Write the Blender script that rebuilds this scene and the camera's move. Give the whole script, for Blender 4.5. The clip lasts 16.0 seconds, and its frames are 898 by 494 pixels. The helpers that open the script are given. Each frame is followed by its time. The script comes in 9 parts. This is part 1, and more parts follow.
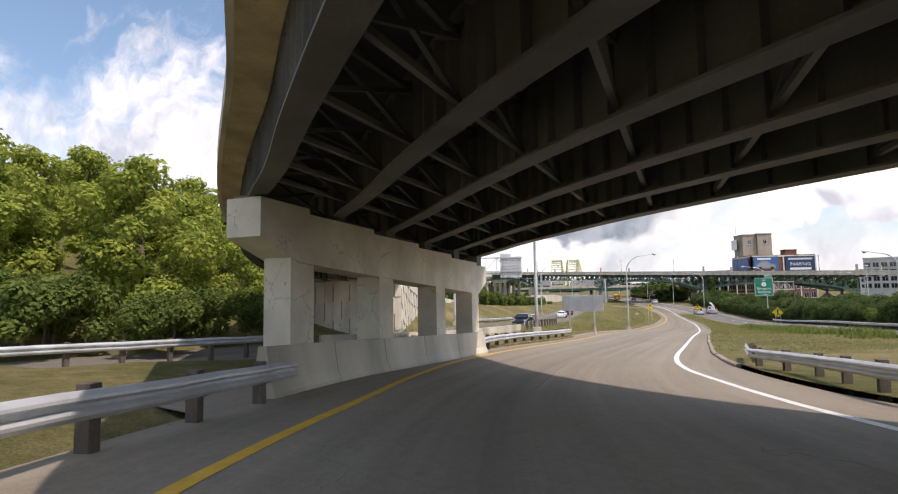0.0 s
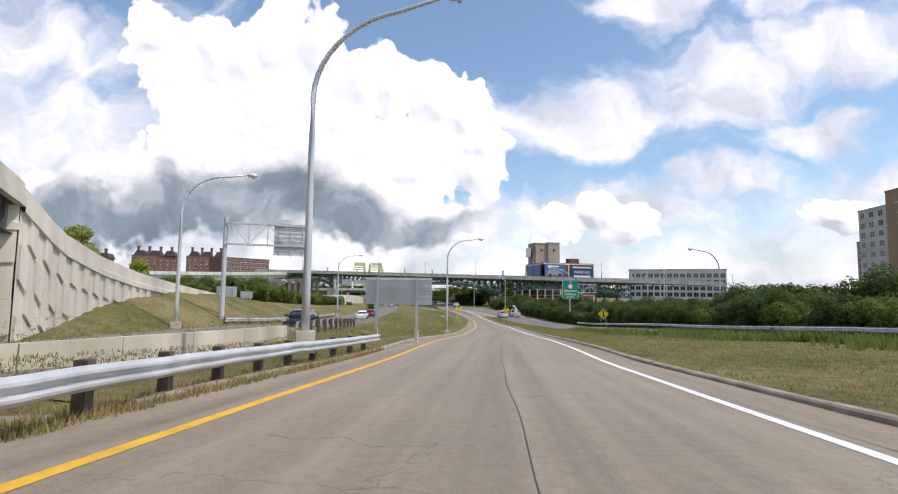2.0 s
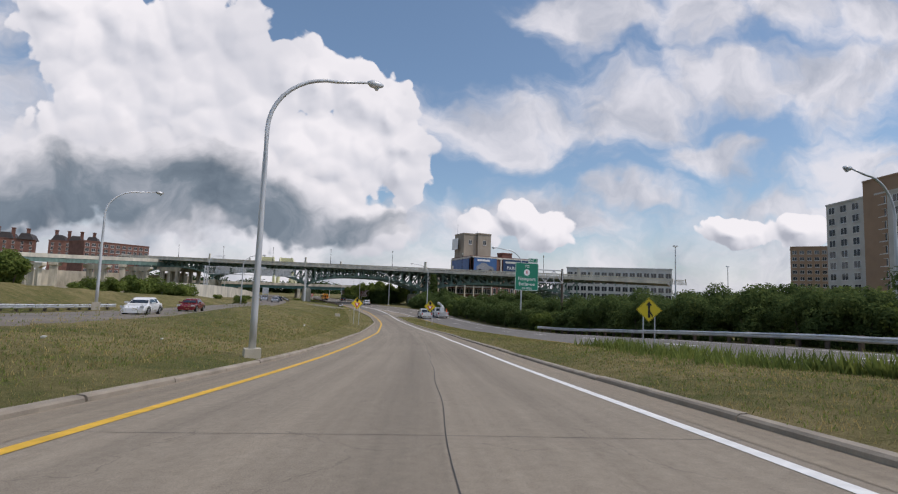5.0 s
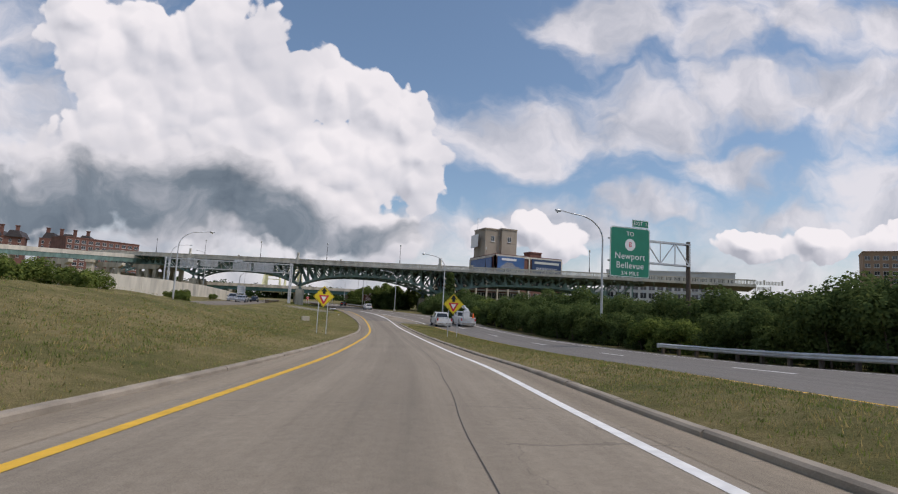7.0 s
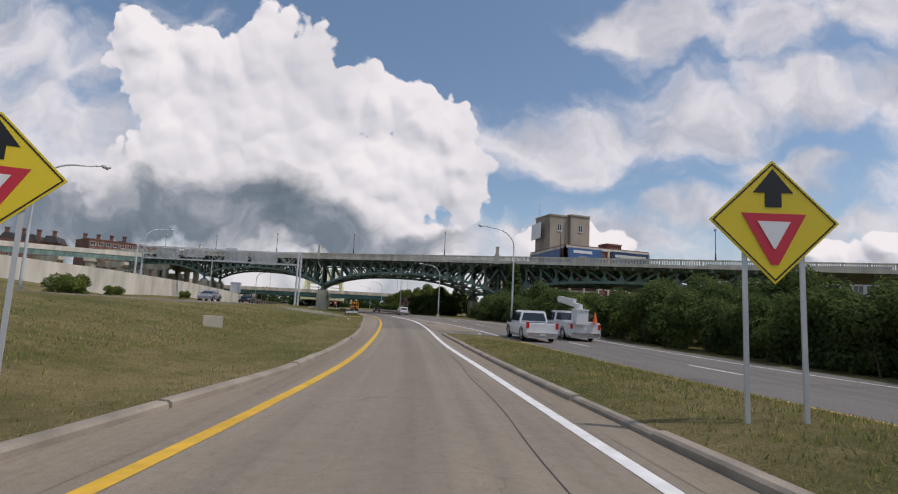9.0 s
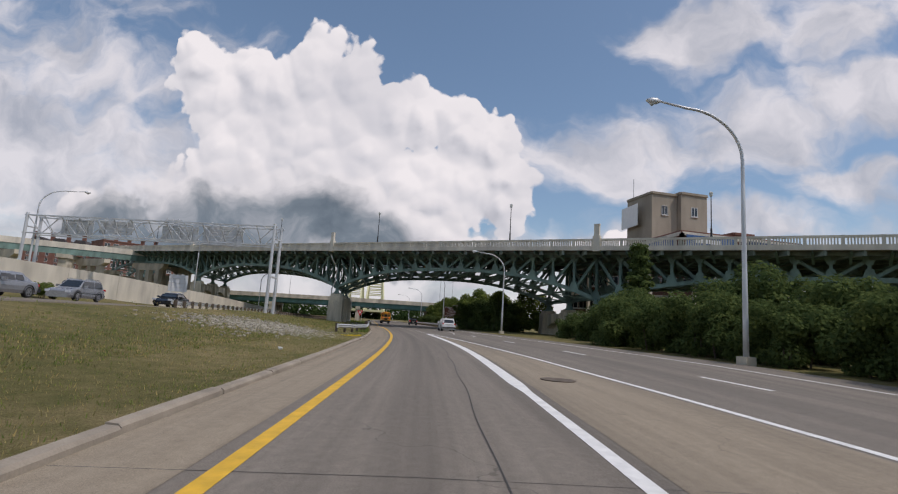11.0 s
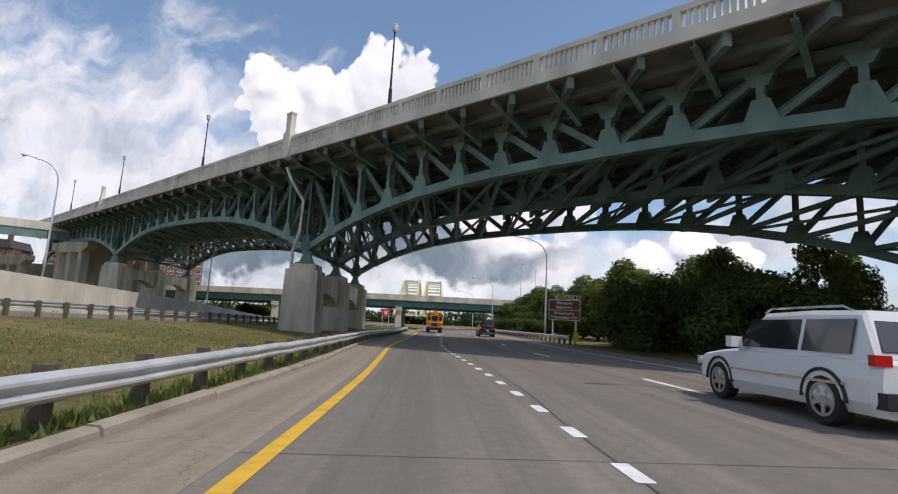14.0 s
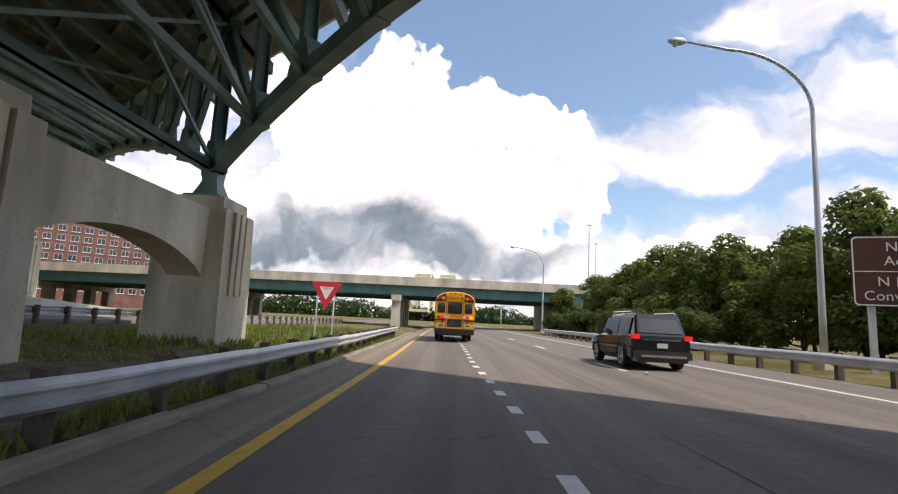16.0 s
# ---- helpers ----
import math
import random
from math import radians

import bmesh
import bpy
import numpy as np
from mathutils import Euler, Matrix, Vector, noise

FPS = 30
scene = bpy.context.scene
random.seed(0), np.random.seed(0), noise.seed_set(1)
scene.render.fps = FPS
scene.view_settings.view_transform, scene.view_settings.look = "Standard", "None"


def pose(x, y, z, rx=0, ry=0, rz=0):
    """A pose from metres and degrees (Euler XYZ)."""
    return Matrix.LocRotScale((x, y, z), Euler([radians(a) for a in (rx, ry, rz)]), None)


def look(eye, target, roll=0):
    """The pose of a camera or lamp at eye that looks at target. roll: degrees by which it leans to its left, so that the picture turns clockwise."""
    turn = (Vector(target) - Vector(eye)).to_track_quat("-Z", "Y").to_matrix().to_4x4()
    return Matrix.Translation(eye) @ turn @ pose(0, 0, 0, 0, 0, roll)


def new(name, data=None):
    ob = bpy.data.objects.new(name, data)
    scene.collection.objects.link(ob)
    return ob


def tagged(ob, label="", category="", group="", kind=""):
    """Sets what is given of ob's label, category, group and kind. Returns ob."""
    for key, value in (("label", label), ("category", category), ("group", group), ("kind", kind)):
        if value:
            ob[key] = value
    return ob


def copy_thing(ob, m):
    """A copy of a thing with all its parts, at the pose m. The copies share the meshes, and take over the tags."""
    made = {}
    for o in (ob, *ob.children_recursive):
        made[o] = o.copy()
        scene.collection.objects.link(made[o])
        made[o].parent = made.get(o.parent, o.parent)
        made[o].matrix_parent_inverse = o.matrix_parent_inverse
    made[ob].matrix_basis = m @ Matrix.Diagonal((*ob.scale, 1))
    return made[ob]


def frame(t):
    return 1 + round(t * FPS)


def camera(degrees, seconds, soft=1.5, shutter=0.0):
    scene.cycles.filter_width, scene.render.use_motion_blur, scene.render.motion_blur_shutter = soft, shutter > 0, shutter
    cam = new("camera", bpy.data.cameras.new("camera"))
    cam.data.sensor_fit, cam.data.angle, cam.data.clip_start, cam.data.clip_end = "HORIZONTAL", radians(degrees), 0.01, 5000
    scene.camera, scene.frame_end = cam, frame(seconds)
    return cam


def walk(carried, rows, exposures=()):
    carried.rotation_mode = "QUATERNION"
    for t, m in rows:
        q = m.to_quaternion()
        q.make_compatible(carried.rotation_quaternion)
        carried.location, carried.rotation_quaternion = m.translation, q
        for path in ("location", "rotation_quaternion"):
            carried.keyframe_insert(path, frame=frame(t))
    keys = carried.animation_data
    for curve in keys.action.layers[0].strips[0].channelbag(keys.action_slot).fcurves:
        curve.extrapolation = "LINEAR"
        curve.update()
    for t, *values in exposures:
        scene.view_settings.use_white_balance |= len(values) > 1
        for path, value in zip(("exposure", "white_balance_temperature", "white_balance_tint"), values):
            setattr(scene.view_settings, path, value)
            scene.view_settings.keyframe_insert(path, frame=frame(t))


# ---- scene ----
cam = camera(81.7, 16.0, soft=1.15, shutter=0.0)
PATH = [
    (0, (-0.374, -0.974, 8.633), (-0.445, 1.018, 8.788), -0.9),
    (0.5, (-0.294, 4.127, 8.254), (-0.206, 6.119, 8.41), -0.5),
    (1, (0.267, 9.479, 7.782), (0.528, 11.455, 7.946), 0.5),
    (1.5, (1.492, 14.756, 7.353), (1.953, 16.695, 7.523), 0.6),
    (2, (3.292, 20.361, 6.961), (3.955, 22.241, 7.129), 0.7),
    (2.5, (5.839, 26.146, 6.607), (6.68, 27.953, 6.777), 0.4),
    (3, (8.49, 31.958, 6.224), (9.457, 33.701, 6.397), 0.5),
    (3.5, (11.112, 37.729, 5.839), (12.11, 39.454, 6.011), 0.6),
    (4, (14.158, 43.546, 5.543), (15.137, 45.281, 5.715), 0.6),
    (4.2, (15.322, 46.054, 5.379), (16.289, 47.797, 5.549), 1.1),
    (6.5, (30.863, 79.849, 3.148), (31.776, 81.616, 3.359), 2.4),
    (7, (34.374, 87.62, 2.774), (35.264, 89.398, 2.994), 2.9),
    (7.5, (37.831, 95.642, 2.4), (38.691, 97.433, 2.63), 3.7),
    (8, (41.233, 103.787, 2.079), (42.057, 105.594, 2.318), 3.9),
    (8.5, (44.538, 112.638, 1.692), (45.319, 114.464, 1.933), 3.3),
    (9, (47.739, 121.453, 1.366), (48.471, 123.298, 1.613), 2.9),
    (11.3, (61.318, 166.477, 1.33), (61.859, 168.38, 1.62), 3.7),
    (11.5, (62.39, 170.463, 1.344), (62.913, 172.371, 1.635), 3.7),
    (12, (64.895, 180.447, 1.339), (65.377, 182.366, 1.634), 3.8),
    (12.5, (67.071, 190.444, 1.321), (67.52, 192.37, 1.618), 3.7),
    (13, (69.112, 200.775, 1.335), (69.525, 202.71, 1.631), 3.2),
    (13.5, (70.926, 211.402, 1.311), (71.305, 213.343, 1.606), 2.8),
    (14, (72.704, 222.101, 1.313), (73.048, 224.049, 1.608), 3.1),
    (14.5, (74.293, 233.007, 1.334), (74.615, 234.958, 1.629), 3.7),
    (15, (75.781, 244.05, 1.334), (76.092, 246.004, 1.626), 3.7),
    (15.5, (77.067, 255.373, 1.341), (77.398, 257.325, 1.628), 3.1),
    (16, (79.205, 266.094, 1.302), (79.499, 268.052, 1.582), 3.0),
]
walk(cam, [(t, look(e, g, r)) for t, e, g, r in PATH], exposures=[
    (0, 0.4, 6850, 20), (0.5, 0.3, 6900, 20), (1.0, 0.4, 6900, 20), (1.8, 0.3, 6600, 18), (2.5, 0.1, 6400, 16), (3.3, -0.2, 6400, 16), (5, -0.3, 6450, 17),
    (9, -0.35, 6600, 18), (12, -0.38, 6600, 18), (13.5, -0.2, 6450, 18), (14.5, 0.25, 6450, 17), (15.2, 0.5, 6700, 18), (16, 0.45, 6900, 20)])

# ---- light ----
SUN_DIR = Vector((0.40, -0.34, 0.85)).normalized()          # towards the sun, high, from behind on the right
sun = new("sun", bpy.data.lights.new("sun", "SUN"))
sun.data.energy, sun.data.angle, sun.data.color = 2.6, radians(0.6), (1.0, 0.95, 0.88)
sun.matrix_basis = look(SUN_DIR * 300, (0, 0, 0))


def node(nt, kind, operation=None, use_clamp=None, data_type=None, blend_type=None, interpolation_type=None):
    n = nt.nodes.new(kind)
    if data_type:
        n.data_type = data_type
    if operation:
        n.operation = operation
    if use_clamp:
        n.use_clamp = True
    if blend_type:
        n.blend_type = blend_type
    if interpolation_type:
        n.interpolation_type = interpolation_type
    return n


def math_node(nt, op, a, b=None, c=None, clamp=False):
    n = node(nt, "ShaderNodeMath", operation=op, use_clamp=clamp)
    for i, v in enumerate((a, b, c)):
        if v is None:
            continue
        if isinstance(v, (int, float)):
            n.inputs[i].default_value = v
        else:
            nt.links.new(v, n.inputs[i])
    return n.outputs[0]


def dot_node(nt, a, vec):
    n = node(nt, "ShaderNodeVectorMath", operation="DOT_PRODUCT")
    nt.links.new(a, n.inputs[0])
    n.inputs[1].default_value = vec
    return n.outputs["Value"]


def ramp(nt, fac, stops):
    n = node(nt, "ShaderNodeValToRGB")
    els = n.color_ramp.elements
    while len(els) < len(stops):
        els.new(0.5)
    for e, (p, c) in zip(els, stops):
        e.position, e.color = p, (*c, 1) if len(c) == 3 else c
    nt.links.new(fac, n.inputs[0])
    return n.outputs[0]


def mix_rgb(nt, fac, a, b, blend="MIX"):
    n = node(nt, "ShaderNodeMix", data_type="RGBA", blend_type=blend)
    for i, v in ((0, fac), (6, a), (7, b)):
        if isinstance(v, (int, float)):
            n.inputs[i].default_value = v
        elif isinstance(v, tuple):
            n.inputs[i].default_value = (*v, 1)
        else:
            nt.links.new(v, n.inputs[i])
    return n.outputs[2]


# The sky: clear blue with one tall cumulus bank ahead, a band of broken cloud beside it and low cloud along the horizon
SKY_RIGHT, SKY_UP, SKY_FWD = (0.926, -0.3742, 0.05), (-0.0924, -0.0962, 0.991), (0.366, 0.9224, 0.1237)
PUFFS = [  # centre and half-axes of the tall cumulus, in the plane of the view ahead
    (-0.595, 0.385, 0.068, 0.088), (-0.56, 0.33, 0.085, 0.10), (-0.475, 0.345, 0.08, 0.093), (-0.42, 0.34, 0.08, 0.08), (-0.345, 0.37, 0.075, 0.096),
    (-0.27, 0.36, 0.068, 0.085), (-0.20, 0.28, 0.10, 0.09), (-0.13, 0.265, 0.09, 0.092), (-0.06, 0.235, 0.09, 0.09), (-0.01, 0.212, 0.075, 0.085),
    (-0.03, 0.14, 0.10, 0.10), (0.02, 0.10, 0.068, 0.07), (0.0, 0.155, 0.085, 0.085), (-0.08, 0.27, 0.085, 0.07), (-0.35, 0.24, 0.26, 0.16), (-0.50, 0.22, 0.15, 0.15), (-0.14, 0.14, 0.15, 0.13),
    (0.17, 0.0, 0.07, 0.05), (0.24, 0.022, 0.06, 0.045), (0.31, -0.01, 0.07, 0.04), (0.70, -0.01, 0.08, 0.036), (0.86, 0.0, 0.10, 0.045), (1.02, 0.01, 0.12, 0.055), (0.03, 0.15, 0.06, 0.065),
]
SHELF = [  # the lower bank in front of it, lit along its upper edge and dark beneath
    (-0.78, 0.06, 0.20, 0.11), (-0.60, 0.09, 0.18, 0.128), (-0.48, 0.097, 0.16, 0.13), (-0.38, 0.085, 0.15, 0.128), (-0.28, 0.07, 0.14, 0.12),
    (-0.19, 0.04, 0.12, 0.11), (-0.12, 0.02, 0.11, 0.09), (-0.05, 0.0, 0.10, 0.07),
]
GLOOM = [(-0.74, 0.045, 0.26, 0.10), (-0.52, 0.072, 0.25, 0.108), (-0.37, 0.062, 0.22, 0.10), (-0.23, 0.03, 0.18, 0.075), (-0.10, 0.0, 0.15, 0.045)]  # its shaded underside
LAYERS = [  # the softer sheets of cloud beside it
    (-1.02, 0.26, 0.36, 0.22), (-0.80, 0.10, 0.30, 0.20), (-1.35, 0.30, 0.30, 0.25), (0.19, 0.185, 0.13, 0.055), (0.34, 0.205, 0.14, 0.052), (0.50, 0.245, 0.16, 0.058),
    (0.68, 0.285, 0.16, 0.062), (0.87, 0.292, 0.16, 0.056), (1.03, 0.33, 0.15, 0.058), (1.25, 0.37, 0.20, 0.07), (0.36, 0.42, 0.07, 0.05), (0.47, 0.432, 0.10, 0.052),
    (0.63, 0.432, 0.13, 0.062), (0.81, 0.45, 0.13, 0.05), (1.02, 0.44, 0.14, 0.056), (0.65, 0.155, 0.10, 0.03), (0.50, 0.062, 0.09, 0.024),
    (0.95, 0.12, 0.14, 0.038), (1.06, 0.06, 0.20, 0.05), (0.80, 0.03, 0.20, 0.034), (0.24, 0.02, 0.09, 0.046), (0.16, 0.0, 0.09, 0.045), (0.36, 0.0, 0.12, 0.035), (-0.30, 0.0, 0.5, 0.04),
]


def build_world():
    world = bpy.data.worlds.new("sky")
    scene.world = world
    world.use_nodes = True
    nt = world.node_tree
    nt.nodes.clear()
    sky = node(nt, "ShaderNodeTexSky")
    sky.sky_type, sky.sun_disc = "NISHITA", False
    sky.sun_elevation = math.asin(SUN_DIR.z)
    sky.sun_rotation = math.atan2(SUN_DIR.x, SUN_DIR.y)
    sky.air_density, sky.dust_density, sky.ozone_density = 1.0, 1.2, 1.3
    way = node(nt, "ShaderNodeTexCoord").outputs["Generated"]
    f = math_node(nt, "MAXIMUM", dot_node(nt, way, SKY_FWD), 0.05)
    p0 = math_node(nt, "DIVIDE", dot_node(nt, way, SKY_RIGHT), f)
    q0 = math_node(nt, "DIVIDE", dot_node(nt, way, SKY_UP), f)
    comb = node(nt, "ShaderNodeCombineXYZ")
    nt.links.new(p0, comb.inputs[0]), nt.links.new(q0, comb.inputs[1])

    def vec_op(op, a, b):
        n = node(nt, "ShaderNodeVectorMath", operation=op)
        for k, v in enumerate((a, b)):
            if isinstance(v, tuple):
                n.inputs[k].default_value = v
            else:
                nt.links.new(v, n.inputs[k])
        return n.outputs[0]

    def fbm(vec, scale, detail, rough, offset=(0, 0, 0)):
        n = node(nt, "ShaderNodeTexNoise")
        n.inputs["Scale"].default_value, n.inputs["Detail"].default_value, n.inputs["Roughness"].default_value = scale, detail, rough
        nt.links.new(vec_op("ADD", vec, offset), n.inputs["Vector"])
        return n

    def cells(vec, scale, offset):
        n = node(nt, "ShaderNodeTexVoronoi")
        n.feature = "SMOOTH_F1"
        n.inputs["Scale"].default_value, n.inputs["Smoothness"].default_value = scale, 0.25
        nt.links.new(vec_op("ADD", vec, offset), n.inputs["Vector"])
        return n.outputs["Distance"]

    def smooth(v, lo, hi):
        n = node(nt, "ShaderNodeMapRange", interpolation_type="SMOOTHSTEP")
        n.inputs["From Min"].default_value, n.inputs["From Max"].default_value = lo, hi
        nt.links.new(v, n.inputs["Value"])
        return n.outputs[0]

    def warped(vec, scale, amount, offset):
        w = vec_op("SUBTRACT", fbm(vec, scale, 4, 0.5, offset).outputs["Color"], (0.5, 0.5, 0.5))
        return vec_op("ADD", vec, vec_op("MULTIPLY", w, (amount, amount, 0.0)))

    def blobs(vec, table_):
        sep = node(nt, "ShaderNodeSeparateXYZ")
        nt.links.new(vec, sep.inputs[0])
        best = None
        for cx, cy, rx, ry in table_:
            dx = math_node(nt, "MULTIPLY", math_node(nt, "SUBTRACT", sep.outputs[0], cx), 1 / rx)
            dy = math_node(nt, "MULTIPLY", math_node(nt, "SUBTRACT", sep.outputs[1], cy), 1 / ry)
            r = math_node(nt, "SQRT", math_node(nt, "ADD", math_node(nt, "MULTIPLY", dx, dx), math_node(nt, "MULTIPLY", dy, dy)))
            v = math_node(nt, "SUBTRACT", 1.0, r)
            best = v if best is None else math_node(nt, "SMOOTH_MAX", best, v, 0.12)
        return best

    def heap(vec, heaps, fine=True):
        """The cumulus: heaped round billows at three sizes."""
        w = warped(vec, 9.0, 0.05, (3.1, 1.7, 0.0))
        s = blobs(w, heaps)
        for scale, amount, off in ((10.0, 0.46, (0.3, 0.1, 0.0)), (22.0, 0.42, (1.3, 0.6, 0.0)), (52.0, 0.22, (2.2, 0.2, 0.0)))[:3 if fine else 2]:
            s = math_node(nt, "ADD", s, math_node(nt, "MULTIPLY", math_node(nt, "SUBTRACT", 0.42, cells(w, scale, off)), amount))
        return s if not fine else math_node(nt, "ADD", s, math_node(nt, "MULTIPLY", math_node(nt, "SUBTRACT", fbm(w, 60.0, 4, 0.6).outputs["Fac"], 0.5), 0.16))
    here = comb.outputs[0]
    puff = smooth(heap(here, PUFFS), -0.02, 0.08)
    relief = math_node(nt, "SUBTRACT", heap(here, PUFFS, False), heap(vec_op("ADD", here, (0.007, 0.011, 0.0)), PUFFS, False))
    front = smooth(heap(here, SHELF), 0.0, 0.26)
    front_relief = math_node(nt, "SUBTRACT", heap(here, SHELF, False), heap(vec_op("ADD", here, (0.006, 0.012, 0.0)), SHELF, False))
    # soft sheets, torn at their edges
    w2 = warped(here, 6.0, 0.20, (7.0, 0.3, 0.0))
    stretch = vec_op("MULTIPLY", w2, (0.75, 1.35, 1.0))
    torn = fbm(stretch, 7.0, 9, 0.57, (0.5, 0.2, 0.0)).outputs["Fac"]
    sheet = smooth(math_node(nt, "ADD", blobs(w2, LAYERS), math_node(nt, "MULTIPLY", math_node(nt, "SUBTRACT", torn, 0.5), 3.2)), -0.75, 0.52)
    # broken cloud everywhere else round the sky
    wmask = smooth(fbm(way, 3.2, 9, 0.6, (0.4, 2.2, 0.9)).outputs["Fac"], 0.5, 0.62)
    ahead = smooth(dot_node(nt, way, SKY_FWD), 0.35, 0.6)
    fac = node(nt, "ShaderNodeMix", data_type="FLOAT")
    nt.links.new(ahead, fac.inputs[0]), nt.links.new(wmask, fac.inputs[2])
    nt.links.new(math_node(nt, "MULTIPLY", sheet, 0.9), fac.inputs[3])
    # low milky cloud along the horizon
    hz = smooth(math_node(nt, "SUBTRACT", 0.0, math_node(nt, "ADD", dot_node(nt, way, (0, 0, 1)), math_node(nt, "MULTIPLY", math_node(nt, "SUBTRACT", torn, 0.5), 0.35))), -0.20, -0.02)
    cover = math_node(nt, "MAXIMUM", fac.outputs[0], math_node(nt, "MULTIPLY", hz, 0.88))
    # the front bank darkens below its lit edge
    base = smooth(math_node(nt, "ADD", blobs(w2, GLOOM), math_node(nt, "MULTIPLY", math_node(nt, "SUBTRACT", torn, 0.5), 1.1)), 0.02, 0.62)
    soft = ramp(nt, fbm(w2, 6.0, 7, 0.55, (5.0, 0.4, 0.0)).outputs["Fac"], [(0.32, (0.50, 0.55, 0.62)), (0.58, (0.95, 0.96, 0.98))])
    lit = ramp(nt, math_node(nt, "ADD", math_node(nt, "MULTIPLY", relief, 1.0), 0.58), [(0.15, (0.50, 0.54, 0.60)), (0.42, (0.80, 0.83, 0.87)), (0.72, (1.08, 1.08, 1.08))])
    deep = smooth(fbm(w2, 3.4, 4, 0.5, (1.0, 9.0, 0.0)).outputs["Fac"], 0.42, 0.72)
    lit = mix_rgb(nt, math_node(nt, "MULTIPLY", deep, 0.5), lit, (0.66, 0.70, 0.76))
    edge = ramp(nt, math_node(nt, "ADD", math_node(nt, "MULTIPLY", front_relief, 0.6), 0.55), [(0.15, (0.42, 0.47, 0.53)), (0.45, (0.74, 0.77, 0.81)), (0.75, (1.05, 1.05, 1.05))])
    bank = mix_rgb(nt, math_node(nt, "MULTIPLY", base, 0.95), edge, ramp(nt, fbm(w2, 7.5, 8, 0.6, (2.0, 3.0, 0.0)).outputs["Fac"], [(0.33, (0.125, 0.18, 0.23)), (0.52, (0.20, 0.265, 0.32)), (0.70, (0.42, 0.47, 0.52))]))
    clear = mix_rgb(nt, 1.0, sky.outputs[0], (SKY_GAIN * 0.92, SKY_GAIN * 1.02, SKY_GAIN * 1.02), "MULTIPLY")
    clear = mix_rgb(nt, 1.0, clear, (0.025, 0.04, 0.045), "ADD")
    colour = mix_rgb(nt, cover, clear, soft)
    colour = mix_rgb(nt, math_node(nt, "MULTIPLY", puff, ahead), colour, lit)
    colour = mix_rgb(nt, math_node(nt, "MULTIPLY", front, ahead), colour, bank)
    bg = node(nt, "ShaderNodeBackground")
    bg.inputs[1].default_value = 1.0
    nt.links.new(colour, bg.inputs[0])
    out = node(nt, "ShaderNodeOutputWorld")
    nt.links.new(bg.outputs[0], out.inputs[0])


SKY_GAIN = 0.135
build_world()

# ---- materials ----


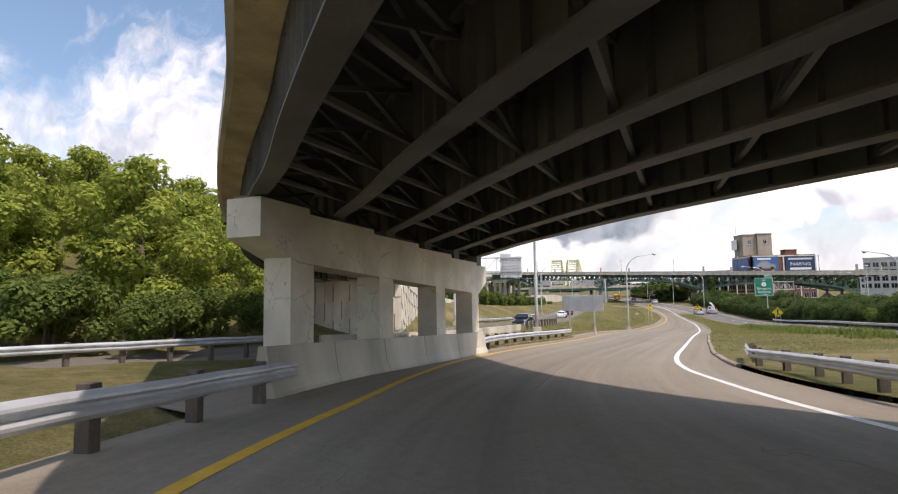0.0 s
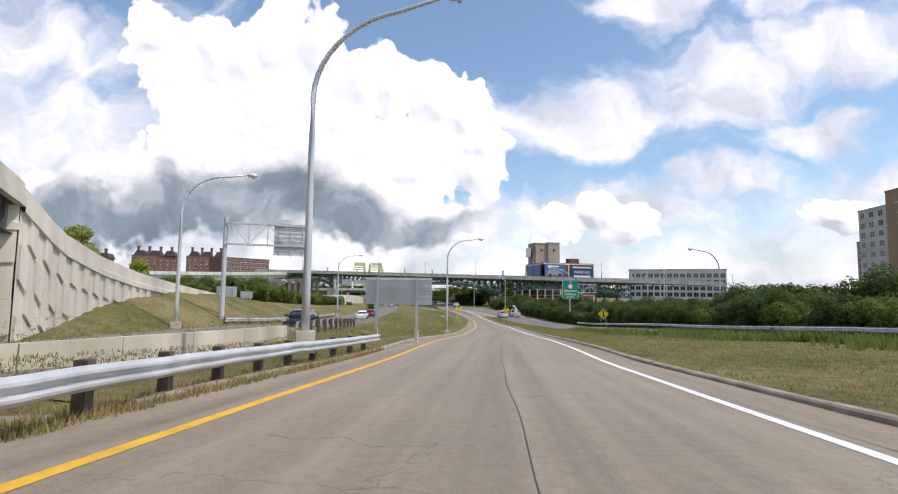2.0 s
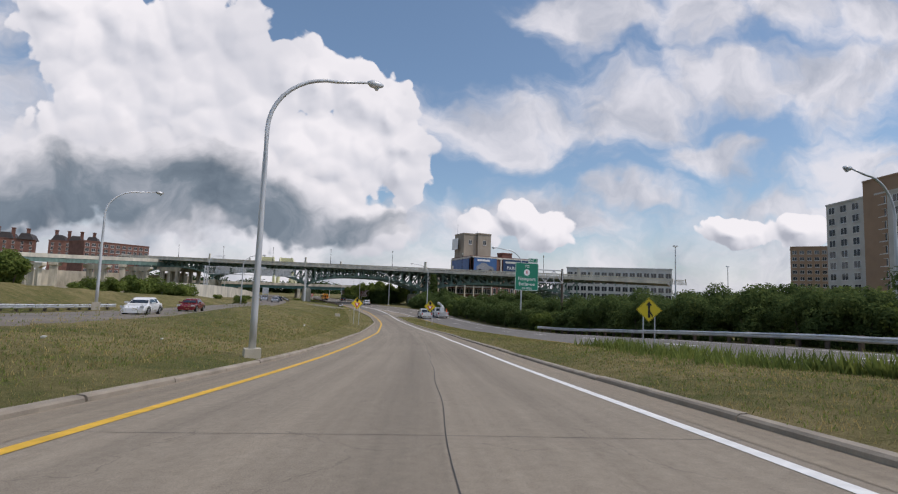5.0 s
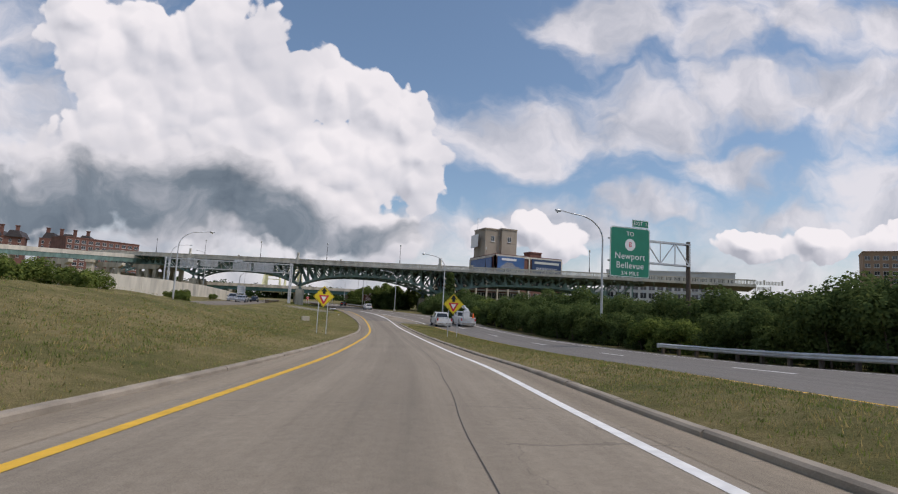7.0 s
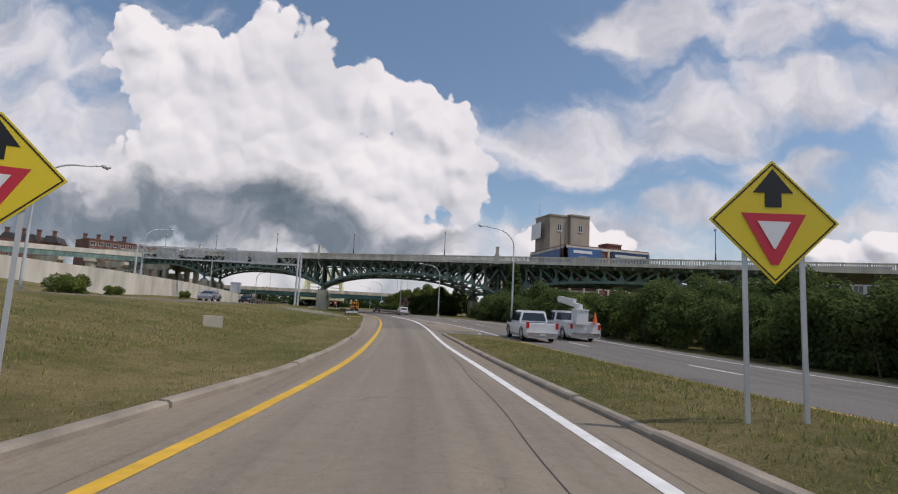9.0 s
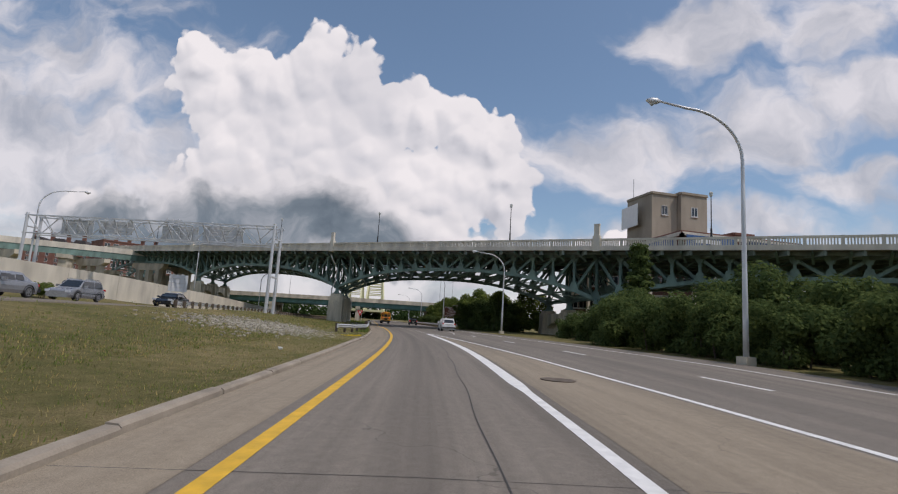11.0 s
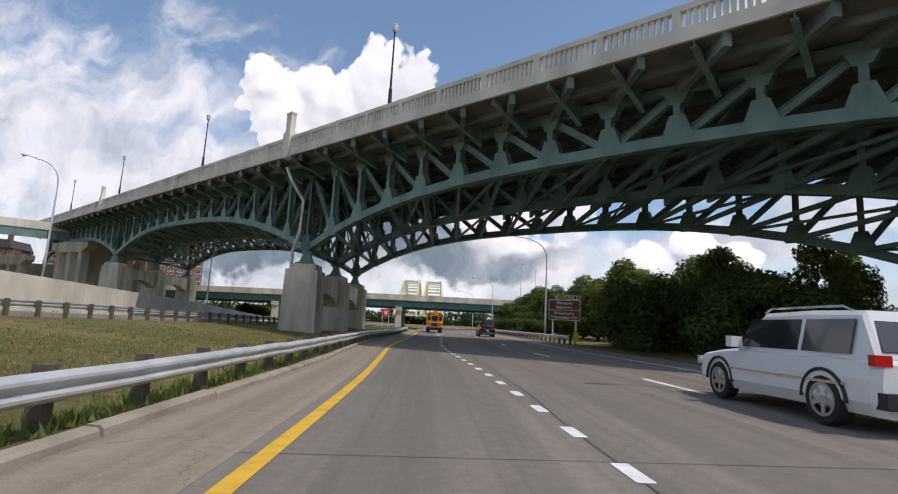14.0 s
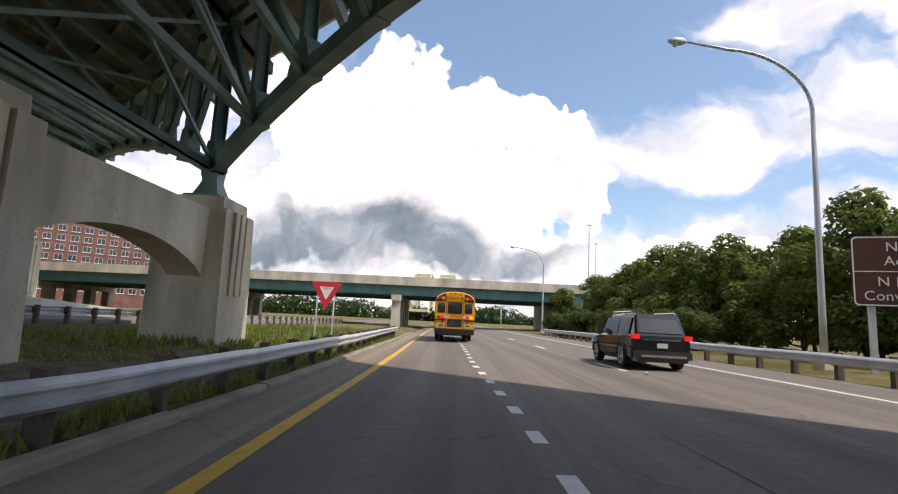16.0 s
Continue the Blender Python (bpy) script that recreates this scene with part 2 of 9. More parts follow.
def mat(name, colour, rough=0.7, metal=0.0, spread=0.25, scale=1.5, grain=40.0, bump=0.15, tint=None, streak=0.0, emit=0.0, spec=0.5, spots=0.0):
    """A painted or mineral surface: broad stains and fine grain at real size, with fine relief."""
    m = bpy.data.materials.new(name)
    m.use_nodes = True
    nt = m.node_tree
    b = nt.nodes["Principled BSDF"]
    pos = node(nt, "ShaderNodeTexCoord").outputs["Object"]
    geo = node(nt, "ShaderNodeNewGeometry").outputs["Position"]
    big = node(nt, "ShaderNodeTexNoise")
    big.inputs["Scale"].default_value, big.inputs["Detail"].default_value = scale, 5
    if streak:
        mp = node(nt, "ShaderNodeMapping")
        mp.inputs[3].default_value = (1, 1, 1 / streak)
        nt.links.new(geo, mp.inputs[0]), nt.links.new(mp.outputs[0], big.inputs["Vector"])
    else:
        nt.links.new(geo, big.inputs["Vector"])
    fine = node(nt, "ShaderNodeTexNoise")
    fine.inputs["Scale"].default_value, fine.inputs["Detail"].default_value = grain, 4
    nt.links.new(geo, fine.inputs["Vector"])
    dark = tuple(c * (1 - spread) for c in (tint or colour))
    light = tuple(min(1, c * (1 + spread * 0.6)) for c in colour)
    c1 = ramp(nt, big.outputs["Fac"], [(0.3, dark), (0.68, light)])
    c2 = mix_rgb(nt, 0.35 * min(1, spread * 3), c1, fine.outputs["Fac"], "SOFT_LIGHT")
    if spots:
        # spalled patches, rust spots and hairline cracks
        sp = node(nt, "ShaderNodeTexNoise")
        sp.inputs["Scale"].default_value, sp.inputs["Detail"].default_value, sp.inputs["Roughness"].default_value = 4.5, 6, 0.7
        nt.links.new(geo, sp.inputs["Vector"])
        gate = math_node(nt, "GREATER_THAN", big.outputs["Fac"], 0.5)
        pick = math_node(nt, "MULTIPLY", math_node(nt, "GREATER_THAN", sp.outputs["Fac"], 0.66), math_node(nt, "MULTIPLY", gate, spots))
        c2 = mix_rgb(nt, pick, c2, tuple(v * k for v, k in zip(colour, (0.42, 0.34, 0.26))))
        vo = node(nt, "ShaderNodeTexVoronoi")
        vo.feature = "DISTANCE_TO_EDGE"
        vo.inputs["Scale"].default_value = 0.9
        bend = node(nt, "ShaderNodeVectorMath", operation="MULTIPLY_ADD")
        nt.links.new(sp.outputs["Color"], bend.inputs[0]), nt.links.new(geo, bend.inputs[2]), nt.links.new(bend.outputs[0], vo.inputs["Vector"])
        bend.inputs[1].default_value = (0.5, 0.5, 0.5)
        thin = math_node(nt, "MULTIPLY", math_node(nt, "LESS_THAN", vo.outputs["Distance"], 0.008), math_node(nt, "MULTIPLY", gate, spots * 0.8))
        c2 = mix_rgb(nt, thin, c2, tuple(v * 0.4 for v in colour))
    nt.links.new(c2, b.inputs["Base Color"])
    b.inputs["Metallic"].default_value = metal
    b.inputs["Specular IOR Level"].default_value = spec
    rr = node(nt, "ShaderNodeMapRange")
    rr.inputs["To Min"].default_value, rr.inputs["To Max"].default_value = max(0.02, rough - 0.1), min(1, rough + 0.1)
    nt.links.new(fine.outputs["Fac"], rr.inputs["Value"]), nt.links.new(rr.outputs[0], b.inputs["Roughness"])
    if bump:
        bm_ = node(nt, "ShaderNodeBump")
        bm_.inputs["Strength"].default_value, bm_.inputs["Distance"].default_value = bump, 0.02
        nt.links.new(fine.outputs["Fac"], bm_.inputs["Height"]), nt.links.new(bm_.outputs[0], b.inputs["Normal"])
    if emit:
        b.inputs["Emission Color"].default_value, b.inputs["Emission Strength"].default_value = (*colour, 1), emit
    return m


def road_mat(name, colour, rough=0.88, streak=0.5, crack=0.5, bands=()):
    """Worn pavement: lengthwise streaks of dirt, oil bands along the lanes, patches, cracks and grit."""
    m = bpy.data.materials.new(name)
    m.use_nodes = True
    nt = m.node_tree
    b = nt.nodes["Principled BSDF"]
    uv = node(nt, "ShaderNodeUVMap")
    uv.uv_map = "lane"
    geo = node(nt, "ShaderNodeNewGeometry").outputs["Position"]

    def noise(vec, size, scale, detail, rough_=0.55):
        mp = node(nt, "ShaderNodeMapping")
        mp.inputs[3].default_value = size
        nt.links.new(vec, mp.inputs[0])
        n = node(nt, "ShaderNodeTexNoise")
        n.inputs["Scale"].default_value, n.inputs["Detail"].default_value, n.inputs["Roughness"].default_value = scale, detail, rough_
        nt.links.new(mp.outputs[0], n.inputs["Vector"])
        return n.outputs["Fac"]
    patch = noise(geo, (1, 1, 1), 0.28, 6)
    lane = noise(uv.outputs[0], (0.03, 1.6, 1), 1.0, 5)
    thin = noise(uv.outputs[0], (0.06, 9.0, 1), 1.0, 4)
    grit = noise(geo, (1, 1, 1), 90.0, 3, 0.7)
    mid = noise(geo, (1, 1, 1), 7.0, 5, 0.65)
    c = ramp(nt, patch, [(0.3, tuple(v * 0.84 for v in colour)), (0.7, tuple(v * 1.1 for v in colour))])
    c = mix_rgb(nt, streak, c, ramp(nt, lane, [(0.32, tuple(v * 0.62 for v in colour)), (0.62, tuple(v * 1.15 for v in colour))]))
    c = mix_rgb(nt, streak * 0.35, c, ramp(nt, thin, [(0.35, (0.35, 0.35, 0.35)), (0.6, (0.62, 0.62, 0.62))]), "SOFT_LIGHT")
    c = mix_rgb(nt, 0.55, c, ramp(nt, mid, [(0.3, (0.36, 0.36, 0.36)), (0.7, (0.62, 0.62, 0.62))]), "SOFT_LIGHT")
    c = mix_rgb(nt, 0.75, c, ramp(nt, grit, [(0.3, (0.2, 0.2, 0.2)), (0.7, (0.8, 0.8, 0.8))]), "SOFT_LIGHT")
    sep = node(nt, "ShaderNodeSeparateXYZ")
    nt.links.new(uv.outputs[0], sep.inputs[0])
    for centre, width, depth in bands:
        d = math_node(nt, "ABSOLUTE", math_node(nt, "SUBTRACT", math_node(nt, "ADD", sep.outputs[1], math_node(nt, "MULTIPLY", lane, 0.5)), centre + 0.25))
        k = math_node(nt, "MULTIPLY", math_node(nt, "SUBTRACT", 1.0, math_node(nt, "MULTIPLY", d, 1 / width), clamp=True), depth, clamp=True)
        c = mix_rgb(nt, k, c, tuple(v * 0.42 for v in colour))
    vo = node(nt, "ShaderNodeTexVoronoi")
    vo.feature = "DISTANCE_TO_EDGE"
    vo.inputs["Scale"].default_value = 0.22
    wob = node(nt, "ShaderNodeVectorMath", operation="MULTIPLY_ADD")
    nz = node(nt, "ShaderNodeTexNoise")
    nz.inputs["Scale"].default_value, nz.inputs["Detail"].default_value = 0.9, 6
    nt.links.new(geo, nz.inputs["Vector"]), nt.links.new(nz.outputs["Color"], wob.inputs[0])
    wob.inputs[1].default_value = (1.6, 1.6, 0.0)
    nt.links.new(geo, wob.inputs[2]), nt.links.new(wob.outputs[0], vo.inputs["Vector"])
    line = math_node(nt, "LESS_THAN", vo.outputs["Distance"], 0.0022)
    gate = math_node(nt, "GREATER_THAN", patch, 0.5)
    c = mix_rgb(nt, math_node(nt, "MULTIPLY", math_node(nt, "MULTIPLY", line, gate), crack), c, tuple(v * 0.3 for v in colour))
    nt.links.new(c, b.inputs["Base Color"])
    b.inputs["Roughness"].default_value = rough
    bump = node(nt, "ShaderNodeBump")
    bump.inputs["Strength"].default_value, bump.inputs["Distance"].default_value = 0.35, 0.01
    nt.links.new(grit, bump.inputs["Height"]), nt.links.new(bump.outputs[0], b.inputs["Normal"])
    return m


def grass_mat(name):
    """Mown verge: green and straw patches, bare spots, fine blades."""
    m = bpy.data.materials.new(name)
    m.use_nodes = True
    nt = m.node_tree
    b = nt.nodes["Principled BSDF"]
    geo = node(nt, "ShaderNodeNewGeometry").outputs["Position"]

    def noise(scale, detail, rough_=0.6):
        n = node(nt, "ShaderNodeTexNoise")
        n.inputs["Scale"].default_value, n.inputs["Detail"].default_value, n.inputs["Roughness"].default_value = scale, detail, rough_
        nt.links.new(geo, n.inputs["Vector"])
        return n.outputs["Fac"]
    broad, clump, blade = noise(0.16, 6), noise(1.7, 6, 0.7), noise(26.0, 5, 0.75)
    c = ramp(nt, math_node(nt, "ADD", math_node(nt, "MULTIPLY", broad, 0.55), math_node(nt, "MULTIPLY", clump, 0.45)), [(0.36, (0.085, 0.10, 0.03)), (0.48, (0.155, 0.138, 0.055)), (0.60, (0.255, 0.205, 0.10))])
    c = mix_rgb(nt, 0.85, c, ramp(nt, blade, [(0.3, (0.15, 0.15, 0.15)), (0.7, (0.8, 0.8, 0.76))]), "SOFT_LIGHT")
    nt.links.new(c, b.inputs["Base Color"])
    b.inputs["Roughness"].default_value, b.inputs["Specular IOR Level"].default_value = 0.95, 0.1
    bump = node(nt, "ShaderNodeBump")
    bump.inputs["Strength"].default_value, bump.inputs["Distance"].default_value = 0.9, 0.05
    nt.links.new(math_node(nt, "ADD", blade, clump), bump.inputs["Height"]), nt.links.new(bump.outputs[0], b.inputs["Normal"])
    return m


def glass_mat(name, colour=(0.02, 0.025, 0.03), rough=0.05):
    m = bpy.data.materials.new(name)
    m.use_nodes = True
    b = m.node_tree.nodes["Principled BSDF"]
    b.inputs["Base Color"].default_value = (*colour, 1)
    b.inputs["Roughness"].default_value, b.inputs["Specular IOR Level"].default_value = rough, 0.8
    return m


def leaf_mat(name, colour):
    """Leaves: each its own shade, light coming partly through."""
    m = bpy.data.materials.new(name)
    m.use_nodes = True
    nt = m.node_tree
    nt.nodes.clear()
    geo = node(nt, "ShaderNodeNewGeometry")
    big = node(nt, "ShaderNodeTexNoise")
    big.inputs["Scale"].default_value, big.inputs["Detail"].default_value = 0.45, 4
    nt.links.new(geo.outputs["Position"], big.inputs["Vector"])
    f = math_node(nt, "ADD", math_node(nt, "MULTIPLY", geo.outputs["Random Per Island"], 0.45), math_node(nt, "MULTIPLY", big.outputs["Fac"], 0.6))
    r, g, b = colour
    c = ramp(nt, f, [(0.15, (r * 0.45, g * 0.5, b * 0.5)), (0.5, colour), (0.85, (r * 1.7, g * 1.45, b * 1.3))])
    d, t, mx, out = node(nt, "ShaderNodeBsdfDiffuse"), node(nt, "ShaderNodeBsdfTranslucent"), node(nt, "ShaderNodeMixShader"), node(nt, "ShaderNodeOutputMaterial")
    nt.links.new(c, d.inputs[0]), nt.links.new(c, t.inputs[0])
    mx.inputs[0].default_value = 0.42
    nt.links.new(d.outputs[0], mx.inputs[1]), nt.links.new(t.outputs[0], mx.inputs[2]), nt.links.new(mx.outputs[0], out.inputs[0])
    return m


M = {}
M["road"] = road_mat("concrete_pavement", (0.275, 0.23, 0.17), streak=0.45, crack=0.35, bands=((-0.1, 0.75, 0.35), (-1.0, 0.35, 0.15), (0.95, 0.35, 0.15)))
M["asphalt"] = road_mat("worn_asphalt", (0.17, 0.155, 0.135), streak=0.5)
M["shoulder"] = road_mat("stained_shoulder", (0.275, 0.225, 0.16), streak=0.6, crack=0.4)
M["kerb"] = mat("kerb_concrete", (0.33, 0.28, 0.215), 0.85, spread=0.3, scale=1.2, grain=40, bump=0.4)
M["joint"] = mat("tar_joint", (0.06, 0.055, 0.05), 0.8, spread=0.2)
M["yellow"] = mat("yellow_road_paint", (0.72, 0.42, 0.03), 0.7, spread=0.18, scale=4, grain=60)
M["white"] = mat("white_road_paint", (0.78, 0.77, 0.73), 0.7, spread=0.15, scale=4, grain=60)
M["grass"] = grass_mat("dry_mown_grass")
M["dirt"] = mat("bare_dirt", (0.17, 0.14, 0.10), 0.95, spread=0.35, scale=0.8, grain=20, bump=0.6, spec=0.1)
M["concrete"] = mat("bridge_concrete", (0.56, 0.50, 0.39), 0.85, spread=0.38, scale=0.5, grain=30, bump=0.25, streak=3.0)
M["pale"] = mat("pale_concrete", (0.64, 0.59, 0.49), 0.85, spread=0.26, scale=0.5, grain=30, bump=0.2, streak=3.0)
M["steel_green"] = mat("green_painted_steel", (0.155, 0.245, 0.21), 0.55, spread=0.35, scale=0.8, grain=25, bump=0.12, streak=2.5)
M["steel_teal"] = mat("faded_teal_steel", (0.10, 0.22, 0.20), 0.6, spread=0.25, scale=0.6, streak=2.5)
M["steel_dark"] = mat("dark_overpass_steel", (0.14, 0.135, 0.115), 0.7, spread=0.4, scale=0.7, grain=20)
M["galv"] = mat("galvanised_steel", (0.60, 0.61, 0.61), 0.45, metal=0.3, spread=0.2, scale=1.5, grain=30, bump=0.1, streak=3)
M["rust_post"] = mat("weathered_timber_post", (0.13, 0.10, 0.075), 0.9, spread=0.35, scale=4, grain=40, bump=0.5, streak=4)
M["leaf"] = leaf_mat("green_foliage", (0.15, 0.20, 0.055))
M["leaf_dark"] = leaf_mat("dark_foliage", (0.10, 0.142, 0.05))
M["bark"] = mat("bark", (0.12, 0.09, 0.065), 0.9, spread=0.4, scale=3, grain=20, bump=0.6, streak=4)
M["bus"] = mat("school_bus_yellow", (0.80, 0.36, 0.012), 0.35, spread=0.06, scale=1, grain=10, bump=0.0)
M["black"] = mat("matt_black_paint", (0.012, 0.012, 0.013), 0.55, spread=0.2)
M["rubber"] = mat("tyre_rubber", (0.018, 0.018, 0.018), 0.85, spread=0.3, grain=60)
M["glass"] = glass_mat("dark_window_glass")
M["chrome"] = mat("bright_chrome", (0.7, 0.7, 0.7), 0.15, metal=1.0, spread=0.05, bump=0.0)
M["alloy"] = mat("alloy_wheel", (0.45, 0.45, 0.46), 0.35, metal=0.8, spread=0.1)
M["red_lens"] = mat("red_lens", (0.55, 0.015, 0.012), 0.2, spread=0.1, bump=0.0)
M["red_lit"] = mat("lit_red_lens", (0.9, 0.03, 0.02), 0.2, spread=0.05, bump=0.0, emit=0.25)
M["amber"] = mat("amber_lens", (0.75, 0.22, 0.01), 0.2, spread=0.1, bump=0.0)
M["amber_lit"] = mat("lit_amber_lens", (1.0, 0.3, 0.02), 0.2, spread=0.05, bump=0.0, emit=1.2)
M["clear"] = mat("clear_lens", (0.55, 0.56, 0.58), 0.15, spread=0.1, bump=0.0)
M["red_paint"] = mat("red_lettering", (0.55, 0.03, 0.02), 0.5, spread=0.1)
M["plate"] = mat("pale_number_plate", (0.62, 0.62, 0.55), 0.4, spread=0.1)
M["sign_green"] = mat("green_sign_sheeting", (0.005, 0.20, 0.115), 0.4, spread=0.08, scale=1, bump=0.0)
M["sign_brown"] = mat("brown_sign_sheeting", (0.10, 0.032, 0.02), 0.45, spread=0.1, scale=1, bump=0.0)
M["sign_yellow"] = mat("yellow_sign_sheeting", (0.80, 0.60, 0.02), 0.4, spread=0.06, scale=1, bump=0.0)
M["sign_red"] = mat("red_sign_sheeting", (0.60, 0.03, 0.05), 0.4, spread=0.06, bump=0.0)
M["sign_white"] = mat("white_sign_sheeting", (0.80, 0.80, 0.78), 0.4, spread=0.05, bump=0.0)
M["alu"] = mat("bare_aluminium_panel", (0.60, 0.61, 0.61), 0.5, metal=0.15, spread=0.12, scale=1.5, streak=2)
M["white_car"] = mat("white_car_paint", (0.72, 0.72, 0.71), 0.2, spread=0.04, bump=0.0)
M["dark_car"] = mat("black_car_paint", (0.012, 0.014, 0.018), 0.12, spread=0.1, bump=0.0, spec=0.8)
M["red_car"] = mat("dark_red_car_paint", (0.16, 0.015, 0.02), 0.2, spread=0.05, bump=0.0)
M["silver_car"] = mat("silver_car_paint", (0.38, 0.39, 0.41), 0.25, metal=0.5, spread=0.05, bump=0.0)
M["trim"] = mat("black_plastic_trim", (0.02, 0.02, 0.021), 0.6, spread=0.15)
M["orange"] = mat("orange_plastic", (0.85, 0.15, 0.02), 0.5, spread=0.1)
M["brick"] = mat("red_brick", (0.20, 0.095, 0.07), 0.9, spread=0.3, scale=0.4, grain=6, bump=0.3)
M["brown_brick"] = mat("tan_brown_brick", (0.30, 0.20, 0.13), 0.9, spread=0.12, scale=0.3, grain=6, bump=0.2)
M["grey_wall"] = mat("grey_render", (0.46, 0.45, 0.42), 0.9, spread=0.15, scale=0.3, grain=8)
M["pale_wall"] = mat("pale_panel_wall", (0.58, 0.58, 0.56), 0.85, spread=0.12, scale=0.3, grain=8)
M["dark_roof"] = mat("dark_slate_roof", (0.07, 0.06, 0.06), 0.8, spread=0.3, scale=1)
M["arch_yellow"] = mat("yellow_painted_arch", (0.58, 0.56, 0.33), 0.6, spread=0.1, scale=0.1)
M["blue_board"] = mat("blue_board", (0.05, 0.13, 0.30), 0.5, spread=0.25, scale=0.3)
M["navy_board"] = mat("navy_board", (0.02, 0.05, 0.12), 0.5, spread=0.1)
M["weed"] = leaf_mat("roadside_weeds", (0.20, 0.25, 0.07))
M["flower"] = mat("yellow_flowers", (0.75, 0.55, 0.02), 0.8, spread=0.2)
M["straw"] = leaf_mat("dry_grass_blades", (0.36, 0.31, 0.14))
M["soot"] = mat("grey_brown_deck_soffit", (0.17, 0.155, 0.135), 0.95, spread=0.35, scale=0.8, grain=20)
M["merge"] = road_mat("worn_grey_concrete", (0.20, 0.172, 0.138), streak=0.6, crack=0.5, bands=((-0.1, 0.7, 0.35), (4.2, 0.8, 0.3), (7.6, 0.8, 0.3)))
M["mural"] = mat("faded_mural", (0.25, 0.07, 0.06), 0.85, spread=0.6, scale=0.25)
M["rock"] = mat("gravelly_dirt", (0.17, 0.145, 0.115), 0.95, spread=0.4, scale=2, grain=12, bump=0.9, spec=0.1)
M["floor_steel"] = mat("stained_floor_steel", (0.17, 0.21, 0.18), 0.7, spread=0.4, scale=0.7, grain=20)
M["far_leaf"] = leaf_mat("far_foliage", (0.05, 0.085, 0.03))
M["pier"] = mat("weathered_pier_concrete", (0.60, 0.53, 0.40), 0.88, spread=0.42, scale=0.7, grain=30, bump=0.35, streak=4.0, spots=0.5)
M["cap"] = mat("spalled_cap_concrete", (0.66, 0.60, 0.47), 0.85, spread=0.22, scale=0.8, grain=30, bump=0.3, spots=0.85)
M["stained"] = mat("lit_stained_soffit", (0.50, 0.41, 0.27), 0.9, spread=0.35, scale=1.2, grain=20, bump=0.2, spots=0.4)
# Slab colour set near black to carry the shade under the deck.
M["soot_dark"] = mat("shaded_deck_soffit", (0.075, 0.07, 0.062), 0.95, spread=0.4, scale=0.8, grain=20)
M["leaf_bright"] = leaf_mat("sunlit_foliage", (0.30, 0.355, 0.075))
M["tan_wall"] = mat("tan_rendered_wall", (0.36, 0.31, 0.24), 0.9, spread=0.2, scale=0.4, grain=8, streak=3.0)
M["stone"] = mat("pale_broken_stone", (0.42, 0.38, 0.30), 0.9, spread=0.3, scale=2, grain=30, bump=0.3)
M["litter"] = mat("white_litter", (0.75, 0.75, 0.72), 0.7, spread=0.1)
M["lamp_glass"] = mat("frosted_lamp_glass", (0.55, 0.56, 0.52), 0.3, spread=0.1, bump=0.0)

# ---- mesh helpers ----


def part(name, bm, material, parent=None, label="", smooth=False, bevel=0.0):
    me = bpy.data.meshes.new(name)
    if bevel:
        bmesh.ops.bevel(bm, geom=[e for e in bm.edges if len(e.link_faces) == 2 and e.calc_face_angle(0) > 0.5], offset=bevel, segments=1, affect="EDGES", clamp_overlap=True)
    bm.normal_update()
    bm.to_mesh(me)
    bm.free()
    for p in me.polygons:
        p.use_smooth = smooth
    for mm in material if isinstance(material, (list, tuple)) else (material,):
        me.materials.append(M[mm] if isinstance(mm, str) else mm)
    ob = new(name, me)
    ob.parent = parent
    if label:
        ob["label"] = label
    return ob


def empty(name, m=None, label="", category="", group="", kind=""):
    ob = new(name)
    if m is not None:
        ob.matrix_basis = m
    return tagged(ob, label, category, group, kind)


def box(bm, a, b, m=None, mi=0):
    """A box from corner a to corner b."""
    vs = [bm.verts.new((x, y, z)) for x in (a[0], b[0]) for y in (a[1], b[1]) for z in (a[2], b[2])]
    fs = [bm.faces.new([vs[i] for i in f]) for f in ((0, 1, 3, 2), (4, 6, 7, 5), (0, 4, 5, 1), (2, 3, 7, 6), (0, 2, 6, 4), (1, 5, 7, 3))]
    for f in fs:
        f.material_index = mi
    if m is not None:
        for v in vs:
            v.co = m @ v.co
    return vs


def beam(bm, p, q, w, h, up=(0, 0, 1)):
    """A bar of section w x h from p to q."""
    p, q = Vector(p), Vector(q)
    d = (q - p)
    if d.length < 1e-4:
        return
    d.normalize()
    side = d.cross(Vector(up))
    if side.length < 1e-3:
        side = d.cross(Vector((1, 0, 0)))
    side.normalize()
    top = side.cross(d)
    ring = [[bm.verts.new(c + side * (w / 2 * i) + top * (h / 2 * j)) for i, j in ((-1, -1), (1, -1), (1, 1), (-1, 1))] for c in (p, q)]
    a, b = ring
    for i in range(4):
        bm.faces.new((a[i], a[(i + 1) % 4], b[(i + 1) % 4], b[i]))
    bm.faces.new(a[::-1]), bm.faces.new(b)


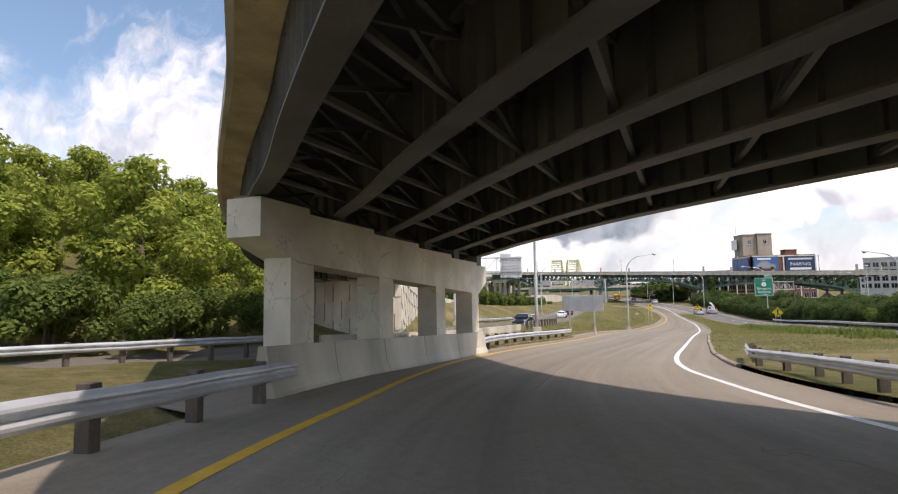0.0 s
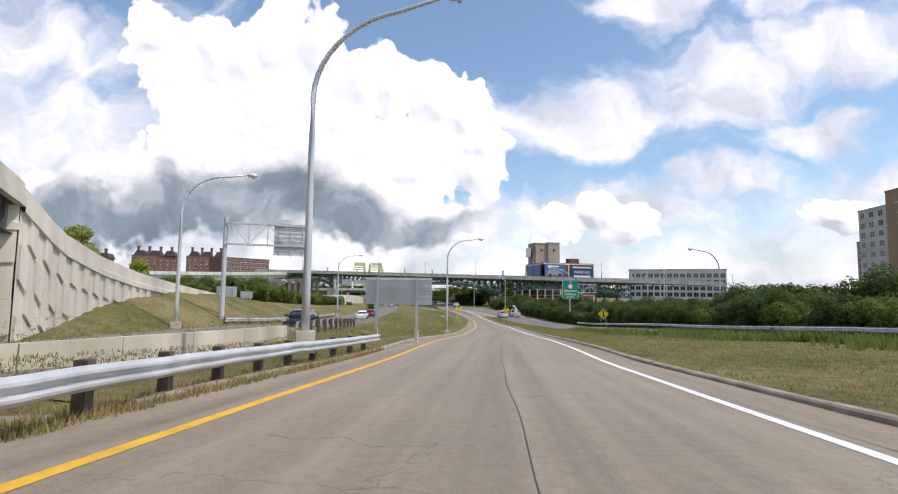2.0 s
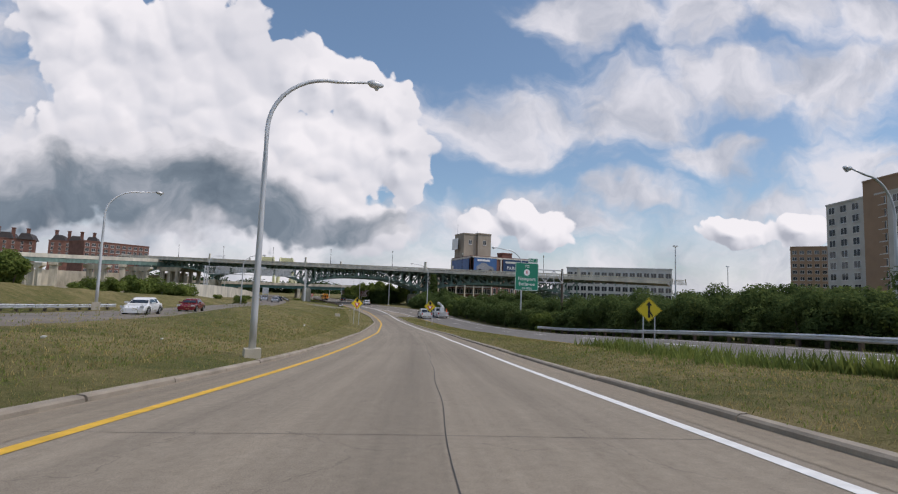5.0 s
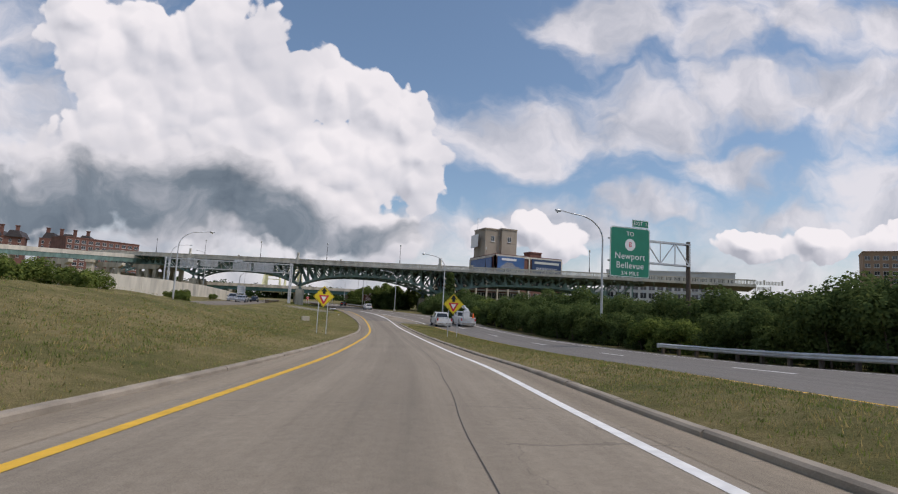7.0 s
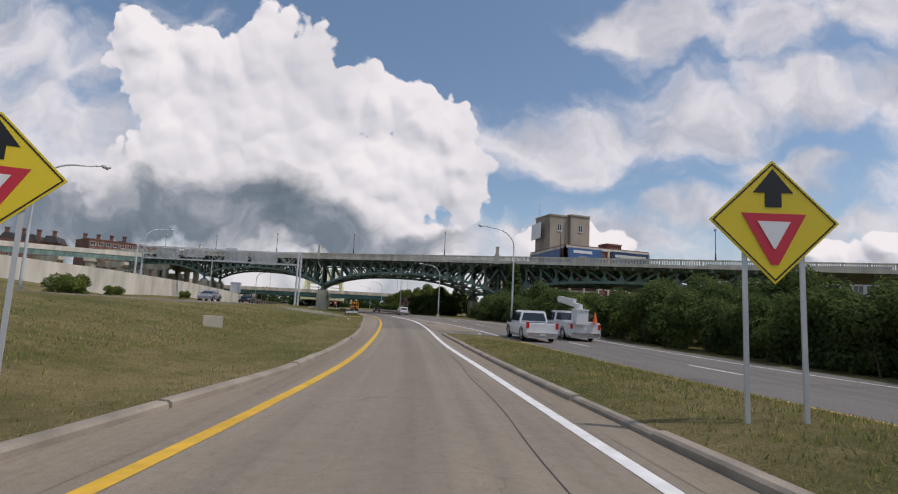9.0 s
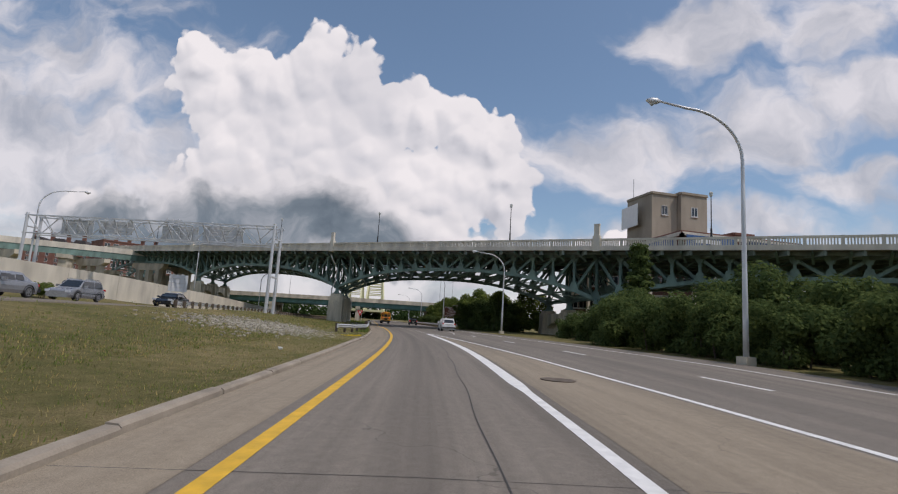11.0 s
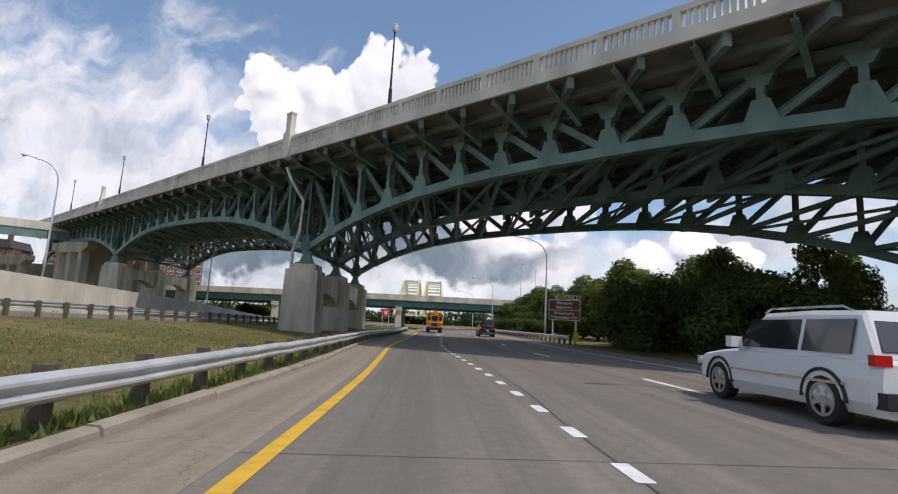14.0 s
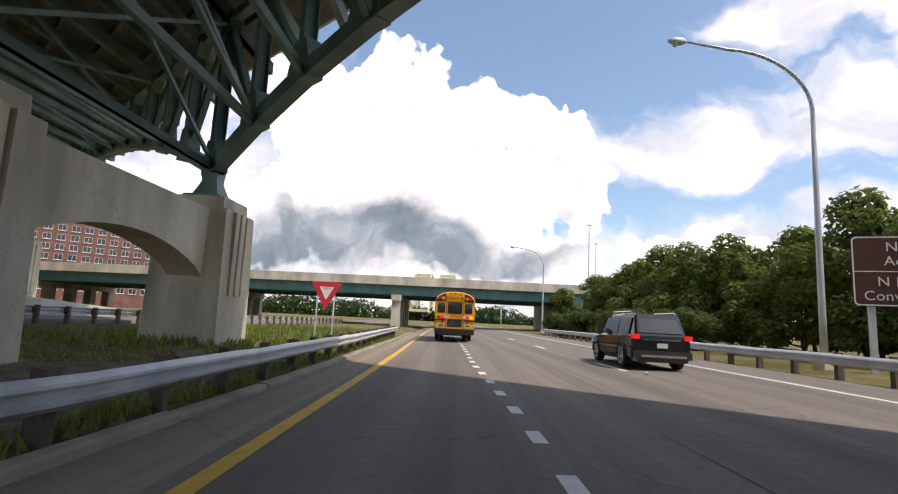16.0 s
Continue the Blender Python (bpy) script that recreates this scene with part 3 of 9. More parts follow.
def tube(bm, pts, radii, n=10, caps=True):
    """A round bar through pts with a radius at each."""
    pts = [Vector(p) for p in pts]
    rings = []
    for i, c in enumerate(pts):
        d = (pts[min(i + 1, len(pts) - 1)] - pts[max(i - 1, 0)]).normalized()
        s = d.cross(Vector((0, 0, 1)))
        if s.length < 1e-3:
            s = Vector((1, 0, 0))
        s.normalize()
        t = s.cross(d)
        r = radii if isinstance(radii, (int, float)) else radii[i]
        rings.append([bm.verts.new(c + s * (r * math.cos(a)) + t * (r * math.sin(a))) for a in (k * math.tau / n for k in range(n))])
    for a, b in zip(rings, rings[1:]):
        for i in range(n):
            bm.faces.new((a[i], a[(i + 1) % n], b[(i + 1) % n], b[i]))
    if caps:
        bm.faces.new(rings[0][::-1]), bm.faces.new(rings[-1])


def prism(bm, outline, d, depth_axis=1, at=0.0):
    """A flat outline of (a, b) pairs, given thickness d along an axis."""
    def co(a, b, c):
        return (a, c, b) if depth_axis == 1 else ((c, a, b) if depth_axis == 0 else (a, b, c))
    f = [bm.verts.new(co(a, b, at)) for a, b in outline]
    g = [bm.verts.new(co(a, b, at + d)) for a, b in outline]
    bm.faces.new(f), bm.faces.new(g[::-1])
    for i in range(len(f)):
        j = (i + 1) % len(f)
        bm.faces.new((f[i], g[i], g[j], f[j]))


def text_part(name, words, size, m, material, parent, label="", depth=0.004, spacing=1.0):
    cu = bpy.data.curves.new(name, "FONT")
    cu.body, cu.size, cu.extrude, cu.align_x, cu.align_y, cu.space_character = words, size, depth, "CENTER", "CENTER", spacing
    tmp = bpy.data.objects.new(name, cu)
    me = bpy.data.meshes.new_from_object(tmp)
    bpy.data.objects.remove(tmp)
    me.materials.clear()
    me.materials.append(M[material])
    ob = new(name, me)
    ob.parent, ob.matrix_basis = parent, m
    if label:
        ob["label"] = label
    return ob


# ---- the line of the road ----
ROAD = [
    (-1.0, -40.9, 10.26), (-0.69, -20.9, 8.78), (-0.37, -0.97, 7.3), (-0.29, 4.13, 6.92), (0.27, 9.48, 6.45), (1.49, 14.76, 6.02),
    (3.29, 20.36, 5.63), (5.84, 26.15, 5.28), (8.49, 31.96, 4.89), (11.11, 37.73, 4.51), (13.82, 43.55, 4.21), (30.86, 79.85, 1.82),
    (34.37, 87.62, 1.44), (37.83, 95.64, 1.07), (41.23, 103.79, 0.75), (44.54, 112.64, 0.36), (47.74, 121.45, 0.05), (62.39, 170.46, 0.0),
    (67.07, 190.44, 0.0), (70.93, 211.4, 0.0), (74.29, 233.01, 0.0), (77.07, 255.37, 0.0), (79.21, 266.09, 0.0), (88.42, 325.38, 0.0),
    (97.63, 384.67, 0.0), (117.58, 513.13, 0.0),
]


def spline(ctrl, n=14):
    """A smooth curve through places set unevenly apart."""
    p = np.array(ctrl, float)
    ln = np.linalg.norm(np.diff(p, axis=0), axis=1)
    d = np.diff(p, axis=0) / ln[:, None]
    tan = np.vstack([d[:1], (d[:-1] * ln[1:, None] + d[1:] * ln[:-1, None]) / (ln[:-1] + ln[1:])[:, None], d[-1:]])
    out = []
    for i in range(len(p) - 1):
        for k in range(n):
            t = k / n
            out.append((1 + 2 * t) * (1 - t) ** 2 * p[i] + t * (1 - t) ** 2 * ln[i] * tan[i] + t * t * (3 - 2 * t) * p[i + 1] + t * t * (t - 1) * ln[i] * tan[i + 1])
    return np.array(out + [p[-1]])


LINE = spline(ROAD)
ARC = np.r_[0, np.cumsum(np.linalg.norm(np.diff(LINE[:, :2], axis=0), axis=1))] - 39.95
TANG = np.gradient(LINE[:, :2], axis=0)
TANG /= np.linalg.norm(TANG, axis=1)[:, None]


def lerp(s, xs, ys):
    return float(np.interp(s, xs, ys))


def road_z(s):
    return lerp(s, ARC, LINE[:, 2])


def rise(s, u):
    """Height above the road's own line: crossfall, and the verges that climb away from it."""
    z = lerp(s, (30, 90), (0, 0.02)) * max(min(u, 0), -6) + lerp(s, (30, 90, 120, 165, 195), (0, 0.01, -0.012, -0.01, 0.02)) * min(max(u, 0), 20)
    left = lerp(s, (0, 30, 53, 75, 100, 112, 120, 137, 155, 190, 232, 260, 285, 400), (0.03, 0.06, 0.10, 0.11, 0.14, 0.19, 0.21, 0.21, 0.13, 0.08, 0.13, 0.08, 0.04, 0.0))
    right = lerp(s, (0, 30, 60, 100, 150, 160), (0.02, 0.05, 0.07, 0.07, 0.0, 0.0))
    return z + left * min(max(-u - 5.3, 0), 14) + right * min(max(u - 7.5, 0), 8)


def at(s, u, dz=0.0):
    """The place at s metres along the road and u metres to its right, dz above the ground."""
    x, y, z = (lerp(s, ARC, LINE[:, k]) for k in range(3))
    tx, ty = lerp(s, ARC, TANG[:, 0]), lerp(s, ARC, TANG[:, 1])
    return Vector((x + ty * u, y - tx * u, z + rise(s, u) + dz))


def heading(s):
    """The turn about z, in degrees, of something that faces along the road at s."""
    return math.degrees(math.atan2(-lerp(s, ARC, TANG[:, 0]), lerp(s, ARC, TANG[:, 1])))


def along(x, y):
    i = int(np.argmin((LINE[:, 0] - x) ** 2 + (LINE[:, 1] - y) ** 2))
    dx, dy = x - LINE[i, 0], y - LINE[i, 1]
    return ARC[i] + dx * TANG[i, 0] + dy * TANG[i, 1], dx * TANG[i, 1] - dy * TANG[i, 0]


def ground_z(x, y):
    s, u = along(x, y)
    return road_z(s) + rise(s, u)


def strip(name, s0, s1, ul, ur, dz, material, label="", category="", kind="structure", ds=1.5, cols=1, parent=None, drop=0.0, crown=None):
    """A band of ground between two lines beside the road. ul, ur: u at s. drop: depth of its edges."""
    bm = bmesh.new()
    n = max(2, int((s1 - s0) / ds))
    rows, lane = [], []
    for i in range(n + 1):
        s = s0 + (s1 - s0) * i / n
        a, b = ul(s), ur(s)
        row = [at(s, a + (b - a) * k / cols, dz + (crown(s) * math.sin(math.pi * k / cols) if crown else 0)) for k in range(cols + 1)]
        if drop:
            row = [row[0] - Vector((0, 0, drop))] + row + [row[-1] - Vector((0, 0, drop))]
        rows.append([bm.verts.new(v) for v in row])
        off = [a + (b - a) * k / cols for k in range(cols + 1)]
        lane.append([(s, v) for v in ([off[0]] + off + [off[-1]] if drop else off)])
    uv = bm.loops.layers.uv.new("lane")
    for i, (p, q) in enumerate(zip(rows, rows[1:])):
        for k in range(len(p) - 1):
            f = bm.faces.new((p[k], p[k + 1], q[k + 1], q[k]))
            for lp, c in zip(f.loops, (lane[i][k], lane[i][k + 1], lane[i + 1][k + 1], lane[i + 1][k])):
                lp[uv].uv = c
    ob = part(name, bm, material, parent)
    return ob if parent else tagged(ob, label, category, "", kind)


def const(v):
    return lambda s: v


def table(xs, ys):
    """A smooth curve through the places given, with no overshoot."""
    xs, ys = np.array(xs, float), np.array(ys, float)
    dd = np.diff(ys) / np.diff(xs)
    both = dd[:-1] + dd[1:]
    inner = np.where(dd[:-1] * dd[1:] > 0, 2 * dd[:-1] * dd[1:] / np.where(np.abs(both) < 1e-9, 1, both), 0)
    m = np.r_[dd[0], inner, dd[-1]]

    def f(s):
        s = min(max(s, xs[0]), xs[-1])
        i = min(max(int(np.searchsorted(xs, s, "right")) - 1, 0), len(xs) - 2)
        h = xs[i + 1] - xs[i]
        t = (s - xs[i]) / h
        return float((1 + 2 * t) * (1 - t) ** 2 * ys[i] + t * (1 - t) ** 2 * h * m[i] + t * t * (3 - 2 * t) * ys[i + 1] + t * t * (t - 1) * h * m[i + 1])
    return f


yellow_u = table((0, 9, 15, 21, 30, 45, 56, 67, 85, 103, 115, 132, 139, 150, 175, 202, 224, 235, 255, 270, 289, 310), (-2.5, -2.6, -3.2, -3.65, -3.6, -3.65, -3.78, -3.85, -3.75, -3.5, -3.1, -2.65, -2.3, -1.9, -1.8, -1.65, -1.45, -1.5, -1.5, -1.6, -2.1, -2.3))
white_u = table((0, 11, 15, 20, 29, 46, 54, 65, 85, 103, 114, 132, 146, 158, 180, 201, 225, 240), (5.25, 5.3, 5.1, 4.55, 4.05, 4.0, 3.96, 3.9, 3.45, 2.85, 2.65, 2.35, 1.95, 1.6, 2.0, 2.32, 2.3, 2.1))
kerb_l = table((26, 30, 45, 56, 67, 85, 103, 113, 125, 139, 147, 160, 180, 201, 210, 222, 245, 256, 280, 300), (-4.9, -5.05, -4.95, -5.25, -5.15, -5.05, -4.95, -4.6, -4.3, -3.5, -2.9, -2.8, -3.3, -3.5, -3.3, -3.2, -3.4, -3.2, -3.3, -3.4))
kerb_r = table((10, 22, 30, 45, 57, 67, 85, 103, 115, 139, 147, 160, 165), (7.2, 6.2, 5.5, 5.2, 4.98, 4.95, 4.6, 4.0, 3.75, 3.0, 2.65, 2.3, 2.25))
free_l = table((-40, 20, 58, 80, 100, 113, 134, 150, 160, 180, 191, 201, 213, 224, 240, 260, 300), (60, 26, 13.6, 11.6, 10.2, 9.7, 8.8, 7.6, 6.9, 5.7, 4.85, 4.2, 3.5, 2.75, 2.0, 1.7, 0.7))
free_r = lambda s: max(free_l(s) + 7.6, lerp(s, (200, 225, 240, 258, 292), (12.0, 10.1, 9.1, 8.9, 7.2)))

# the other carriageway, on the left
OTHER = spline([(-20, 14, 5.9), (-6.0, 36, 4.95), (-1.6, 45.0, 4.7), (2.4, 56, 4.35), (8.6, 76, 3.3), (16.0, 104, 2.2), (27, 142, 1.5), (36, 172, 1.2), (45, 206, 1.1), (51, 240, 0.8), (57, 275, 0.5), (63, 310, 0.2), (72, 360, 0.0), (90, 470, 0.0)], 8)
OTHER_TAN = np.gradient(OTHER[:, :2], axis=0)
OTHER_TAN /= np.linalg.norm(OTHER_TAN, axis=1)[:, None]
BANK = [(-6.6, 47, 4.7), (-6.4, 51, 5.0), (-6.0, 56, 5.8), (-5.4, 62, 6.4), (-4.6, 69, 6.6), (-3.4, 77, 6.6), (-2.0, 85, 6.3), (3.0, 100, 5.2), (9.0, 120, 4.2), (16.0, 142, 3.4), (24.0, 170, 2.6)]


def beside_other(x, y):
    """Place along the other road, metres to its right, and its height there."""
    i = int(np.argmin((OTHER[:, 0] - x) ** 2 + (OTHER[:, 1] - y) ** 2))
    dx, dy = x - OTHER[i, 0], y - OTHER[i, 1]
    return i, dx * OTHER_TAN[i, 1] - dy * OTHER_TAN[i, 0], OTHER[i, 2]


def shaped(x, y, z, u):
    """The verge let down to the other road, and the grass bank beyond it."""
    i, v, zr = beside_other(x, y)
    if i in (0, len(OTHER) - 1) or abs(v) > 40 or u > -7:
        return z
    if v > 0:
        w = min(1, max(0, (v - 3.9) / 4.5))
        k = min(1, max(0, (-u - 7) / 2.0))
        return z + (zr - 0.12 - z) * (1 - w) * k
    bx = [p[1] for p in BANK]
    if y < bx[0] - 6 or y > bx[-1] + 20:
        w = min(1, max(0, (-v - 3.9) / 5))
        return (zr - 0.12) * (1 - w) + z * w
    cx, cz = lerp(y, bx, [p[0] for p in BANK]), lerp(y, bx, [p[2] for p in BANK])
    ex, _ = OTHER[i, 0] - 3.9 * OTHER_TAN[i, 1], 0
    if x > cx:
        w = min(1, max(0, (-v - 3.9) / max(1.0, ex - cx)))
        return (zr - 0.12) * (1 - w) + cz * w
    return cz - 0.06 * min(cx - x, 20)


# ---- ground ----


def build_ground():
    """One sheet to the horizon, fine near the road, coarse far off."""
    bm = bmesh.new()
    def axis(lo, hi, step, far):
        core = list(np.arange(lo, hi + 0.1, step))
        out, d, v = [], step, lo
        while v > -far:
            d *= 1.35
            v -= d
            out.insert(0, v)
        d, v = step, hi
        tail = []
        while v < far:
            d *= 1.35
            v += d
            tail.append(v)
        return out + core + tail
    xs, ys = axis(-60, 160, 2.0, 2500), axis(-50, 400, 2.0, 2500)
    grid = []
    for y in ys:
        row = []
        for x in xs:
            s, u = along(x, y)
            z = road_z(s) + rise(s, u)
            fade = min(1, max(0, (abs(u) - 60) / 120))
            z = z * (1 - fade) + fade * lerp(s, (0, 120), (4.0, 0.0))
            z += 11 * math.exp(-((x + 50) / 22) ** 2 - ((y - 66) / 52) ** 2)
            z = shaped(x, y, z, u)
            z -= 0.35 if -5.0 < u < free_r(s) + 1.5 else 0.04
            row.append(bm.verts.new((x, y, z)))
        grid.append(row)
    for a, b in zip(grid, grid[1:]):
        for i in range(len(a) - 1):
            bm.faces.new((a[i], a[i + 1], b[i + 1], b[i]))
    return tagged(part("ground", bm, "grass", smooth=True), "wide dry mown grass ground on both sides of the roads", "ground", "", "structure")


build_ground()
strip("ramp_road", -39, 172, lambda s: lerp(s, (8, 9), (-4.6, -8.2)) if s < 26 else (lerp(s, (26, 29), (-8.2, -4.7)) if s < 29 else kerb_l(s) - 0.05), lambda s: kerb_r(s) + 0.05 if s > 10 else 9.4, 0.0, "road", "pale concrete ramp pavement with a dark lengthwise joint", "road", cols=14)
strip("merge_road", 172, 470, lambda s: kerb_l(s) - 0.05, lambda s: free_r(s) + 2.2, 0.0, "merge", "worn grey concrete merging lanes beside the freeway", "road", cols=12)
strip("freeway_road", -35, 172, lambda s: free_l(s) - 0.8, lambda s: free_r(s) + 1.6, 0.0, "asphalt", "grey worn freeway lanes beyond the grass island", "road", cols=3)
strip("gore_pavement", 160, 172.2, lambda s: kerb_r(s) - 0.4, lambda s: free_l(s) + 0.3, -0.012, "merge", "worn concrete gore where ramp and freeway join", "road", cols=3)
def island_crown(s):
    """How far the grass island swells above its edges."""
    return lerp(s, (40, 80, 150, 163), (0.05, 0.22, 0.2, 0.0))


strip("verge_grass", 29, 330, lambda s: -7.0, lambda s: kerb_l(s) - 0.18, 0.02, "grass", "dry mown grass verge behind the kerb", "grass", cols=5)
strip("island_grass", 10, 166, lambda s: kerb_r(s) + 0.18, lambda s: max(free_l(s) - 0.75, kerb_r(s) + 0.4), 0.1, "grass", "dry mown grass island between ramp and freeway", "grass", cols=8, crown=island_crown)
strip("edge_line_yellow", -30, 460, lambda s: yellow_u(s) - 0.10, lambda s: yellow_u(s) + 0.10, 0.006, "yellow", "solid yellow painted edge line on the pavement", "line")
strip("edge_line_white", -30, 226, lambda s: white_u(s) - 0.10 - (0.08 if s > 185 else 0), lambda s: white_u(s) + 0.10 + (0.08 if s > 185 else 0), 0.006, "white", "solid white painted edge line on the ramp", "line")
strip("gore_line_white", 168, 226, lambda s: free_l(s) - 0.09, lambda s: free_l(s) + 0.09, 0.006, "white", "white gore line of the merging freeway lane", "line")
strip("freeway_edge_line_right", 40, 460, lambda s: free_r(s) - 0.08, lambda s: free_r(s) + 0.08, 0.006, "white", "solid white freeway edge line", "line")
strip("freeway_edge_line_left", 30, 168, lambda s: free_l(s) - 0.06, lambda s: free_l(s) + 0.06, 0.006, "yellow", "thin yellow freeway edge line", "line")
for name, s0, s1, step, length, uf in (("lane_dash", 40, 330, 12.2, 3.05, lambda s: (free_l(s) + free_r(s)) / 2 + (0.4 if s > 225 else 0)), ("dotted_line_dash", 228, 330, 1.83, 0.65, lambda s: lerp(s, (228, 236, 249, 270, 288, 297), (2.35, 2.1, 1.75, 1.3, 0.88, 0.54)))):
    bm = bmesh.new()
    s = s0
    while s < s1:
        vs = [bm.verts.new(at(a, uf(a) + d, 0.006)) for a, d in ((s, -0.09), (s, 0.09), (s + length, 0.09), (s + length, -0.09))]
        bm.faces.new(vs)
        s += step
    tagged(part(name, bm, "white"), "row of short white painted lane dashes", "line", "", "stuff")
strip("ramp_joint", 12, 172, lambda s: lerp(s, (20, 35, 55, 66, 104, 121, 140), (0.55, 0.35, 0.35, 0.5, 0.76, 1.05, 1.35)) + 0.03 * math.sin(s * 0.9) - 0.007, lambda s: lerp(s, (20, 35, 55, 66, 104, 121, 140), (0.55, 0.35, 0.35, 0.5, 0.76, 1.05, 1.35)) + 0.03 * math.sin(s * 0.9) + 0.007, 0.005, "joint", "dark sealed lengthwise pavement joint", "joint", ds=0.8)
strip("merge_joint", 172, 420, lambda s: lerp(s, (172, 200, 256, 267), (0.5, 1.2, 2.2, 2.55)) + 0.03 * math.sin(s) - 0.009, lambda s: lerp(s, (172, 200, 256, 267), (0.5, 1.2, 2.2, 2.55)) + 0.03 * math.sin(s) + 0.009, 0.005, "joint", "dark sealed lengthwise pavement joint", "joint", ds=0.8)
bm = bmesh.new()
for s in np.arange(14, 420, 9.1):
    lo, hi = (kerb_l(s) + 0.02 if s > 28 else -4), (kerb_r(s) - 0.02 if s < 165 else free_r(s) + 1.5)
    n = 6
    pts = [(lo + (hi - lo) * k / n) for k in range(n + 1)]
    for a, b in zip(pts, pts[1:]):
        bm.faces.new([bm.verts.new(at(s + d, u, 0.004)) for u, d in ((a, 0), (b, 0), (b, 0.012), (a, 0.012))])
tagged(part("cross_joint", bm, "joint"), "dark transverse pavement joints", "joint", "", "stuff")
strip("gutter_left", 28, 330, kerb_l, lambda s: min(yellow_u(s) - 0.3, kerb_l(s) + lerp(s, (150, 175), (1.0, 2.5))), 0.004, "shoulder", "sand-stained gutter beside the kerb", "gutter")
strip("gutter_right", 22, 165, lambda s: max(white_u(s) + 0.3, kerb_r(s) - 1.2), kerb_r, 0.004, "shoulder", "sand-stained gutter beside the kerb", "gutter")


strip("gore_dirt", 172, 222, lambda s: white_u(s) + 0.3, lambda s: max(free_l(s) - 0.2, white_u(s) + 0.35), 0.0035, "shoulder", "sandy brown gore between the painted lines", "road", cols=3)


def kerb_run(name, s0, s1, u_of, side, label):
    """A kerb laid of separate stones about 3 m long, slightly uneven."""
    base = empty(name, None, label, "kerb", "", "structure")
    rng = random.Random(5 + s0)
    s = s0
    while s < s1:
        n, ln = 3, 3.0
        j = rng.uniform(-0.025, 0.025)
        dz = rng.uniform(-0.015, 0.015)
        bm = bmesh.new()
        rings = []
        for i in range(n + 1):
            a = s + 0.02 + (ln - 0.04) * i / n
            u = u_of(a) + j
            rings.append([bm.verts.new(at(a, u + side * o, z + dz)) for o, z in ((0, -0.12), (0.02, 0.07), (0.06, 0.105), (0.20, 0.115), (0.22, -0.12))])
        for p, q in zip(rings, rings[1:]):
            for k in range(4):
                bm.faces.new((p[k], p[k + 1], q[k + 1], q[k]) if side > 0 else (p[k], q[k], q[k + 1], p[k + 1]))
        bm.faces.new(rings[0] if side < 0 else rings[0][::-1]), bm.faces.new(rings[-1][::-1] if side < 0 else rings[-1])
        part("kerb_stone", bm, "kerb", base)
        s += ln
    return base


kerb_run("kerb_left", 29, 330, kerb_l, -1, "worn low concrete kerb along the grass verge")
kerb_run("kerb_right", 22, 166, kerb_r, 1, "worn low concrete kerb round the grass island")

# ---- the overpass at the start ----
OA, OB = Vector((-5.05, 10.45)), Vector((0.5, 25.4))
OD, OL = (OB - OA).normalized(), (OB - OA).length
OS = Vector((OD.y, -OD.x))


def otop(k):
    return 10.75 - 1.11 * k / OL


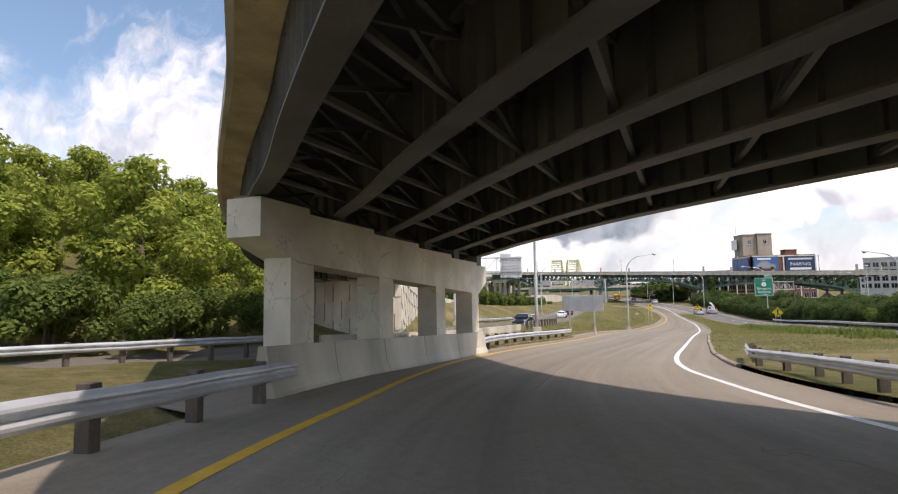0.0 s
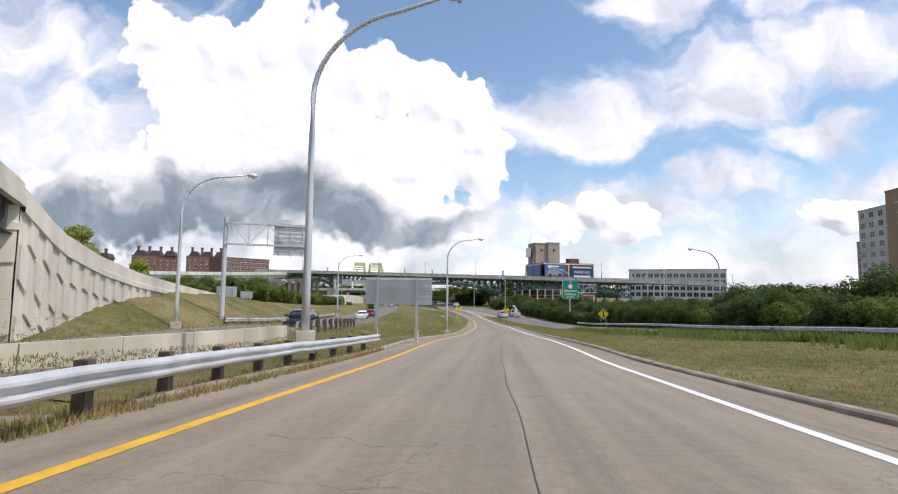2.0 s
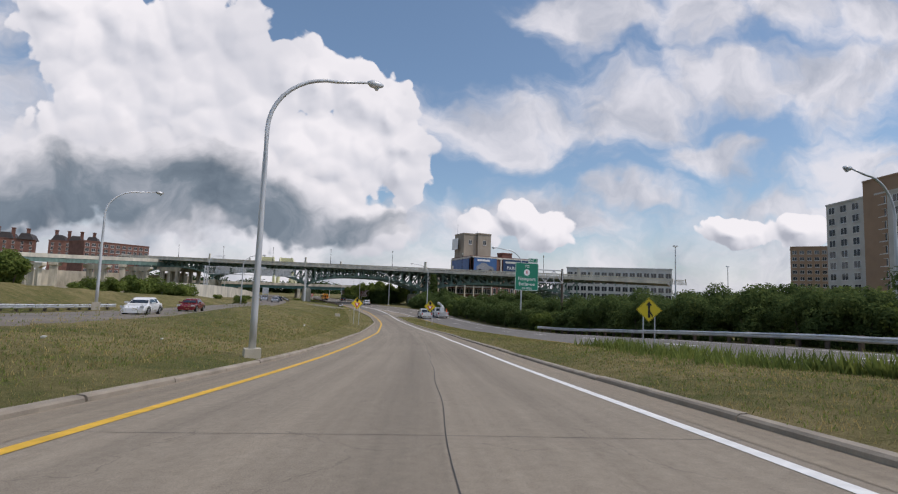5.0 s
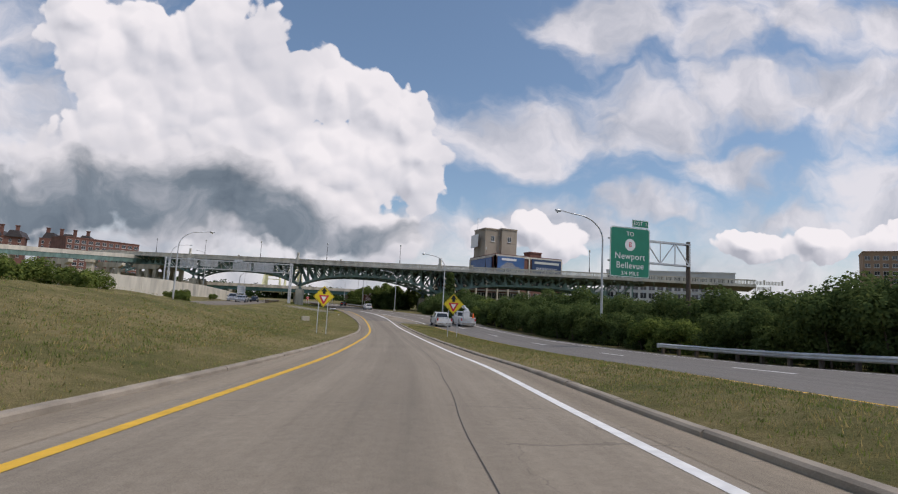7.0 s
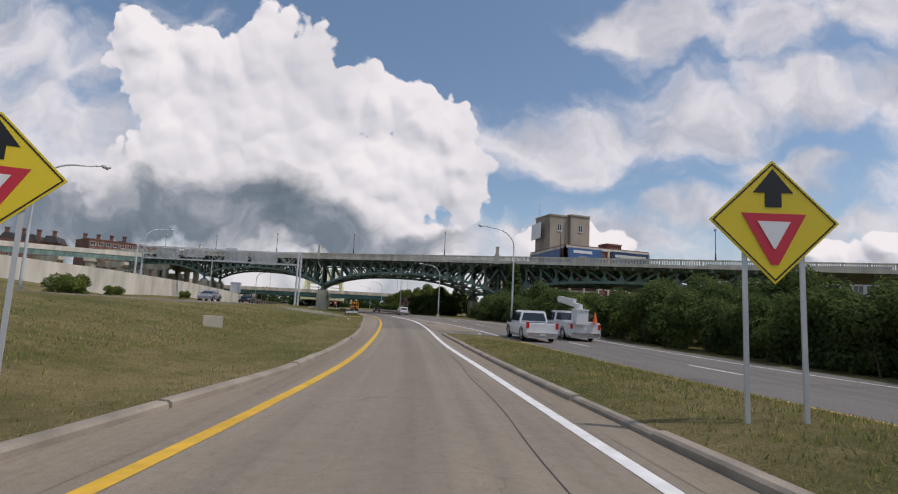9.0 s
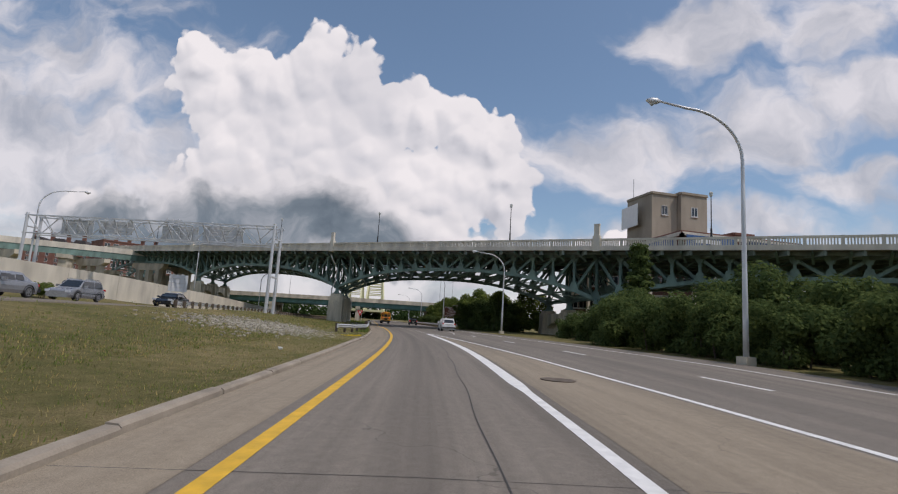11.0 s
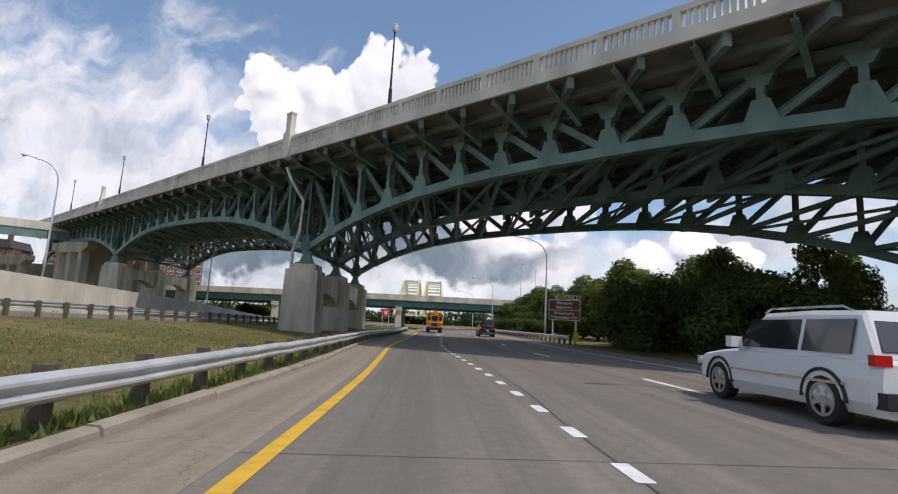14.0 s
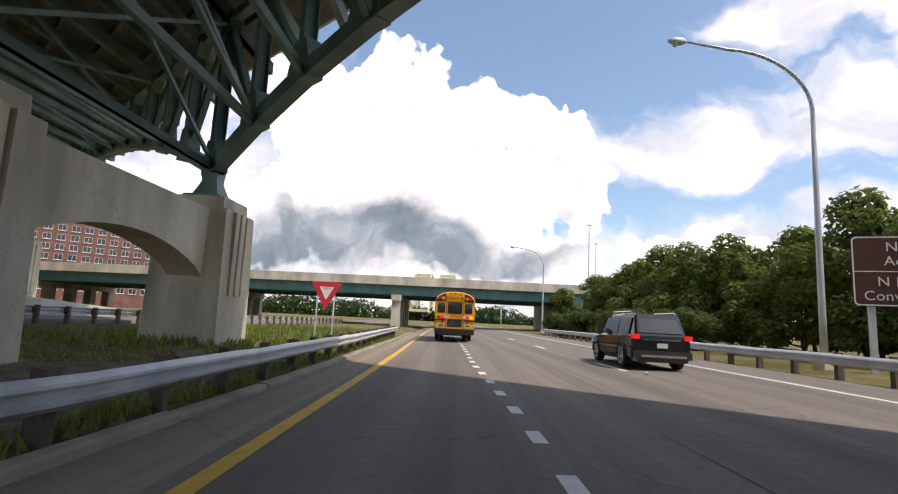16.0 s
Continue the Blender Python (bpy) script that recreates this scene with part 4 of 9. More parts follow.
def build_overpass():
    o = empty("overpass", None, "curved dark green steel girder overpass on a pale concrete bent", "bridge")

    def pt(k, off, z):
        p = OA + OD * k - OS * off
        return Vector((p.x, p.y, z))
    bm = bmesh.new()
    # stepped bearing seats along the top, tapered ends
    prof = [(0, otop(0))]
    for i in range(5):
        k = OL * (i + 0.55) / 5
        prof += [(k, otop(k) + 0.06), (k + 0.02, otop(k) - 0.08)]
    prof += [(OL, otop(OL)), (OL, otop(OL) - 0.75), (OL - 1.2, otop(OL) - 1.35), (1.4, otop(0) - 1.45), (0, otop(0) - 0.9)]
    f = [bm.verts.new(pt(k, -0.05, z)) for k, z in prof]
    g = [bm.verts.new(pt(k, 0.95, z)) for k, z in prof]
    bm.faces.new(f), bm.faces.new(g[::-1])
    for i in range(len(prof)):
        j = (i + 1) % len(prof)
        bm.faces.new((f[i], g[i], g[j], f[j]))
    part("cap_beam", bm, "cap", o, "pale cracked concrete cap beam with stepped seats")
    for k in (1.55, 5.8, 10.25, 14.35):
        bm = bmesh.new()
        p = OA + OD * k
        m = Matrix.Translation((p.x, p.y, 0)) @ Matrix.Rotation(math.atan2(OD.y, OD.x), 4, "Z")
        box(bm, (-0.45, 0.0, 4.5), (0.45, 0.82, otop(k) - 1.2), m)
        part("column", bm, "cap", o, "square concrete column", bevel=0.03)
    left = [(-13.0, 47.0), (-13.2, 35.0), (-10.2, 22.0), (-5.05, 10.45), (-3.84, 8.19), (-2.46, 5.28), (-1.0, 2.4), (1.6, -2.3), (4.6, -7.5), (9.0, -14.0)]
    right = [(-6.9, 47.0), (-6.2, 42.0), (-3.6, 34.0), (0.3, 25.6), (1.75, 21.4), (2.9, 16.6), (3.9, 12.9), (5.1, 9.7), (7.6, 4.5), (11.5, -2.5)]
    ribs = []
    n = 6
    for gi in range(n):
        f = gi / (n - 1)
        cs = [((1 - f) * a[0] + f * b[0], (1 - f) * a[1] + f * b[1], (10.8 - 0.6 * f + (0.2 * f if i > 3 else 0)) if i >= 3 else (10.8 - 0.6 * f) * i / 3 + 9.05 * (3 - i) / 3) for i, (a, b) in enumerate(zip(left, right))]
        c = spline(cs, 7)
        ribs.append(c)
        bm = bmesh.new()
        web, flange = [], []
        for i, p in enumerate(c):
            d = c[min(i + 1, len(c) - 1)] - c[max(i - 1, 0)]
            sx = Vector((d[1], -d[0], 0)).normalized()
            p = Vector(p)
            web.append([bm.verts.new(p + sx * x + Vector((0, 0, z))) for x, z in ((-0.2, 0.0), (0.2, 0.0), (0.2, 0.045), (0.012, 0.045), (0.012, 1.22), (0.17, 1.22), (0.17, 1.26), (-0.17, 1.26), (-0.17, 1.22), (-0.012, 1.22), (-0.012, 0.045), (-0.2, 0.045))])
        for a, b in zip(web, web[1:]):
            for k in range(12):
                bm.faces.new((a[k], a[(k + 1) % 12], b[(k + 1) % 12], b[k]))
        bm.faces.new(web[0][::-1]), bm.faces.new(web[-1])
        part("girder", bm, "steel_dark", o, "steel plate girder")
        bm = bmesh.new()
        for i in range(2, len(c) - 1, 1):
            d = Vector(c[i + 1] - c[i])
            sx = Vector((d.y, -d.x, 0)).normalized()
            for sg in (-1, 1):
                beam(bm, Vector(c[i]) + sx * sg * 0.08 + Vector((0, 0, 0.05)), Vector(c[i]) + sx * sg * 0.08 + Vector((0, 0, 1.22)), 0.14, 0.015, up=d)
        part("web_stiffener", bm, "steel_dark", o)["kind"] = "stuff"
    for i in range(4, len(ribs[0]) - 2, 4):
        bm = bmesh.new()
        for a, b in zip(ribs, ribs[1:]):
            p, q = Vector(a[i]), Vector(b[i])
            lo, hi = Vector((0, 0, 0.2)), Vector((0, 0, 1.05))
            beam(bm, p + lo, q + lo, 0.09, 0.09), beam(bm, p + hi, q + hi, 0.09, 0.09)
            beam(bm, p + lo, q + hi, 0.07, 0.07), beam(bm, p + hi, q + lo, 0.07, 0.07)
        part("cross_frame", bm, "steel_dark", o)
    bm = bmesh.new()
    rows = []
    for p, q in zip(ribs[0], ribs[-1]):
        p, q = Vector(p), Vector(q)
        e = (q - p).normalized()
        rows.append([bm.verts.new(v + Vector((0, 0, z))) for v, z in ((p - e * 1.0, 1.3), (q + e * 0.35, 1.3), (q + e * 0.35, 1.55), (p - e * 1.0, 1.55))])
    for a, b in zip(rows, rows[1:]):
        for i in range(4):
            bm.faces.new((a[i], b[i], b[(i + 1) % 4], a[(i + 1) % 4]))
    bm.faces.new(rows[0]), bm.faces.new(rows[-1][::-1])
    part("deck_slab", bm, "soot_dark", o, "concrete deck slab, colour darkened for the shade beneath")
    # Sheet below the edge; its pale tan stands for light reaching the overhang.
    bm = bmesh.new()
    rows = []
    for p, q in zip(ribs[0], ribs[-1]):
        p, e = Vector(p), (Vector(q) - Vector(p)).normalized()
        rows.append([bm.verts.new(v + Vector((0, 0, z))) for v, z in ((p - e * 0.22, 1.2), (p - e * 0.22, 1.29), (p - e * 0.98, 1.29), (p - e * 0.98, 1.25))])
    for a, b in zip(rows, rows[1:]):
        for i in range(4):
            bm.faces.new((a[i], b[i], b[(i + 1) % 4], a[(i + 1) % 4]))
    part("overhang_soffit", bm, "stained", o, "tan stained concrete soffit of the deck overhang, toned as if lit")
    for sg, rib, over in ((-1, 0, 1.0), (1, -1, 0.35)):
        bm = bmesh.new()
        rows = []
        for p, q in zip(ribs[0], ribs[-1]):
            e = (Vector(q) - Vector(p)).normalized() * sg
            v = Vector(p if rib == 0 else q) + e * over
            rows.append([bm.verts.new(v + e * x + Vector((0, 0, z))) for x, z in ((-0.15, 1.25), (0.12, 1.25), (0.12, 1.7), (0.05, 1.75), (0.05, 2.25), (-0.15, 2.25))])
        for a, b in zip(rows, rows[1:]):
            for i in range(6):
                bm.faces.new((a[i], b[i], b[(i + 1) % 6], a[(i + 1) % 6]))
        part("edge_parapet", bm, "pale", o, "weathered concrete edge parapet")
    for gi in range(n):
        k = OL * (0.02 + 0.95 * gi / (n - 1))
        z = otop(k)
        bm = bmesh.new()
        p = pt(k, 0.45, 0)
        m = Matrix.Translation((p.x, p.y, 0)) @ Matrix.Rotation(math.atan2(OD.y, OD.x), 4, "Z")
        box(bm, (-0.3, -0.3, z - 0.1), (0.3, 0.3, z + 0.08 + 0.4 * gi / (n - 1)), m)
        part("bearing", bm, "steel_dark", o, "dark steel bearing")
    # downpipe at the right end of the bent
    bm = bmesh.new()
    tube(bm, [pt(OL + 0.25, 0.9, 9.4), pt(OL + 0.25, 0.9, 7.8), pt(OL + 0.05, 0.9, 7.4)], 0.09, 8)
    part("downpipe", bm, "galv", o)
    return o


overpass = build_overpass()


def jersey_barrier():
    o = empty("jersey_barrier", None, "stained concrete traffic barrier of jointed segments", "barrier")
    s = 9.5
    while s < 23.8:
        ln = min(2.9, 23.9 - s)
        bm = bmesh.new()
        rings = []
        for i in range(4):
            a = s + 0.015 + (ln - 0.03) * i / 3
            u = lerp(a, (4, 9, 14, 19, 22.9), (-4.25, -4.3, -4.4, -4.1, -3.9))
            rings.append([bm.verts.new(at(a, u + x, z)) for x, z in ((0.0, -0.05), (0.0, 0.08), (-0.10, 0.30), (-0.2, 1.0), (-0.38, 1.0), (-0.5, -0.05))])
        for p, q in zip(rings, rings[1:]):
            for k in range(5):
                bm.faces.new((p[k], q[k], q[k + 1], p[k + 1]))
        bm.faces.new(rings[0]), bm.faces.new(rings[-1][::-1])
        part("barrier_segment", bm, "concrete", o, bevel=0.015)
        s += ln
    return o


jersey_barrier()


def guardrail(name, pts, label, post_mat="rust_post", height=0.7, step=1.9, side=1, end="turned"):
    """A W-beam steel rail on posts. pts: places on the ground, in order; side: 1 when the traffic is on its right."""
    o = empty(name, None, label, "guardrail")
    c = [Vector(p) for p in pts]
    dist = np.r_[0, np.cumsum([(b - a).length for a, b in zip(c, c[1:])])]

    def on(d):
        return Vector([float(np.interp(d, dist, [p[k] for p in c])) for k in range(3)])
    total = dist[-1]
    bm = bmesh.new()
    rows = []
    n = max(2, int(total / 0.9))
    rng = random.Random(len(pts))
    prof = [(0.0, 0.16), (0.02, 0.15), (0.085, 0.10), (0.09, 0.065), (0.01, 0.02), (0.01, -0.02), (0.09, -0.065), (0.085, -0.10), (0.02, -0.15), (0.0, -0.16)]
    for i in range(n + 1):
        d = total * i / n
        p, q = on(max(d - 0.3, 0)), on(min(d + 0.3, total))
        t = (q - p).normalized()
        sx = Vector((t.y, -t.x, 0)).normalized() * side
        dip = rng.uniform(-0.012, 0.012)
        rows.append([bm.verts.new(on(d) + sx * (x + 0.06) + Vector((0, 0, height - 0.16 + z + dip))) for x, z in prof])
    for a, b in zip(rows, rows[1:]):
        for k in range(len(prof) - 1):
            bm.faces.new((a[k], a[k + 1], b[k + 1], b[k]))
    rail = part("rail", bm, "galv", o, "galvanised corrugated steel rail")
    md = rail.modifiers.new("thick", "SOLIDIFY")
    md.thickness = 0.012
    d = 0.3
    post_me = None
    while d < total:
        p, q = on(max(d - 0.3, 0)), on(min(d + 0.3, total))
        t = (q - p).normalized()
        m = Matrix.Translation(on(d)) @ Matrix.Rotation(math.atan2(t.y, t.x), 4, "Z")
        if post_me is None:
            bm = bmesh.new()
            box(bm, (-0.08, -0.09, -0.3), (0.08, 0.09, height + 0.05))
            box(bm, (-0.07, -0.17 if side > 0 else 0.02, height - 0.33), (0.07, -0.02 if side > 0 else 0.17, height - 0.02))
            ob = part("post", bm, post_mat, o, bevel=0.012)
            post_me = ob.data
        else:
            ob = new("post", post_me)
            ob.parent = o
        ob.matrix_basis = m @ Matrix.Translation((0, 0.12 * side, 0))
        d += step
    if end == "turned":
        bm = bmesh.new()
        a = on(0)
        t = (on(0.5) - a).normalized()
        sx = Vector((t.y, -t.x, 0)).normalized() * side
        beam(bm, a + sx * 0.1 + Vector((0, 0, height - 0.32)), a + sx * 0.1 + Vector((0, 0, height)), 0.3, 0.04, up=sx)
        part("end_plate", bm, "galv", o)
    return o


guardrail("guardrail", [at(s, u) for s, u in ((24.1, -4.35), (25.4, -4.65), (28, -5.0), (32, -5.3), (36.4, -5.4), (40, -5.3), (45, -5.2))], "galvanised steel guardrail with a bent end beside the kerb")
guardrail("guardrail", [at(s, u) for s, u in ((-25, -4.1), (-5, -4.1), (4.7, -4.25), (9.9, -4.2))], "weathered steel guardrail under the overpass")
guardrail("guardrail", [at(s, u) for s, u in ((25.8, 6.9), (21.4, 6.7), (17.4, 7.5), (10.6, 7.2), (0, 7.2), (-20, 7.4))], "galvanised steel guardrail on the outside of the ramp", side=1)
guardrail("guardrail", [at(s, u) for s, u in ((217, -6.0), (221, -4.8), (226, -3.9), (234, -3.9), (252, -3.7), (271, -3.7), (287, -3.7), (300, -3.85), (323, -4.2))], "long galvanised steel guardrail along the merge lane")
guardrail("guardrail", [at(s, free_r(s) + 2.6) for s in range(340, 290, -6)] + [at(s, free_r(s) + 2.6) for s in (290, 284, 279)], "galvanised steel guardrail beside the freeway shoulder", side=1)

guardrail("guardrail", [at(s, free_r(s) + 2.5) for s in range(132, 20, -6)], "long galvanised steel guardrail before the thicket", side=1)
guardrail("guardrail", [(-22.0, 8.0, 6.55), (-14.5, 16.5, 6.2), (-9.3, 26.5, 5.6)], "old steel guardrail on timber posts before the wood", side=1)

# abutment and panelled retaining wall of the upper ramp


def panel_wall(name, pts, label, cols_w=1.5, row_h=1.5, mat_name="pale"):
    """A wall of cast panels. pts: (x, y, z of the foot, z of the top)."""
    o = empty(name, None, label, "retaining wall", "", "structure")
    c = np.array(pts, float)
    dist = np.r_[0, np.cumsum(np.linalg.norm(np.diff(c[:, :2], axis=0), axis=1))]

    def on(d):
        return [float(np.interp(d, dist, c[:, k])) for k in range(4)]
    n = int(dist[-1] / cols_w)
    back, cop = bmesh.new(), bmesh.new()
    rows = []
    for i in range(n + 1):
        x, y, z0, z1 = on(dist[-1] * i / n)
        xa, ya, _, _ = on(max(0, dist[-1] * i / n - 0.3))
        xb, yb, _, _ = on(min(dist[-1], dist[-1] * i / n + 0.3))
        nrm = Vector((yb - ya, xa - xb, 0)).normalized()
        rows.append((Vector((x, y, 0)), nrm, z0, z1))
    quads = []
    for (p, np_, a0, a1), (q, nq, b0, b1) in zip(rows, rows[1:]):
        vs = [back.verts.new(v) for v in (p + Vector((0, 0, a0 - 1)), q + Vector((0, 0, b0 - 1)), q + Vector((0, 0, b1)), p + Vector((0, 0, a1)))]
        ws = [back.verts.new(v.co - np_ * 0.6) for v in vs]
        back.faces.new(vs), back.faces.new(ws[::-1]), back.faces.new((vs[3], vs[2], ws[2], ws[3]))
        z = max(a1, b1)
        floor = min(a0, b0) - 0.4
        k = 0
        while z > floor and z - row_h * 0.3 > min(a0, b0):
            d = (q - p).normalized()
            for ribk in range(2):
                l0, l1 = (q - p).length * ribk / 2 + 0.035, (q - p).length * (ribk + 1) / 2 - 0.035
                za, zb = a1 - k * row_h, b1 - k * row_h
                bm = bmesh.new()
                t = 0.12 if (ribk + k) % 2 else 0.02
                f = [p + d * l0 + Vector((0, 0, za - row_h + 0.03)), p + d * l1 + Vector((0, 0, zb - row_h + 0.03)), p + d * l1 + Vector((0, 0, zb - 0.03)), p + d * l0 + Vector((0, 0, za - 0.03))]
                fv = [bm.verts.new(v + np_ * t) for v in f]
                bv = [bm.verts.new(v - np_ * 0.02) for v in f]
                bm.faces.new(fv)
                for e in range(4):
                    bm.faces.new((fv[e], bv[e], bv[(e + 1) % 4], fv[(e + 1) % 4]))
                quads.append(bm)
            z -= row_h
            k += 1
        cs = [cop.verts.new(v + nn * x + Vector((0, 0, zz + h))) for v, nn, zz in ((p, np_, a1), (q, nq, b1)) for x, h in ((0.18, -0.12), (0.18, 0.2), (0.1, 0.25), (0.1, 0.95), (-0.15, 0.95), (-0.15, -0.12))]
        for i in range(6):
            cop.faces.new((cs[i], cs[(i + 1) % 6], cs[6 + (i + 1) % 6], cs[6 + i]))
    part("wall_core", back, mat_name, o)
    part("coping", cop, mat_name, o, "pale concrete coping parapet")
    for i, bm in enumerate(quads):
        if i < 300:
            part("wall_panel", bm, mat_name, o)
        else:
            bm.free()
    return o


panel_wall("retaining_wall", [(-6.6, 47.0, 4.6, 10.2), (-6.4, 51.0, 4.9, 8.7), (-6.0, 56.0, 5.7, 7.8), (-5.4, 62.0, 6.3, 7.1), (-4.6, 69.0, 6.5, 6.55), (-3.4, 77.0, 5.9, 5.95), (-2.0, 85.0, 5.3, 5.4)], "pale ribbed concrete panel wall carrying the upper ramp")
panel_wall("abutment_wall", [(-16.0, 38.6, 5.0, 8.6), (-13.0, 40.5, 5.0, 9.0), (-6.6, 46.8, 4.9, 9.4)], "stained grey concrete panel abutment under the overpass", mat_name="concrete")


def low_wall():
    o = empty("low_wall", None, "low weathered concrete wall beside the road on the left", "wall", "", "structure")
    pts = [(-9.0, 29.0, 5.15), (-2.2, 35.4, 4.75), (2.5, 43.0, 4.48), (4.3, 47.5, 4.3)]
    for (x0, y0, z0), (x1, y1, z1) in zip(pts, pts[1:]):
        n = max(1, round(math.hypot(x1 - x0, y1 - y0) / 3))
        for i in range(n):
            a = Vector((x0 + (x1 - x0) * i / n, y0 + (y1 - y0) * i / n, z0 + (z1 - z0) * i / n))
            b = Vector((x0 + (x1 - x0) * (i + 1) / n, y0 + (y1 - y0) * (i + 1) / n, z0 + (z1 - z0) * (i + 1) / n))
            d = (b - a).normalized()
            bm = bmesh.new()
            beam(bm, a + d * 0.01 + Vector((0, 0, 0.05)), b - d * 0.01 + Vector((0, 0, 0.05)), 0.25, 1.6)
            part("wall_block", bm, "concrete", o, bevel=0.02)


low_wall()

def other_road():
    bm = bmesh.new()
    rows = []
    for i, p in enumerate(OTHER):
        d = OTHER[min(i + 1, len(OTHER) - 1)] - OTHER[max(i - 1, 0)]
        sx = Vector((d[1], -d[0], 0)).normalized()
        rows.append([bm.verts.new(Vector((p[0], p[1], p[2] + 0.06)) + sx * x + Vector((0, 0, -0.4 if abs(x) > 4 else 0))) for x in (-4.3, -3.8, 0, 3.8, 4.3)])
    uv = bm.loops.layers.uv.new("lane")
    for i, (a, b) in enumerate(zip(rows, rows[1:])):
        for k in range(4):
            f = bm.faces.new((a[k], a[k + 1], b[k + 1], b[k]))
            for lp, c in zip(f.loops, ((i, k), (i, k + 1), (i + 1, k + 1), (i + 1, k))):
                lp[uv].uv = (c[0] * 4, c[1] * 2.2)
    tagged(part("other_road", bm, "merge"), "grey road of the opposite carriageway beyond the verge", "road", "", "structure")


other_road()


def other_at(i, x, dz=0.0):
    p = OTHER[i]
    d = OTHER[min(i + 1, len(OTHER) - 1)] - OTHER[max(i - 1, 0)]
    sx = Vector((d[1], -d[0], 0)).normalized()
    q = Vector((p[0], p[1], p[2] + 0.06 + dz)) + sx * x
    return q, math.degrees(math.atan2(-d[0], d[1]))


guardrail("guardrail", [other_at(i, 4.4, -0.1)[0] for i in range(21, 31)], "old steel guardrail on timber posts beside the road", step=1.9, side=-1)
guardrail("guardrail", [other_at(i, 4.6, -0.1)[0] for i in range(65, 96)], "old steel guardrail on timber posts along the far road", step=1.9, side=-1)
guardrail("guardrail", [other_at(i, -4.6, -0.1)[0] for i in range(27, 44)], "old steel guardrail on timber posts below the grass bank", step=1.9, side=1)
# ---- the arch bridge ----
BA = Vector((98.47, 220.99))
BD = Vector((-0.6018, 0.7986))       # along the bridge
BN = Vector((0.7986, 0.6018))        # away from the near face
SPAN, PANEL = 53.0, 53.0 / 16
SPRING = {-2: 3.6, -1: 4.2, 0: 4.8, 1: 5.9, 2: 8.2, 3: 9.6, 4: 10.8}
RIBS = (3.4, 11.5, 19.6)


def bp(w, off, z):
    """A place on the bridge: w along its near face, off behind it, at height z."""
    p = BA + BD * w + BN * off
    return Vector((p.x, p.y, z))


def deck_z(w):
    return 12.15 + 0.029 * w


def skew(off):
    return off * 0.91 - 2.0


def chord_z(w, i):
    a, b = SPRING[i] + 1.0, SPRING[i + 1] + 1.0
    x = (w - i * SPAN) / SPAN
    crown = deck_z((i + 0.5) * SPAN) - 2.75
    return a + (b - a) * x + (crown - (a + b) / 2) * (1 - abs(2 * x - 1) ** 2.75)


def h_beam(bm, p, q, w, h, up):
    """A riveted member of two flanges and a web between."""
    p, q = Vector(p), Vector(q)
    d = (q - p).normalized()
    side = d.cross(Vector(up)).normalized()
    top = side.cross(d)
    beam(bm, p + side * (w / 2), q + side * (w / 2), 0.035, h, up=up)
    beam(bm, p - side * (w / 2), q - side * (w / 2), 0.035, h, up=up)
    beam(bm, p, q, w, 0.03, up=up)


